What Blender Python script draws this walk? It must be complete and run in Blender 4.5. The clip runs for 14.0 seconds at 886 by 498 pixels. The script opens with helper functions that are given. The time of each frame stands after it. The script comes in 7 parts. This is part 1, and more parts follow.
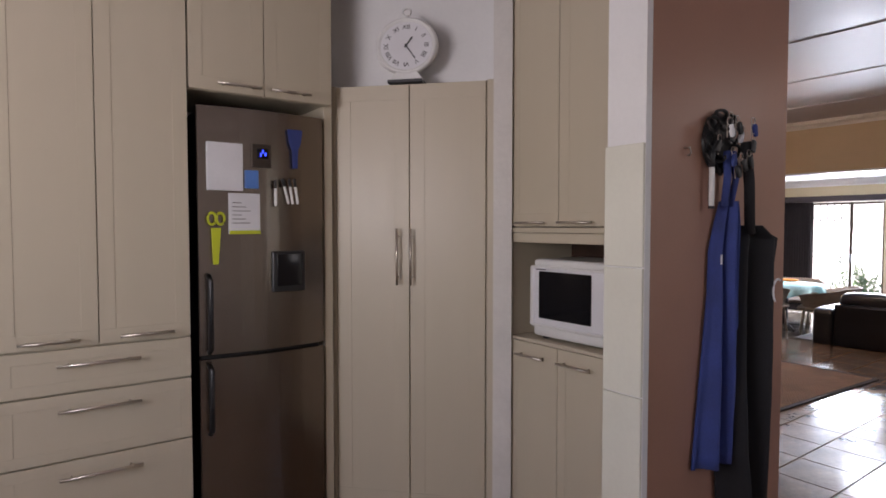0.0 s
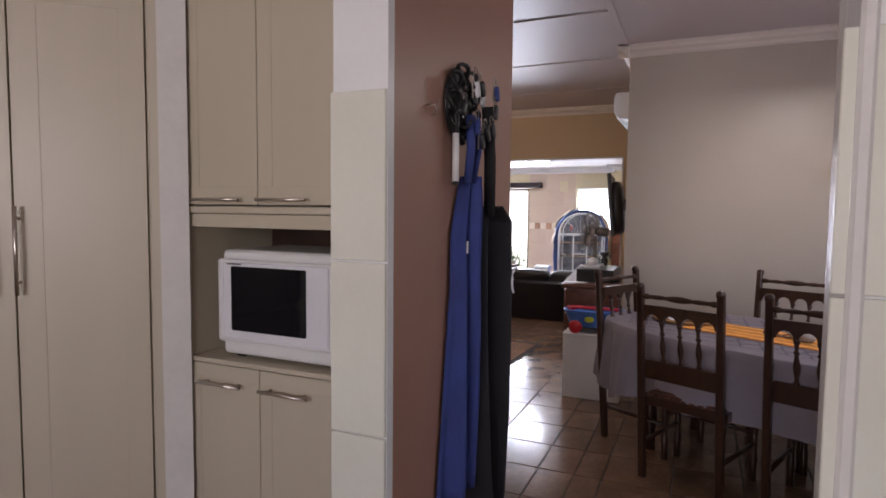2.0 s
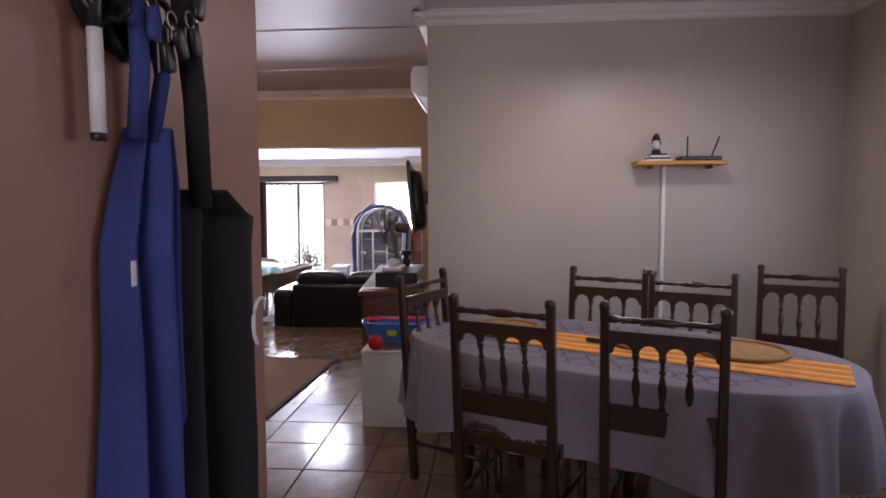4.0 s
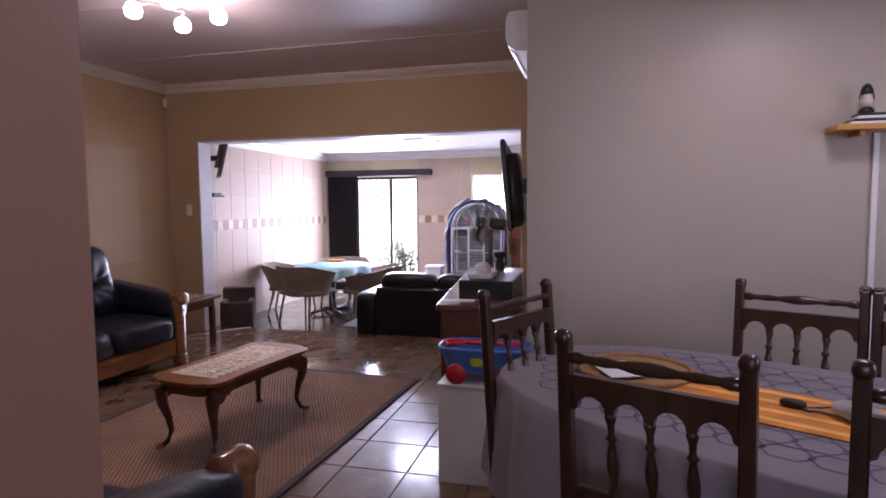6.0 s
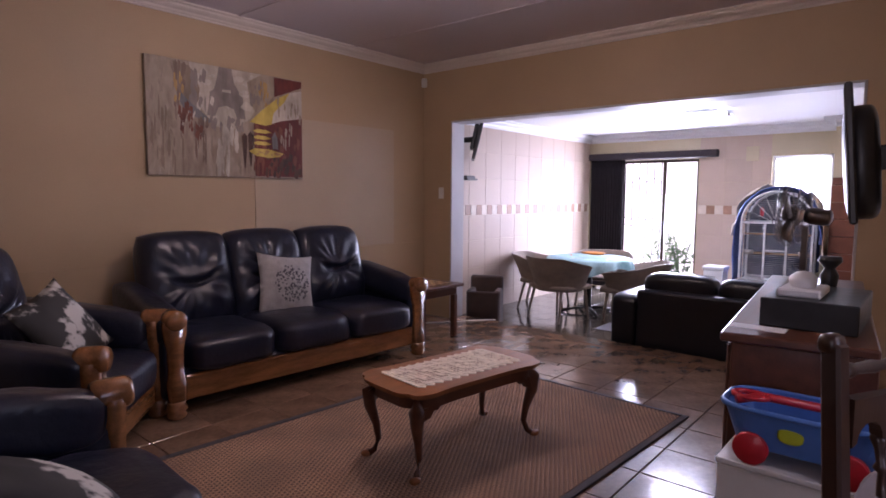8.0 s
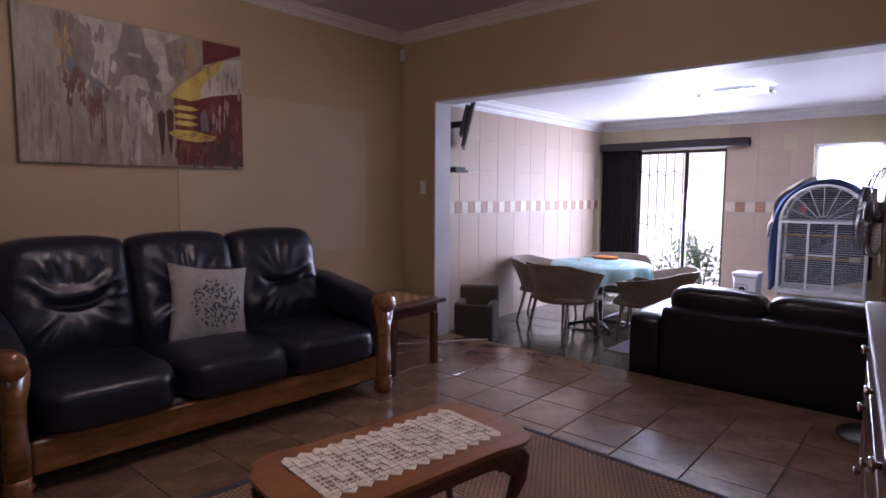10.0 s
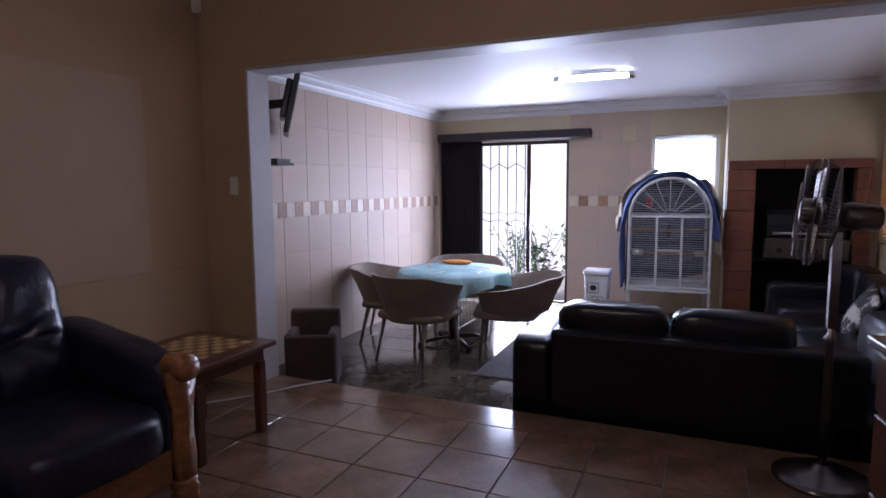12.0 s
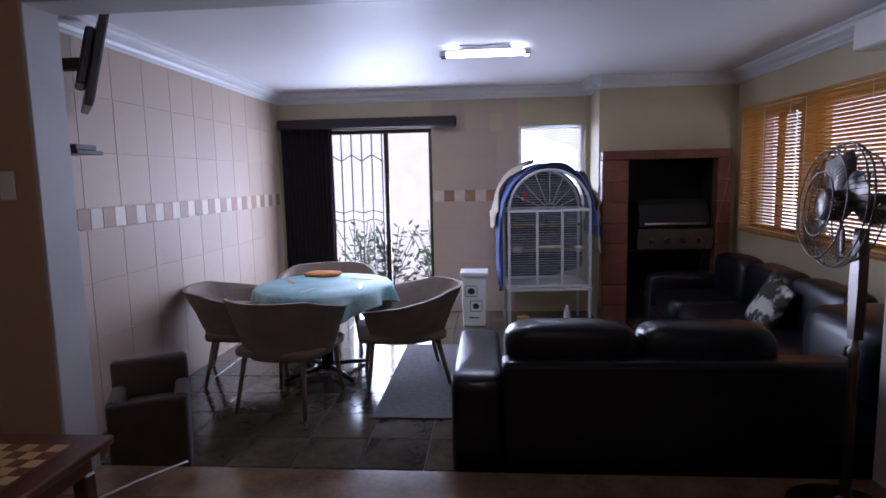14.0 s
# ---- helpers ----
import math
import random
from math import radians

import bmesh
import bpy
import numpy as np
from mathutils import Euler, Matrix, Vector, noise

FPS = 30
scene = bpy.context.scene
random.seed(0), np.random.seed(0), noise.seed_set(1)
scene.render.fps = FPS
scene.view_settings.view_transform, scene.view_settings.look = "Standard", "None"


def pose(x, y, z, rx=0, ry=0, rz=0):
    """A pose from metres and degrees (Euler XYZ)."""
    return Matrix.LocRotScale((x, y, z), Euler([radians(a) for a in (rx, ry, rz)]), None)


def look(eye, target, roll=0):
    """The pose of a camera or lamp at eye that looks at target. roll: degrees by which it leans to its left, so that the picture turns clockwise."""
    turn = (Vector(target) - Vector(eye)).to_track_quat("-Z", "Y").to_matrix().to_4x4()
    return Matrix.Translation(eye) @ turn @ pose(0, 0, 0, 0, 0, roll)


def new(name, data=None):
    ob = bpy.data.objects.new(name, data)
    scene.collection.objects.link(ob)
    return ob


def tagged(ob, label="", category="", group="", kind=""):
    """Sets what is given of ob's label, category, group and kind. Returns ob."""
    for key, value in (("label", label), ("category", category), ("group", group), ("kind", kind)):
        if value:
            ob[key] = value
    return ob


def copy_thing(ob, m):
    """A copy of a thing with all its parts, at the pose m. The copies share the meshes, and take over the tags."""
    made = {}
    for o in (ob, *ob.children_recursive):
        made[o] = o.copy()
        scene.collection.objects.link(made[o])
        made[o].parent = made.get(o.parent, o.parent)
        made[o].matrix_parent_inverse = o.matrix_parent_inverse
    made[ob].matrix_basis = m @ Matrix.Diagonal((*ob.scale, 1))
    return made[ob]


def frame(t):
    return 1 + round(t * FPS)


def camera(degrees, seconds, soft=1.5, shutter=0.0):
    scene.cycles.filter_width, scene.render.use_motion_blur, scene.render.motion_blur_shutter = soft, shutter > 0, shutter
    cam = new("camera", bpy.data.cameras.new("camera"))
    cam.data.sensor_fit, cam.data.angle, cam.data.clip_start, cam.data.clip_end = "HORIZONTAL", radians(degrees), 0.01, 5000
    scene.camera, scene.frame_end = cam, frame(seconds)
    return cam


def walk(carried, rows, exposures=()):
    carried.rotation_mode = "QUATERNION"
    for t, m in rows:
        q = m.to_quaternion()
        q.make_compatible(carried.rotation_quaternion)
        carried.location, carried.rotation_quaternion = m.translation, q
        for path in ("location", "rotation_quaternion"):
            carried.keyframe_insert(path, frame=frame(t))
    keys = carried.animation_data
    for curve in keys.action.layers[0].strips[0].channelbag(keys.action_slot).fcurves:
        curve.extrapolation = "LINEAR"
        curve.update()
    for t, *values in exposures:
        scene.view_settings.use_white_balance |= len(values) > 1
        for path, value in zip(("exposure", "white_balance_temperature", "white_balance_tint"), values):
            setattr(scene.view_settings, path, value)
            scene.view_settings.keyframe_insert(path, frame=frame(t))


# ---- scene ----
cam = camera(74.3, 14.0, soft=1.7)
EXPOSURES = [(0.0, 1.08, 6450, 20), (3.0, 1.04, 6400, 25), (5.5, 0.9, 6050, 36), (8.0, 0.85, 5950, 38), (10.5, 0.25, 5750, 33), (12.0, -0.15, 5650, 30), (14.0, -0.5, 5550, 28)]
PATH = [
    (0, (1.187, 1.069, 1.446), (2.36, 2.688, 1.369), 0.0),
    (0.5, (1.266, 1.205, 1.454), (2.642, 2.653, 1.345), 0.1),
    (1, (1.354, 1.346, 1.455), (2.903, 2.605, 1.332), 0.3),
    (1.5, (1.476, 1.461, 1.444), (3.185, 2.49, 1.313), 0.6),
    (2, (1.624, 1.553, 1.436), (3.451, 2.356, 1.303), 0.6),
    (2.5, (1.795, 1.629, 1.436), (3.713, 2.182, 1.303), 0.7),
    (3, (2.017, 1.697, 1.432), (3.984, 2.033, 1.296), 0.9),
    (3.2, (2.098, 1.684, 1.427), (4.075, 1.951, 1.29), 0.7),
    (5.3, (3.113, 1.698, 1.407), (5.104, 1.819, 1.262), -0.4),
    (5.5, (3.216, 1.726, 1.392), (5.2, 1.933, 1.244), -0.6),
    (6, (3.375, 1.759, 1.374), (5.306, 2.259, 1.225), -0.5),
    (6.5, (3.55, 1.804, 1.349), (5.372, 2.614, 1.192), -0.2),
    (7, (3.775, 1.858, 1.314), (5.491, 2.87, 1.15), 0.0),
    (7.5, (3.974, 1.926, 1.306), (5.59, 3.091, 1.131), 0.2),
    (8, (4.173, 2.007, 1.315), (5.692, 3.296, 1.134), 0.4),
    (8.2, (4.246, 2.044, 1.311), (5.732, 3.37, 1.13), 0.4),
    (10.3, (5.262, 2.604, 1.296), (6.769, 3.903, 1.099), 0.3),
    (10.5, (5.348, 2.67, 1.302), (6.891, 3.927, 1.103), 0.4),
    (11, (5.57, 2.822, 1.287), (7.213, 3.944, 1.088), 0.0),
    (11.5, (5.77, 3.04, 1.316), (7.515, 3.994, 1.107), -0.1),
    (12, (5.935, 3.287, 1.333), (7.76, 4.076, 1.119), -0.4),
    (12.5, (6.095, 3.488, 1.335), (7.988, 4.096, 1.115), -0.6),
    (13, (6.253, 3.706, 1.336), (8.194, 4.13, 1.111), -0.8),
    (13.5, (6.453, 3.93, 1.341), (8.42, 4.204, 1.108), -0.9),
    (14, (6.656, 4.097, 1.339), (8.635, 4.256, 1.098), -1.2),
]
walk(cam, [(t, look(eye, target, roll)) for t, eye, target, roll in PATH], EXPOSURES)


# ---- world and lights ----
world = bpy.data.worlds.new("sky")
scene.world = world
world.use_nodes = True
wn = world.node_tree.nodes
sky = wn.new("ShaderNodeTexSky")
sky.sky_type, sky.sun_disc = "NISHITA", False
sky.sun_elevation, sky.sun_rotation = radians(45), radians(-60)
wn["Background"].inputs[1].default_value = 0.15
world.node_tree.links.new(sky.outputs[0], wn["Background"].inputs[0])


def lamp(name, kind, m, power, colour, **settings):
    data = bpy.data.lights.new(name, kind)
    data.energy, data.color = power, colour
    if kind == "AREA":
        data.shape, data.size, data.size_y = "RECTANGLE", settings["size"], settings["size_y"]
    if kind == "POINT":
        data.shadow_soft_size = settings["size"]
    if kind == "SUN":
        data.angle = settings["size"]
    ob = new(name, data)
    ob.matrix_world = m
    return ob


sun_from = Vector((math.sin(radians(-60)) * math.cos(radians(45)), math.cos(radians(-60)) * math.cos(radians(45)), math.sin(radians(45))))
lamp("sun", "SUN", look(sun_from * 20, (0, 0, 0)), 5.0, (1.0, 0.95, 0.88), size=radians(0.5))
DAY = (0.80, 0.90, 1.0)
WARM = (1.0, 0.84, 0.66)
# daylight in the openings of the lower room
lamp("daylight_door", "AREA", look((13.25, 5.2, 0.9), (10.0, 5.0, 0.3)), 120, DAY, size=1.0, size_y=1.9)
lamp("daylight_window", "AREA", look((13.25, 3.46, 1.45), (10.0, 3.8, 0.6)), 14, DAY, size=0.65, size_y=0.85)
lamp("daylight_south", "AREA", look((11.0, 1.42, 1.35), (11.0, 3.0, 1.3)), 17, (1.0, 0.97, 0.92), size=2.9, size_y=1.05)
# daylight through two unseen windows, added behind the walker to light both rooms
lamp("daylight_kitchen", "AREA", look((-0.70, 2.0, 1.75), (3.0, 2.3, 3.1)), 21.5, (0.99, 0.965, 0.97), size=1.5, size_y=1.0)
lamp("daylight_dining", "AREA", look((4.65, -0.53, 1.55), (6.4, 3.0, 1.0)), 5, (0.86, 0.90, 1.0), size=1.5, size_y=1.1)

# the ceiling light over the dining table
lamp("lamp_dining", "AREA", look((5.5, 0.9, 2.35), (5.5, 0.9001, 0)), 5, (1.0, 0.96, 0.90), size=0.3, size_y=0.3)

# ---- materials ----


def mat(name, colour, rough=0.6, metal=0.0, vary=0.12, scale=6.0, fine=60.0, bump=0.1, coat=0.0, sheen=0.0, per_piece=0.0, stretch=(1, 1, 1), dist=0.002, second=None):
    """A procedural surface: colour varied at two scales, with fine relief."""
    m = bpy.data.materials.new(name)
    m.use_nodes = True
    nt = m.node_tree
    n, link = nt.nodes, nt.links.new
    b = n["Principled BSDF"]
    b.inputs["Metallic"].default_value = metal
    b.inputs["Coat Weight"].default_value = coat
    b.inputs["Sheen Weight"].default_value = sheen
    co = n.new("ShaderNodeTexCoord")
    mp = n.new("ShaderNodeMapping")
    mp.inputs["Scale"].default_value = stretch
    link(co.outputs["Object"], mp.inputs[0])
    n1, n2 = n.new("ShaderNodeTexNoise"), n.new("ShaderNodeTexNoise")
    n1.inputs["Scale"].default_value, n2.inputs["Scale"].default_value = scale, fine
    n1.inputs["Detail"].default_value, n2.inputs["Detail"].default_value = 5, 3
    link(mp.outputs[0], n1.inputs["Vector"])
    link(mp.outputs[0], n2.inputs["Vector"])
    add = n.new("ShaderNodeMath")
    add.operation = "MULTIPLY_ADD"
    link(n2.outputs["Fac"], add.inputs[0])
    add.inputs[1].default_value = 0.35
    link(n1.outputs["Fac"], add.inputs[2])
    ramp = n.new("ShaderNodeValToRGB")
    c = Vector(colour)
    lo = c * (1 - vary * 1.6)
    hi = Vector(second) if second else c * (1 + vary * 1.6)
    ramp.color_ramp.elements[0].position, ramp.color_ramp.elements[0].color = 0.4, (*lo, 1)
    ramp.color_ramp.elements[1].position, ramp.color_ramp.elements[1].color = 0.95, (*[min(1, v) for v in hi], 1)
    link(add.outputs[0], ramp.inputs[0])
    out = ramp.outputs[0]
    if per_piece:
        oi = n.new("ShaderNodeObjectInfo")
        hsv = n.new("ShaderNodeHueSaturation")
        mr = n.new("ShaderNodeMapRange")
        mr.inputs[3].default_value, mr.inputs[4].default_value = 1 - per_piece, 1 + per_piece
        link(oi.outputs["Random"], mr.inputs[0])
        link(mr.outputs[0], hsv.inputs["Value"])
        link(out, hsv.inputs["Color"])
        out = hsv.outputs[0]
    link(out, b.inputs["Base Color"])
    rr = n.new("ShaderNodeMapRange")
    rr.inputs[3].default_value, rr.inputs[4].default_value = max(0.02, rough * 0.8), min(1, rough * 1.2)
    link(n1.outputs["Fac"], rr.inputs[0])
    link(rr.outputs[0], b.inputs["Roughness"])
    if bump:
        bp = n.new("ShaderNodeBump")
        bp.inputs["Strength"].default_value, bp.inputs["Distance"].default_value = bump, dist
        link(n2.outputs["Fac"], bp.inputs["Height"])
        link(bp.outputs[0], b.inputs["Normal"])
    return m


def emitter(name, colour, strength):
    m = bpy.data.materials.new(name)
    m.use_nodes = True
    b = m.node_tree.nodes["Principled BSDF"]
    b.inputs["Base Color"].default_value = (*colour, 1)
    b.inputs["Emission Color"].default_value = (*colour, 1)
    b.inputs["Emission Strength"].default_value = strength
    return m


def glass_mat(name):
    m = bpy.data.materials.new(name)
    m.use_nodes = True
    b = m.node_tree.nodes["Principled BSDF"]
    b.inputs["Base Color"].default_value = (0.96, 0.98, 0.97, 1)
    b.inputs["Transmission Weight"].default_value = 1
    b.inputs["Roughness"].default_value, b.inputs["IOR"].default_value = 0.0, 1.1
    return m


M = dict(
    wall_beige=mat("beige_wall_paint", (0.45, 0.325, 0.195), 0.55, vary=0.04, scale=1.5, fine=90, bump=0.12),
    wall_grey=mat("grey_beige_wall_paint", (0.44, 0.385, 0.325), 0.42, vary=0.04, scale=1.5, fine=90, bump=0.12),
    wall_brown=mat("brown_wall_paint", (0.37, 0.20, 0.138), 0.4, vary=0.05, scale=2, fine=110, bump=0.15),
    wall_white=mat("white_wall_paint", (0.78, 0.78, 0.77), 0.35, vary=0.03, scale=2, fine=60, bump=0.1),
    wall_cream=mat("cream_wall_paint", (0.52, 0.44, 0.28), 0.5, vary=0.05, scale=2, fine=80, bump=0.12),
    daylit_patch=mat("daylit_wall_tint", (0.465, 0.36, 0.245), 0.5, vary=0.04, scale=1.5, fine=90, bump=0.1),
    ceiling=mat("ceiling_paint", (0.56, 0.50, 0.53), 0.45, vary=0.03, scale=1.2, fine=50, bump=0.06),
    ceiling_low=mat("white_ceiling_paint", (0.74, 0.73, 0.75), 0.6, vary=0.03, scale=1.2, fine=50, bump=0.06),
    cornice=mat("cornice_paint", (0.66, 0.60, 0.55), 0.45, vary=0.04, scale=3, fine=60, bump=0.05),
    cornice_white=mat("white_cornice_paint", (0.72, 0.72, 0.74), 0.45, vary=0.04, scale=3, fine=60, bump=0.05),
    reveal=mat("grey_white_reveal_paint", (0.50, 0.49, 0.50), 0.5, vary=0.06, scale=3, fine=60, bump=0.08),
    gloss_white=mat("white_gloss_paint", (0.70, 0.68, 0.64), 0.18, vary=0.05, scale=5, fine=45, bump=0.35, dist=0.004),
    grout=mat("grout", (0.20, 0.17, 0.14), 0.9, vary=0.15, scale=15, fine=120),
    floor_tile=mat("glazed_floor_tile", (0.195, 0.118, 0.074), 0.15, vary=0.28, scale=5, fine=38, bump=0.12, per_piece=0.1),
    slate_tile=mat("dark_slate_tile", (0.085, 0.075, 0.068), 0.13, vary=0.45, scale=4, fine=28, bump=0.35, per_piece=0.22, second=(0.16, 0.125, 0.085)),
    wall_tile=mat("beige_wall_tile", (0.49, 0.375, 0.29), 0.6, vary=0.04, scale=2.5, fine=45, bump=0.12, per_piece=0.05),
    white_tile=mat("white_kitchen_tile", (0.70, 0.695, 0.60), 0.22, vary=0.03, scale=4, fine=60, bump=0.05, per_piece=0.02),
    border_dark=mat("brown_border_tile", (0.33, 0.18, 0.11), 0.55, vary=0.15, scale=10, fine=60, per_piece=0.15),
    border_light=mat("cream_border_tile", (0.62, 0.53, 0.43), 0.55, vary=0.08, scale=10, fine=60, per_piece=0.08),
    cabinet=mat("beige_cabinet_foil", (0.535, 0.475, 0.36), 0.38, vary=0.012, scale=2, fine=50, bump=0.04, stretch=(5, 5, 0.5)),
    dark_gap=mat("dark_gap", (0.02, 0.018, 0.016), 0.9, vary=0.1),
    steel=mat("brushed_steel", (0.235, 0.195, 0.165), 0.24, 0.95, vary=0.02, scale=2, fine=90, bump=0.02, stretch=(8, 8, 0.6)),
    nickel=mat("satin_nickel", (0.55, 0.50, 0.44), 0.3, 1.0, vary=0.05, scale=20, fine=90, bump=0.03),
    chrome=mat("chrome", (0.75, 0.75, 0.75), 0.12, 1.0, vary=0.03, scale=10, bump=0.0),
    black_plastic=mat("black_plastic", (0.018, 0.018, 0.02), 0.35, vary=0.15, scale=20, fine=120),
    white_plastic=mat("white_plastic", (0.74, 0.74, 0.72), 0.3, vary=0.03, scale=8, fine=90, bump=0.03),
    screen=mat("dark_glass_screen", (0.008, 0.008, 0.01), 0.06, vary=0.1, scale=5, bump=0.0),
    leather_blue=mat("navy_leather", (0.011, 0.013, 0.027), 0.32, vary=0.25, scale=5, fine=34, bump=0.6, dist=0.005),
    leather_black=mat("black_leather", (0.005, 0.006, 0.011), 0.3, vary=0.2, scale=5, fine=60, bump=0.12, dist=0.003),
    oak=mat("varnished_oak", (0.24, 0.10, 0.034), 0.25, vary=0.25, scale=5, fine=40, bump=0.1, coat=0.4, stretch=(1, 6, 6)),
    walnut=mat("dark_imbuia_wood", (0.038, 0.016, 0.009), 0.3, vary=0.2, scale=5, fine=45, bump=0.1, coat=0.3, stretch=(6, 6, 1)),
    mahogany=mat("reddish_mahogany", (0.10, 0.035, 0.018), 0.32, vary=0.25, scale=4, fine=40, bump=0.08, coat=0.15, stretch=(1, 5, 5)),
    cherry=mat("cherry_wood", (0.26, 0.10, 0.036), 0.34, vary=0.22, scale=4, fine=36, bump=0.08, coat=0.15, stretch=(1, 7, 7)),
    chess_light=mat("maple_square", (0.55, 0.36, 0.16), 0.3, vary=0.12, scale=8, fine=50),
    chess_dark=mat("dark_square", (0.16, 0.065, 0.025), 0.3, vary=0.2, scale=8, fine=50),
    rug=mat("sisal_weave", (0.115, 0.07, 0.048), 0.95, vary=0.25, scale=4, fine=150, bump=0.8, dist=0.006),
    rug_stitch=mat("sisal_stitch", (0.40, 0.235, 0.14), 0.9, vary=0.25, scale=3, fine=120, bump=0.5),
    fan_metal=mat("dull_fan_steel", (0.19, 0.17, 0.16), 0.32, 1.0, vary=0.08, scale=12, bump=0.02),
    rug_edge=mat("dark_rug_binding", (0.05, 0.042, 0.045), 0.9, vary=0.2, scale=10, fine=120),
    lace=mat("cream_lace", (0.80, 0.72, 0.60), 0.9, vary=0.12, scale=40, fine=160, bump=0.9, dist=0.004),
    cloth=mat("grey_lilac_tablecloth", (0.23, 0.205, 0.235), 0.8, vary=0.08, scale=6, fine=180, bump=0.3),
    cloth_line=mat("dark_lilac_print", (0.10, 0.09, 0.135), 0.8, vary=0.1, scale=8, fine=180, bump=0.3),
    orange=mat("orange_woven_runner", (0.62, 0.22, 0.035), 0.85, vary=0.2, scale=12, fine=160, bump=0.5),
    orange_pale=mat("pale_orange_stripe", (0.80, 0.42, 0.10), 0.85, vary=0.15, scale=12, fine=160, bump=0.5),
    cork=mat("woven_placemat", (0.36, 0.20, 0.075), 0.8, vary=0.2, scale=14, fine=120, bump=0.6),
    wicker=mat("beige_wicker", (0.25, 0.19, 0.145), 0.65, vary=0.18, scale=9, fine=130, bump=0.9, dist=0.006),
    turquoise=mat("turquoise_tablecloth", (0.16, 0.52, 0.60), 0.6, vary=0.3, scale=4, fine=60, bump=0.2, second=(0.55, 0.80, 0.82)),
    denim=mat("blue_apron_cloth", (0.035, 0.055, 0.21), 0.85, vary=0.15, scale=8, fine=150, bump=0.4),
    black_cloth=mat("black_apron_cloth", (0.012, 0.011, 0.013), 0.85, vary=0.2, scale=8, fine=150, bump=0.4),
    curtain=mat("dark_brown_curtain", (0.035, 0.026, 0.028), 0.85, vary=0.2, scale=6, fine=120, bump=0.3),
    towel_blue=mat("blue_towel", (0.10, 0.15, 0.36), 0.95, vary=0.15, scale=10, fine=140, bump=0.9, dist=0.006),
    towel_shaded=mat("shaded_blue_towel", (0.025, 0.032, 0.07), 0.95, vary=0.2, scale=10, fine=140, bump=0.9, dist=0.006),
    towel_beige=mat("beige_towel", (0.52, 0.44, 0.34), 0.95, vary=0.12, scale=10, fine=140, bump=0.9, dist=0.006),
    braai_tile=mat("terracotta_tile", (0.175, 0.062, 0.035), 0.35, vary=0.2, scale=5, fine=50, bump=0.2, per_piece=0.1),
    soot=mat("sooty_lining", (0.012, 0.011, 0.011), 0.8, vary=0.3, scale=6, fine=60),
    white_metal=mat("white_enamel_wire", (0.62, 0.62, 0.62), 0.35, vary=0.06, scale=20, fine=90),
    black_metal=mat("black_painted_steel", (0.02, 0.02, 0.02), 0.4, 0.3, vary=0.15, scale=20),
    bronze_alu=mat("bronze_aluminium", (0.06, 0.045, 0.035), 0.35, 0.6, vary=0.1, scale=12),
    blind=mat("yellow_blind_slat", (0.50, 0.30, 0.09), 0.4, vary=0.12, scale=4, fine=60, per_piece=0.05),
    blind_white=mat("white_blind_slat", (0.80, 0.80, 0.80), 0.4, vary=0.03, scale=4, fine=60),
    glass=glass_mat("window_glass"),
    cushion=mat("grey_cushion_cloth", (0.34, 0.32, 0.31), 0.9, vary=0.15, scale=14, fine=150, bump=0.5),
    cushion_dark=mat("dark_cushion_print", (0.07, 0.065, 0.075), 0.9, vary=0.2, scale=14, fine=150, bump=0.4),
    cushion_print=mat("black_white_print", (0.06, 0.055, 0.05), 0.9, vary=0.3, scale=5, fine=14, bump=0.3, second=(0.48, 0.45, 0.41)),
    red=mat("red_plastic", (0.52, 0.02, 0.03), 0.3, vary=0.08, scale=10, bump=0.03),
    blue_plastic=mat("blue_plastic", (0.08, 0.20, 0.55), 0.3, vary=0.08, scale=10, bump=0.03),
    yellow_green=mat("yellow_green_plastic", (0.52, 0.58, 0.02), 0.4, vary=0.08, scale=10, bump=0.03),
    brown_plush=mat("dark_brown_suede", (0.060, 0.036, 0.030), 0.9, vary=0.2, scale=8, fine=120, bump=0.5, sheen=0.2),
    pine_orange=mat("orange_pine_shelf", (0.52, 0.25, 0.045), 0.35, vary=0.15, scale=6, fine=50, stretch=(6, 1, 6)),
    paper=mat("white_paper", (0.72, 0.72, 0.74), 0.7, vary=0.03, scale=6, fine=80, bump=0.03),
    bulb=emitter("lit_bulb_glass", (1.0, 0.9, 0.74), 9),
    tube=emitter("lit_fluorescent_tube", (0.86, 0.94, 1.0), 16),
    led=emitter("blue_display", (0.03, 0.06, 0.9), 1.2),
    mat_grey=mat("grey_woven_mat", (0.10, 0.088, 0.095), 0.95, vary=0.25, scale=30, fine=160, bump=0.8, dist=0.006),
    leaf=mat("garden_leaf", (0.11, 0.19, 0.085), 0.6, vary=0.35, scale=8, fine=60, per_piece=0.2),
    paving=mat("pale_paving", (0.50, 0.46, 0.40), 0.85, vary=0.12, scale=3, fine=40),
    garden_wall=mat("pale_glare_backdrop", (0.90, 0.88, 0.86), 0.8, vary=0.04, scale=3, fine=50),
    ink=mat("black_ink", (0.02, 0.02, 0.02), 0.6, vary=0.1),
    clear_bottle=mat("pale_bottle", (0.55, 0.50, 0.48), 0.15, vary=0.1, scale=10, bump=0.0),
)


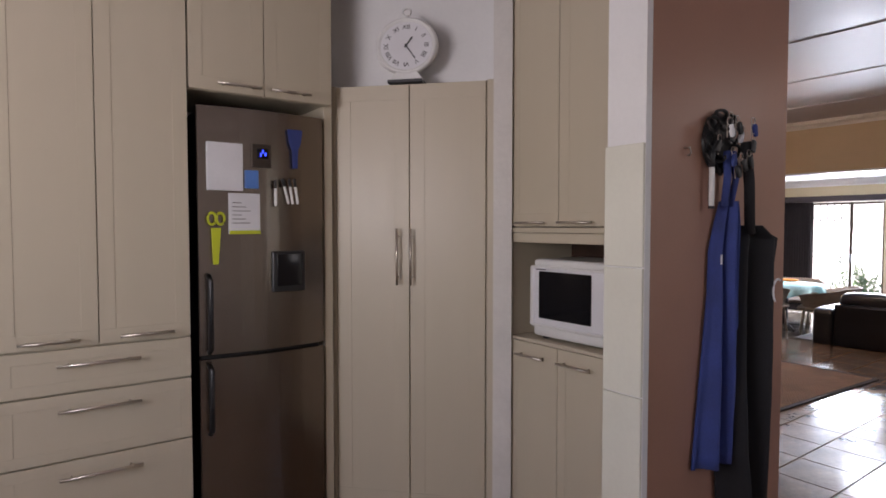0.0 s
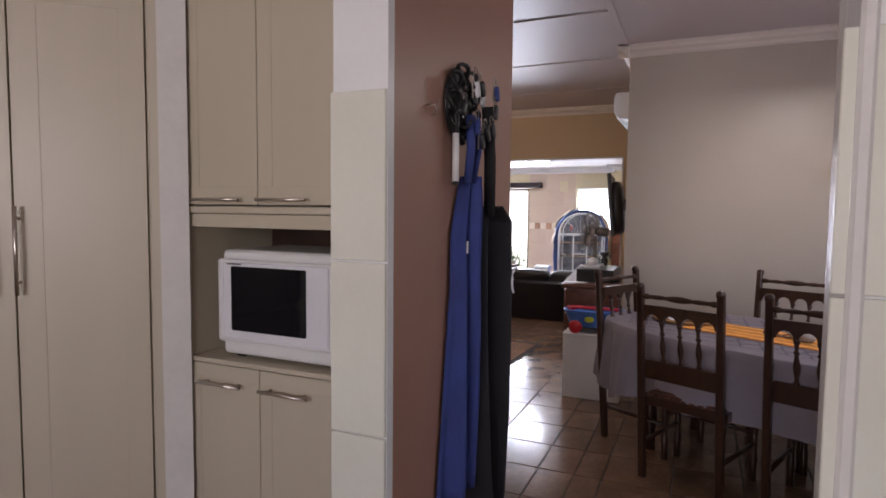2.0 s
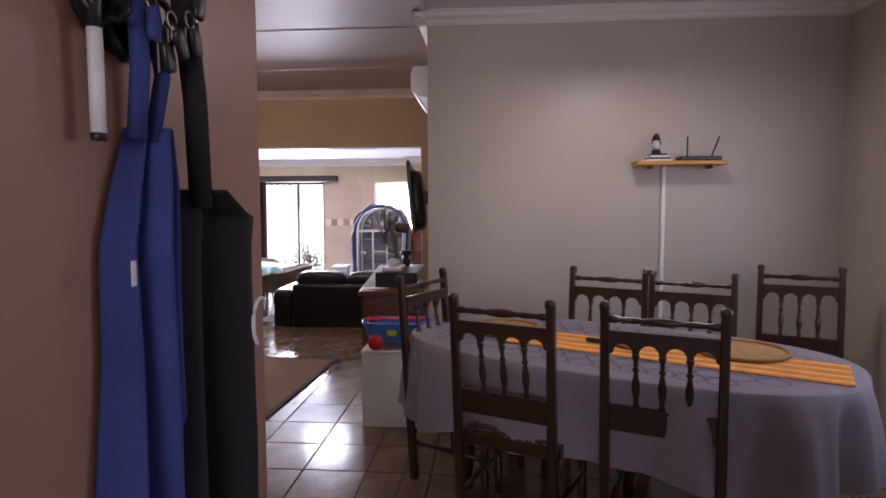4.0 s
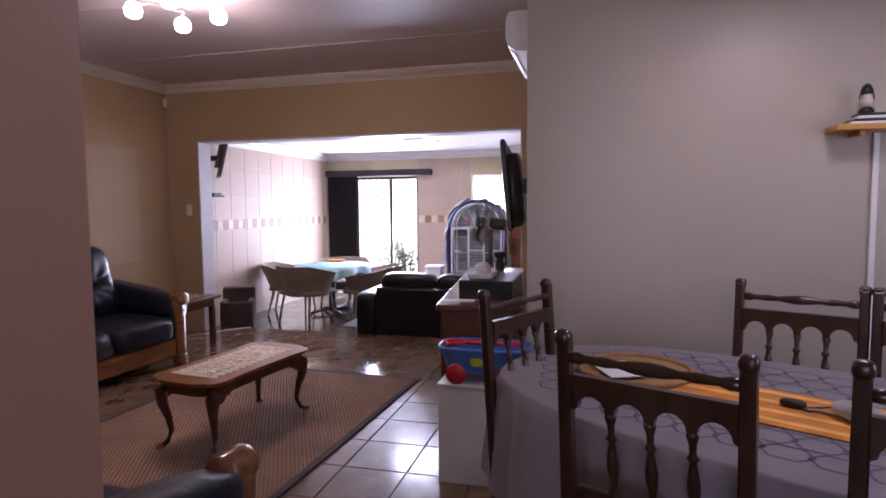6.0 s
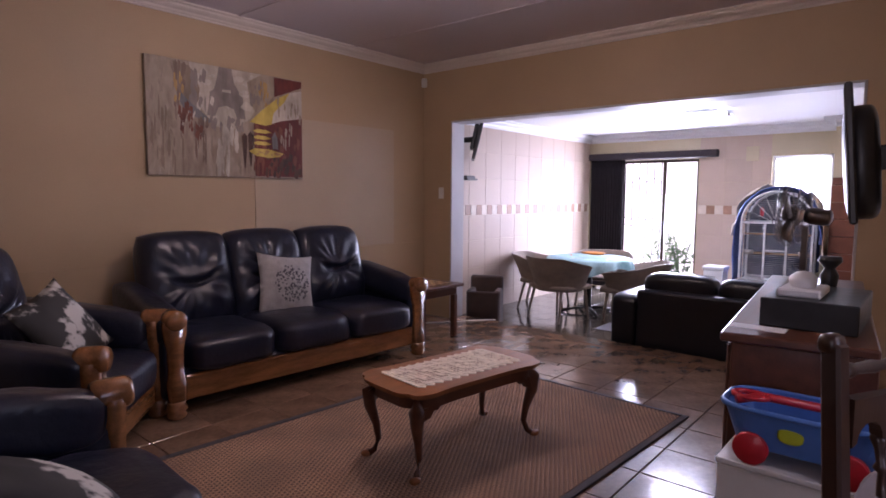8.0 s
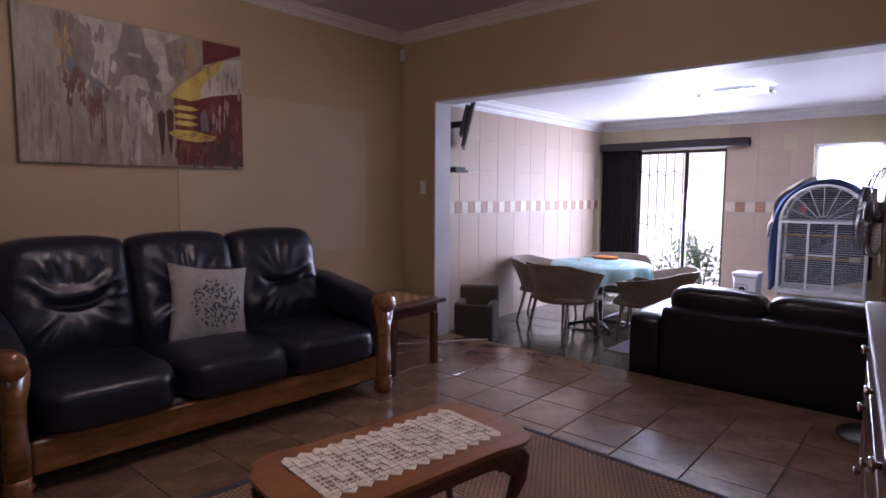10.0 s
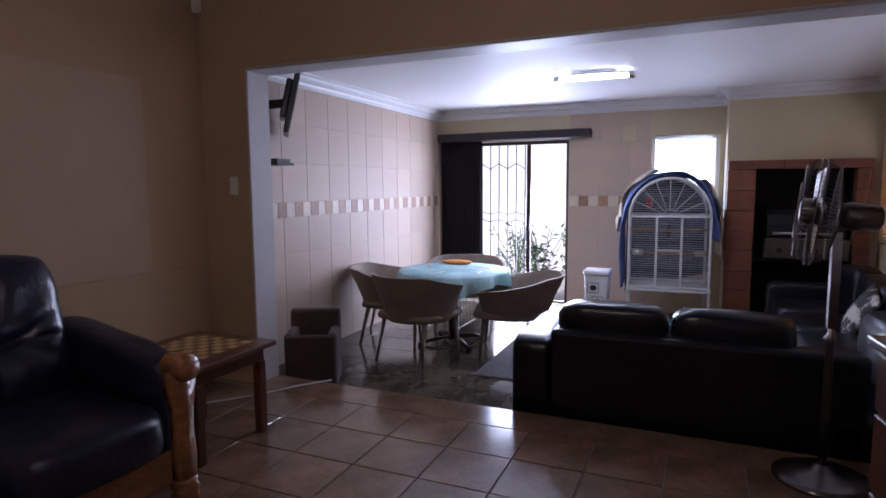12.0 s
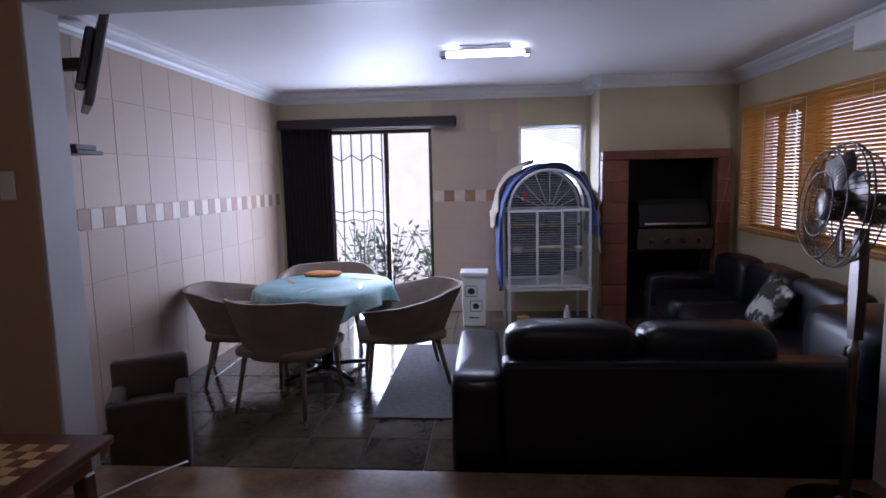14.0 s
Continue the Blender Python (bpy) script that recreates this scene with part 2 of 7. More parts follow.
def translucent(m, colour, share):
    """Lets light through a thin slat."""
    nt = m.node_tree
    b, out = nt.nodes["Principled BSDF"], nt.nodes["Material Output"]
    tr, mx = nt.nodes.new("ShaderNodeBsdfTranslucent"), nt.nodes.new("ShaderNodeMixShader")
    tr.inputs["Color"].default_value = (*colour, 1)
    mx.inputs[0].default_value = share
    nt.links.new(b.outputs[0], mx.inputs[1])
    nt.links.new(tr.outputs[0], mx.inputs[2])
    nt.links.new(mx.outputs[0], out.inputs[0])


translucent(M["blind"], (0.75, 0.44, 0.10), 0.5)
translucent(M["blind_white"], (0.8, 0.8, 0.8), 0.4)
for node in M["cushion_print"].node_tree.nodes:
    if node.type == "VALTORGB":
        node.color_ramp.elements[0].position, node.color_ramp.elements[1].position = 0.69, 0.75


# ---- building blocks ----


def link_mesh(name, bm, material, smooth=False):
    me = bpy.data.meshes.new(name)
    bm.normal_update()
    bm.to_mesh(me)
    bm.free()
    me.materials.append(M[material])
    if smooth:
        for p in me.polygons:
            p.use_smooth = True
    return me


def part(name, bm, material, parent, label="", smooth=False):
    """One mesh under a thing or under a part."""
    ob = new(name, link_mesh(name, bm, material, smooth))
    ob.parent = parent
    if label:
        tagged(ob, label)
    return ob


ROOM = Matrix()      # origin of the room being furnished


def room(x, y, z=0.0):
    global ROOM
    ROOM = Matrix.Translation((x, y, z))


def thing(name, label, category, m=None, group=""):
    ob = new(name)
    ob.matrix_world = ROOM @ (m or Matrix())
    return tagged(ob, label, category, group)


def single(name, bm, material, label, category, m=None, group="", smooth=False):
    ob = new(name, link_mesh(name, bm, material, smooth))
    ob.matrix_world = ROOM @ (m or Matrix())
    return tagged(ob, label, category, group)


def structure(name, bm, material, label=""):
    ob = new(name, link_mesh(name, bm, material))
    ob.matrix_world = ROOM.copy()
    return tagged(ob, label or name.replace("_", " "), name.split("_")[0], kind="structure")


def box(x0, y0, z0, x1, y1, z1, bevel=0.0, bm=None, seg=1):
    """An axis-aligned box, its edges rounded by bevel."""
    b = bmesh.new()
    bmesh.ops.create_cube(b, size=1, matrix=Matrix.LocRotScale(((x0 + x1) / 2, (y0 + y1) / 2, (z0 + z1) / 2), None, (abs(x1 - x0), abs(y1 - y0), abs(z1 - z0))))
    if bevel:
        bmesh.ops.bevel(b, geom=b.edges[:], offset=bevel, segments=seg, affect="EDGES", profile=0.5)
    return join(bm, b)


def join(bm, b):
    if bm is None:
        return b
    me = bpy.data.meshes.new("tmp")
    b.to_mesh(me)
    b.free()
    bm.from_mesh(me)
    bpy.data.meshes.remove(me)
    return bm


def moved(b, m):
    bmesh.ops.transform(b, matrix=m, verts=b.verts[:])
    return b


def lathe(profile, seg=16, bm=None, m=None):
    """A turned shape about z from (radius, height) pairs."""
    b = bmesh.new()
    rings = []
    for r, z in profile:
        rings.append([b.verts.new((max(r, 1e-4) * math.cos(2 * math.pi * i / seg), max(r, 1e-4) * math.sin(2 * math.pi * i / seg), z)) for i in range(seg)])
    for a, c in zip(rings, rings[1:]):
        for i in range(seg):
            b.faces.new((a[i], a[(i + 1) % seg], c[(i + 1) % seg], c[i]))
    b.faces.new(rings[0][::-1])
    b.faces.new(rings[-1])
    if m is not None:
        moved(b, m)
    return join(bm, b)


def tube(points, radius, seg=8, bm=None, taper=None, closed=False):
    """A round bar along points; taper gives a radius for each point."""
    b = bmesh.new()
    pts = [Vector(p) for p in points]
    n = len(pts)
    rings = []
    up = Vector((0, 0, 1))
    for i, p in enumerate(pts):
        d = (pts[(i + 1) % n] - pts[i - 1]) if closed else (pts[min(i + 1, n - 1)] - pts[max(i - 1, 0)])
        d.normalize()
        side = d.cross(up if abs(d.z) < 0.95 else Vector((1, 0, 0))).normalized()
        top = side.cross(d)
        r = taper[i] if taper else radius
        rings.append([b.verts.new(p + r * (math.cos(2 * math.pi * k / seg) * side + math.sin(2 * math.pi * k / seg) * top)) for k in range(seg)])
    pairs = list(zip(rings, rings[1:])) + ([(rings[-1], rings[0])] if closed else [])
    for a, c in pairs:
        for k in range(seg):
            b.faces.new((a[k], a[(k + 1) % seg], c[(k + 1) % seg], c[k]))
    if not closed:
        b.faces.new(rings[0][::-1])
        b.faces.new(rings[-1])
    return join(bm, b)


def soft(cx, cy, cz, sx, sy, sz, e=0.35, nu=28, nv=14, bm=None, wrinkle=0.0, seed=0, m=None):
    """A padded block: a superellipsoid with full sizes sx, sy, sz."""
    b = bmesh.new()

    def sg(v, p):
        return math.copysign(abs(v) ** p, v)

    rows = []
    for j in range(1, nv):
        v = -math.pi / 2 + math.pi * j / nv
        row = []
        for i in range(nu):
            u = 2 * math.pi * i / nu
            p = Vector((sg(math.cos(v), e) * sg(math.cos(u), e) * sx / 2, sg(math.cos(v), e) * sg(math.sin(u), e) * sy / 2, sg(math.sin(v), e) * sz / 2))
            if wrinkle:
                p += p.normalized() * wrinkle * noise.noise(p * 9 + Vector((seed * 3.1, seed, 0)))
            row.append(b.verts.new(p + Vector((cx, cy, cz))))
        rows.append(row)
    lo, hi = b.verts.new((cx, cy, cz - sz / 2)), b.verts.new((cx, cy, cz + sz / 2))
    for a, c in zip(rows, rows[1:]):
        for i in range(nu):
            b.faces.new((a[i], a[(i + 1) % nu], c[(i + 1) % nu], c[i]))
    for i in range(nu):
        b.faces.new((lo, rows[0][(i + 1) % nu], rows[0][i]))
        b.faces.new((hi, rows[-1][i], rows[-1][(i + 1) % nu]))
    if m is not None:
        moved(b, m)
    return join(bm, b)


def extrude_outline(pts, depth, axis="y", bm=None, m=None):
    """A plate from a closed outline in two axes, thickened along the third."""
    b = bmesh.new()
    put = {"y": lambda u, v, w: (u, w, v), "x": lambda u, v, w: (w, u, v), "z": lambda u, v, w: (u, v, w)}[axis]
    f = [b.verts.new(put(u, v, 0)) for u, v in pts]
    k = [b.verts.new(put(u, v, depth)) for u, v in pts]
    b.faces.new(f)
    b.faces.new(k[::-1])
    for i in range(len(pts)):
        j = (i + 1) % len(pts)
        b.faces.new((f[j], f[i], k[i], k[j]))
    bmesh.ops.recalc_face_normals(b, faces=b.faces[:])
    if m is not None:
        moved(b, m)
    return join(bm, b)


def sweep_profile(profile, a, c, inward, z, bm=None):
    """A moulding with a (out, down) profile from a to c along a wall; inward points into the room."""
    b = bmesh.new()
    ends = []
    for p in (a, c):
        ends.append([b.verts.new((p[0] + inward[0] * o, p[1] + inward[1] * o, z - d)) for o, d in profile])
    n = len(profile)
    for i in range(n):
        j = (i + 1) % n
        b.faces.new((ends[0][i], ends[0][j], ends[1][j], ends[1][i]))
    b.faces.new(ends[0][::-1])
    b.faces.new(ends[1])
    bmesh.ops.recalc_face_normals(b, faces=b.faces[:])
    return join(bm, b)


def wall_with_holes(name, material, axis, at, thick, u0, u1, z0, z1, holes, label=""):
    """A wall in the plane axis = at (its inner face), thick outward, with rectangular openings (u0, u1, z0, z1)."""
    us = sorted({u0, u1, *[h[0] for h in holes], *[h[1] for h in holes]})
    zs = sorted({z0, z1, *[h[2] for h in holes], *[h[3] for h in holes]})
    bm = bmesh.new()
    solid = [[not any(h[0] < (a + c) / 2 < h[1] and h[2] < (p + q) / 2 < h[3] for h in holes) for p, q in zip(zs, zs[1:])] for a, c in zip(us, us[1:])]

    def pt(u, z, w):
        return (at + w, u, z) if axis == "x" else (u, at + w, z)

    def quad(*p):
        bm.faces.new([bm.verts.new(v) for v in p])

    for i, (a, c) in enumerate(zip(us, us[1:])):
        for j, (p, q) in enumerate(zip(zs, zs[1:])):
            if not solid[i][j]:
                continue
            for w in (0, thick):
                quad(pt(a, p, w), pt(c, p, w), pt(c, q, w), pt(a, q, w))
            for di, dj, e in ((-1, 0, ((a, p), (a, q))), (1, 0, ((c, p), (c, q))), (0, -1, ((a, p), (c, p))), (0, 1, ((a, q), (c, q)))):
                ii, jj = i + di, j + dj
                if not (0 <= ii < len(us) - 1 and 0 <= jj < len(zs) - 1) or not solid[ii][jj]:
                    (ua, za), (ub, zb) = e
                    quad(pt(ua, za, 0), pt(ub, zb, 0), pt(ub, zb, thick), pt(ua, za, thick))
    bmesh.ops.remove_doubles(bm, verts=bm.verts[:], dist=1e-5)
    bmesh.ops.recalc_face_normals(bm, faces=bm.faces[:])
    return structure(name, bm, material, label)


# ---- setting ----
LOW = -0.14          # floor of the lower room
CEIL, CEIL_LOW = 2.715, 2.285
structure("floor", box(-1.0, -0.8, -0.3, 9.2, 6.6, -0.008), "grout", "grouted floor of kitchen, dining and living room")
structure("floor_lower", box(9.2, 1.45, -0.45, 13.3, 6.7, LOW - 0.008), "grout", "grouted floor of the sunken room")
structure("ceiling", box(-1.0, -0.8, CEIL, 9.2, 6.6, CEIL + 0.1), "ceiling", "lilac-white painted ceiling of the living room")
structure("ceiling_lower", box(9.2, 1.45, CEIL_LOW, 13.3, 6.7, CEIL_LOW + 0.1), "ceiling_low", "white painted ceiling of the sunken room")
bm = bmesh.new()
for x in (4.35, 5.55, 6.75, 7.95):
    box(x - 0.02, 2.14, CEIL - 0.008, x + 0.02, 6.37, CEIL, 0.003, bm)
box(2.95, 2.1, CEIL - 0.008, 6.45, 2.14, CEIL - 0.0005, 0.003, bm)
structure("trim_ceiling", bm, "ceiling", "narrow cover strips on the ceiling boards")

wall_with_holes("wall_north", "wall_beige", "y", 6.388, 0.2, 3.73, 9.2, -0.1, CEIL, [], "beige painted living room wall")
wall_with_holes("wall_opening", "wall_beige", "x", 9.0, 0.2, 2.09, 6.388, -0.3, CEIL, [(2.43, 6.0, -0.3, 2.1)], "beige wall with a wide opening to the sunken room")
wall_with_holes("wall_living_south", "wall_beige", "y", 2.10, -0.2, 6.65, 9.2, -0.1, CEIL, [], "beige living room wall behind the sideboard")
wall_with_holes("wall_dining_east", "wall_grey", "x", 6.45, 0.2, -0.6, 2.10, -0.1, CEIL, [], "grey-beige painted dining room wall")
wall_with_holes("wall_dining_south", "wall_grey", "y", -0.6, -0.2, 2.865, 6.65, -0.1, CEIL, [(3.9, 5.4, 1.0, 2.1)], "grey-beige dining room wall with an added window out of view")
wall_with_holes("wall_living_west", "wall_beige", "x", 3.85, -0.12, 2.365, 6.388, -0.1, CEIL, [], "beige living room wall behind the armchairs")
room(-0.135, -0.2)
wall_with_holes("wall_passage", "wall_brown", "y", 2.445, 0.12, 3.031, 3.985, -0.1, CEIL, [], "brown painted wall beside the passage")
wall_with_holes("wall_kitchen_east", "wall_white", "x", 2.86, 0.14, -0.4, 1.522, -0.1, CEIL, [], "white kitchen wall beside the passage")
wall_with_holes("wall_kitchen_north", "wall_white", "y", 4.56, 0.2, -0.85, 3.87, -0.1, CEIL, [], "white kitchen wall behind the cabinets")
wall_with_holes("wall_kitchen_south", "wall_white", "y", -0.4, -0.2, -0.85, 3.0, -0.1, CEIL, [], "white kitchen wall")
wall_with_holes("wall_kitchen_west", "wall_white", "x", -0.65, -0.2, -0.4, 4.56, -0.1, CEIL, [(1.4, 3.0, 1.05, 2.1)], "white kitchen wall with an added window out of view")
# diagonal white wall over the corner pantry
d = Vector((0.68, -0.733, 0)).normalized()
DIAG = Matrix(((d.x, -d.y, 0, 2.625), (d.y, d.x, 0, 4.03), (0, 0, 1, 0), (0, 0, 0, 1)))
b = moved(box(-0.3, 0.17, 2.1, 1.0, 0.25, CEIL), DIAG)
structure("wall_pantry", b, "wall_white", "white wall above the corner pantry")
structure("wall_pantry_side", moved(box(0.825, -0.012, 0, 0.915, 0.24, CEIL), DIAG), "gloss_white", "glossy white strip beside the pantry")
structure("wall_post", box(2.999, 2.445, 0, 3.03, 2.60, CEIL), "wall_white", "white post at the end of the kitchen cabinets")
structure("wall_cabinet_back", box(3.72, 2.565, 0, 3.87, 4.56, CEIL), "wall_white", "wall behind the microwave cabinet")

room(0.035, -0.045)
# lower room shell
wall_with_holes("wall_lower_north", "wall_cream", "y", 6.47, 0.2, 9.2, 13.3, -0.3, CEIL_LOW, [], "cream wall behind the tiles")
wall_with_holes("wall_lower_east", "wall_cream", "x", 13.05, 0.22, 1.55, 6.47, -0.3, CEIL_LOW, [(4.76, 6.40, LOW, 1.89), (3.11, 3.82, 1.0, 1.885)], "cream wall with sliding door and window")
wall_with_holes("wall_lower_south", "wall_cream", "y", 1.75, -0.2, 9.2, 13.3, -0.3, CEIL_LOW, [(9.55, 11.33, 0.82, 1.87), (11.39, 12.40, 0.82, 1.87)], "cream wall with two windows")
wall_with_holes("wall_lower_west", "wall_cream", "x", 9.165, 0.01, 1.75, 2.47, -0.3, CEIL_LOW, [], "cream wall beside the opening")
structure("wall_lower_west_end", box(9.165, 6.045, -0.3, 9.18, 6.47, CEIL_LOW), "wall_cream")
room(0, 0)
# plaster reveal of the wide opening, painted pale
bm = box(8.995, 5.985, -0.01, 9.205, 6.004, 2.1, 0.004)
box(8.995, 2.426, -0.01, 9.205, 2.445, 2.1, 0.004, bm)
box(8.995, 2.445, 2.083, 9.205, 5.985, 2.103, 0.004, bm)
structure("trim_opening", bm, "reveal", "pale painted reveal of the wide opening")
structure("step", box(8.93, 2.43, LOW - 0.05, 9.2, 6.0, -0.003, 0.004), "floor_tile", "tiled step down to the sunken room")
room(0.035, -0.045)
# braai chimney breast
bm = box(12.55, 1.75, 1.55, 13.05, 3.06, CEIL_LOW)
box(12.55, 1.75, LOW, 13.05, 1.90, 1.55, 0, bm)
box(12.55, 2.83, LOW, 13.05, 3.06, 1.55, 0, bm)
structure("wall_chimney", bm, "wall_cream", "cream chimney breast over the built-in grill")

room(0, 0)
PROFILE = ((0, 0), (0.085, 0), (0.085, 0.012), (0.07, 0.02), (0.066, 0.034), (0.05, 0.045), (0.03, 0.052), (0.022, 0.066), (0.012, 0.072), (0.012, 0.084), (0, 0.084))
bm = bmesh.new()
for a, c, inn in (((3.85, 6.388), (9.0, 6.388), (0, -1)), ((9.0, 6.388), (9.0, 2.10), (-1, 0)), ((9.0, 2.10), (6.365, 2.10), (0, 1)), ((6.45, 2.185), (6.45, -0.6), (-1, 0)), ((6.45, -0.6), (2.87, -0.6), (0, 1)), ((3.85, 2.3), (3.85, 6.388), (1, 0))):
    sweep_profile(PROFILE, a, c, inn, CEIL, bm)
structure("trim_cornice", bm, "cornice", "moulded plaster cornice round the living and dining room")
room(0.035, -0.045)
bm = bmesh.new()
for a, c, inn in (((9.17, 6.47), (13.05, 6.47), (0, -1)), ((13.05, 6.47), (13.05, 3.06), (-1, 0)), ((13.05, 3.06), (12.436, 3.06), (0, 1)), ((12.55, 3.175), (12.55, 1.75), (-1, 0)), ((12.55, 1.75), (9.17, 1.75), (0, 1)), ((9.17, 1.75), (9.17, 6.47), (1, 0))):
    sweep_profile([(1.35 * o, 1.35 * q) for o, q in PROFILE], a, c, inn, CEIL_LOW, bm)
structure("trim_cornice_lower", bm, "cornice_white", "white plaster cornice of the sunken room")
room(0, 0)
# daylight falling on this wall, painted as a thin panel of paler colour
structure("wall_patch", box(6.9, 6.384, 0.815, 8.53, 6.3895, 1.985, 0.001), "daylit_patch", "patch of daylight painted paler on the living room wall")
bm = box(3.85, 6.378, 0.0, 9.0, 6.3885, 0.81, 0.003)
structure("trim_dado", bm, "wall_beige", "painted tiled dado along the living room wall")
room(-0.135, -0.2)
# door frame of the passage
bm = box(2.838, 1.517, 0, 3.012, 1.542, CEIL, 0.006)
structure("trim_door_frame", bm, "gloss_white", "glossy white painted jamb of the kitchen passage")
room(0, 0)
# ground outside
structure("ground", box(-40, -40, -0.6, 60, 50, -0.46), "paving", "pale paved ground outside")
# pale wall added so that the doorway fills with white glare
structure("backdrop_garden_wall", box(17.5, -4, -0.5, 17.7, 14, 2.7), "garden_wall", "pale wall added outside, standing in for daylight glare")

# ---- kitchen ----
room(-0.135, -0.2, -0.05)


def bar_handle(parent, x, y, z, length, upright=False, out=-0.03):
    """A satin bar handle on two studs, its bar along x or z, standing off in y."""
    bm = bmesh.new()
    a, c = ((x, y + out, z - length / 2), (x, y + out, z + length / 2)) if upright else ((x - length / 2, y + out, z), (x + length / 2, y + out, z))
    tube((a, c), 0.006, 10, bm)
    for f in (-0.36, 0.36):
        p = (x, y, z + f * length) if upright else (x + f * length, y, z)
        tube((p, (p[0], y + out, p[2])), 0.005, 8, bm)
    return part("handle", bm, "nickel", parent, "satin nickel bar handle", True)


def shaker_front(name, parent, x0, x1, z0, z1, y=0.0, rim=0.06):
    """A cabinet front with a shallow recessed panel, facing -y."""
    bm = box(x0 + 0.002, y, z0 + 0.002, x1 - 0.002, y + 0.018, z1 - 0.002, 0.003)
    ob = part(name, bm, "cabinet", parent)
    w = rim
    for a in ((x0 + 0.002, z0 + 0.002, x1 - 0.002, z0 + w), (x0 + 0.002, z1 - w, x1 - 0.002, z1 - 0.002), (x0 + 0.002, z0 + w, x0 + w, z1 - w), (x1 - w, z0 + w, x1 - 0.002, z1 - w)):
        part("rail", box(a[0], y - 0.0018, a[1], a[2], y - 0.0002, a[3], 0.0007), "cabinet", ob)
    return ob


def carcass(parent, x0, x1, z0, z1, depth):
    return part("body", box(x0 + 0.001, 0.0195, z0, x1 - 0.001, depth, z1, 0.002), "cabinet", parent)


Y0 = 3.95
base = Matrix.Translation((0, Y0, 0))
cab = thing("tall_cabinet", "tall beige shaker cabinet over three deep drawers", "cabinet", base, "kitchen cabinets")
carcass(cab, 1.24, 1.915, 0.1, CEIL + 0.04, 0.58)
for x0, x1, hx in ((1.24, 1.571, 1.405), (1.571, 1.915, 1.743)):
    door = shaker_front("door", cab, x0, x1, 1.025, CEIL + 0.04)
    bar_handle(door, hx, -0.005, 1.055, 0.2)
for z0, z1 in ((0.848, 1.02), (0.583, 0.843), (0.12, 0.578)):
    drawer = shaker_front("drawer", cab, 1.24, 1.915, z0, z1, rim=0.045)
    bar_handle(drawer, 1.57, -0.005, z1 - 0.06, 0.29)
part("plinth", box(1.24, 0.06, 0.05, 1.915, 0.08, 0.1), "cabinet", cab)
cab = thing("tall_cabinet", "tall beige cabinet block beside the drawers", "cabinet", base, "kitchen cabinets")
carcass(cab, 0.56, 1.238, 0.1, CEIL + 0.04, 0.58)
for x0, x1, hx in ((0.56, 0.9, 0.73), (0.9, 1.238, 1.07)):
    door = shaker_front("door", cab, x0, x1, 1.025, CEIL + 0.04)
    bar_handle(door, hx, -0.005, 1.055, 0.2)
    door = shaker_front("door", cab, x0, x1, 0.12, 1.02)
part("plinth", box(0.56, 0.06, 0.05, 1.238, 0.08, 0.1), "cabinet", cab)
cab = thing("wall_cabinet", "beige two-door cabinet above the fridge", "cabinet", base, "kitchen cabinets")
carcass(cab, 1.92, 2.585, 2.09, CEIL + 0.04, 0.58)
for x0, x1, hx in ((1.92, 2.249, 2.13), (2.249, 2.585, 2.37)):
    door = shaker_front("door", cab, x0, x1, 2.09, CEIL + 0.04)
    bar_handle(door, hx, -0.005, 2.122, 0.19)
single("filler_panel", box(2.556, Y0 + 0.03, 0.05, 2.60, 4.55, CEIL + 0.04, 0.002), "cabinet", "narrow beige panel beside the fridge", "panel")

fr = thing("fridge", "tall brushed steel fridge freezer with water dispenser", "fridge", Matrix.Translation((1.955, Y0 - 0.02, 0)))
part("body", box(0.005, 0.06, 0.055, 0.575, 0.60, 2.01, 0.008), "black_plastic", fr)


def bowed_door(z0, z1):
    pts = [(0.585 * i / 10, 0.035 - 0.03 * math.sin(math.pi * i / 10)) for i in range(11)] + [(0.585, 0.055), (0, 0.055)]
    return extrude_outline(pts, z1 - z0, "z", None, Matrix.Translation((0, 0, z0)))


door = part("freezer_door", bowed_door(0.09, 0.905), "steel", fr, smooth=False)
part("handle", tube([(0.03, -0.005, 0.585), (0.03, -0.035, 0.6), (0.03, -0.035, 0.87), (0.03, -0.005, 0.885)], 0.012, 10), "black_plastic", door, smooth=True)
door = part("fridge_door", bowed_door(0.925, 2.025), "steel", fr)
part("handle", tube([(0.03, -0.005, 0.945), (0.03, -0.035, 0.96), (0.03, -0.035, 1.26), (0.03, -0.005, 1.28)], 0.012, 10), "black_plastic", door, smooth=True)
disp = part("dispenser", box(0.315, -0.008, 1.19, 0.475, 0.03, 1.38, 0.006), "black_plastic", door)
part("recess", box(0.335, -0.0095, 1.215, 0.46, 0.0, 1.37, 0.004), "screen", disp)
part("panel", box(0.225, -0.004, 1.765, 0.315, 0.03, 1.87, 0.003), "bronze_alu", door)
part("display", box(0.25, -0.0055, 1.805, 0.30, -0.0045, 1.85), "screen", door)
for i, (a, c) in enumerate(((0.262, 1.815), (0.272, 1.83), (0.284, 1.818))):
    part("digit", box(a, -0.0065, c, a + 0.008, -0.0057, c + 0.016), "led", door)


def on_fridge(name, material, x0, z0, x1, z1, label, category, bar=None):
    y = Y0 - 0.0265
    ob = single(name, box(1.955 + x0, y, z0, 1.955 + x1, y + 0.018, z1, 0.002), material, label, category)
    return ob


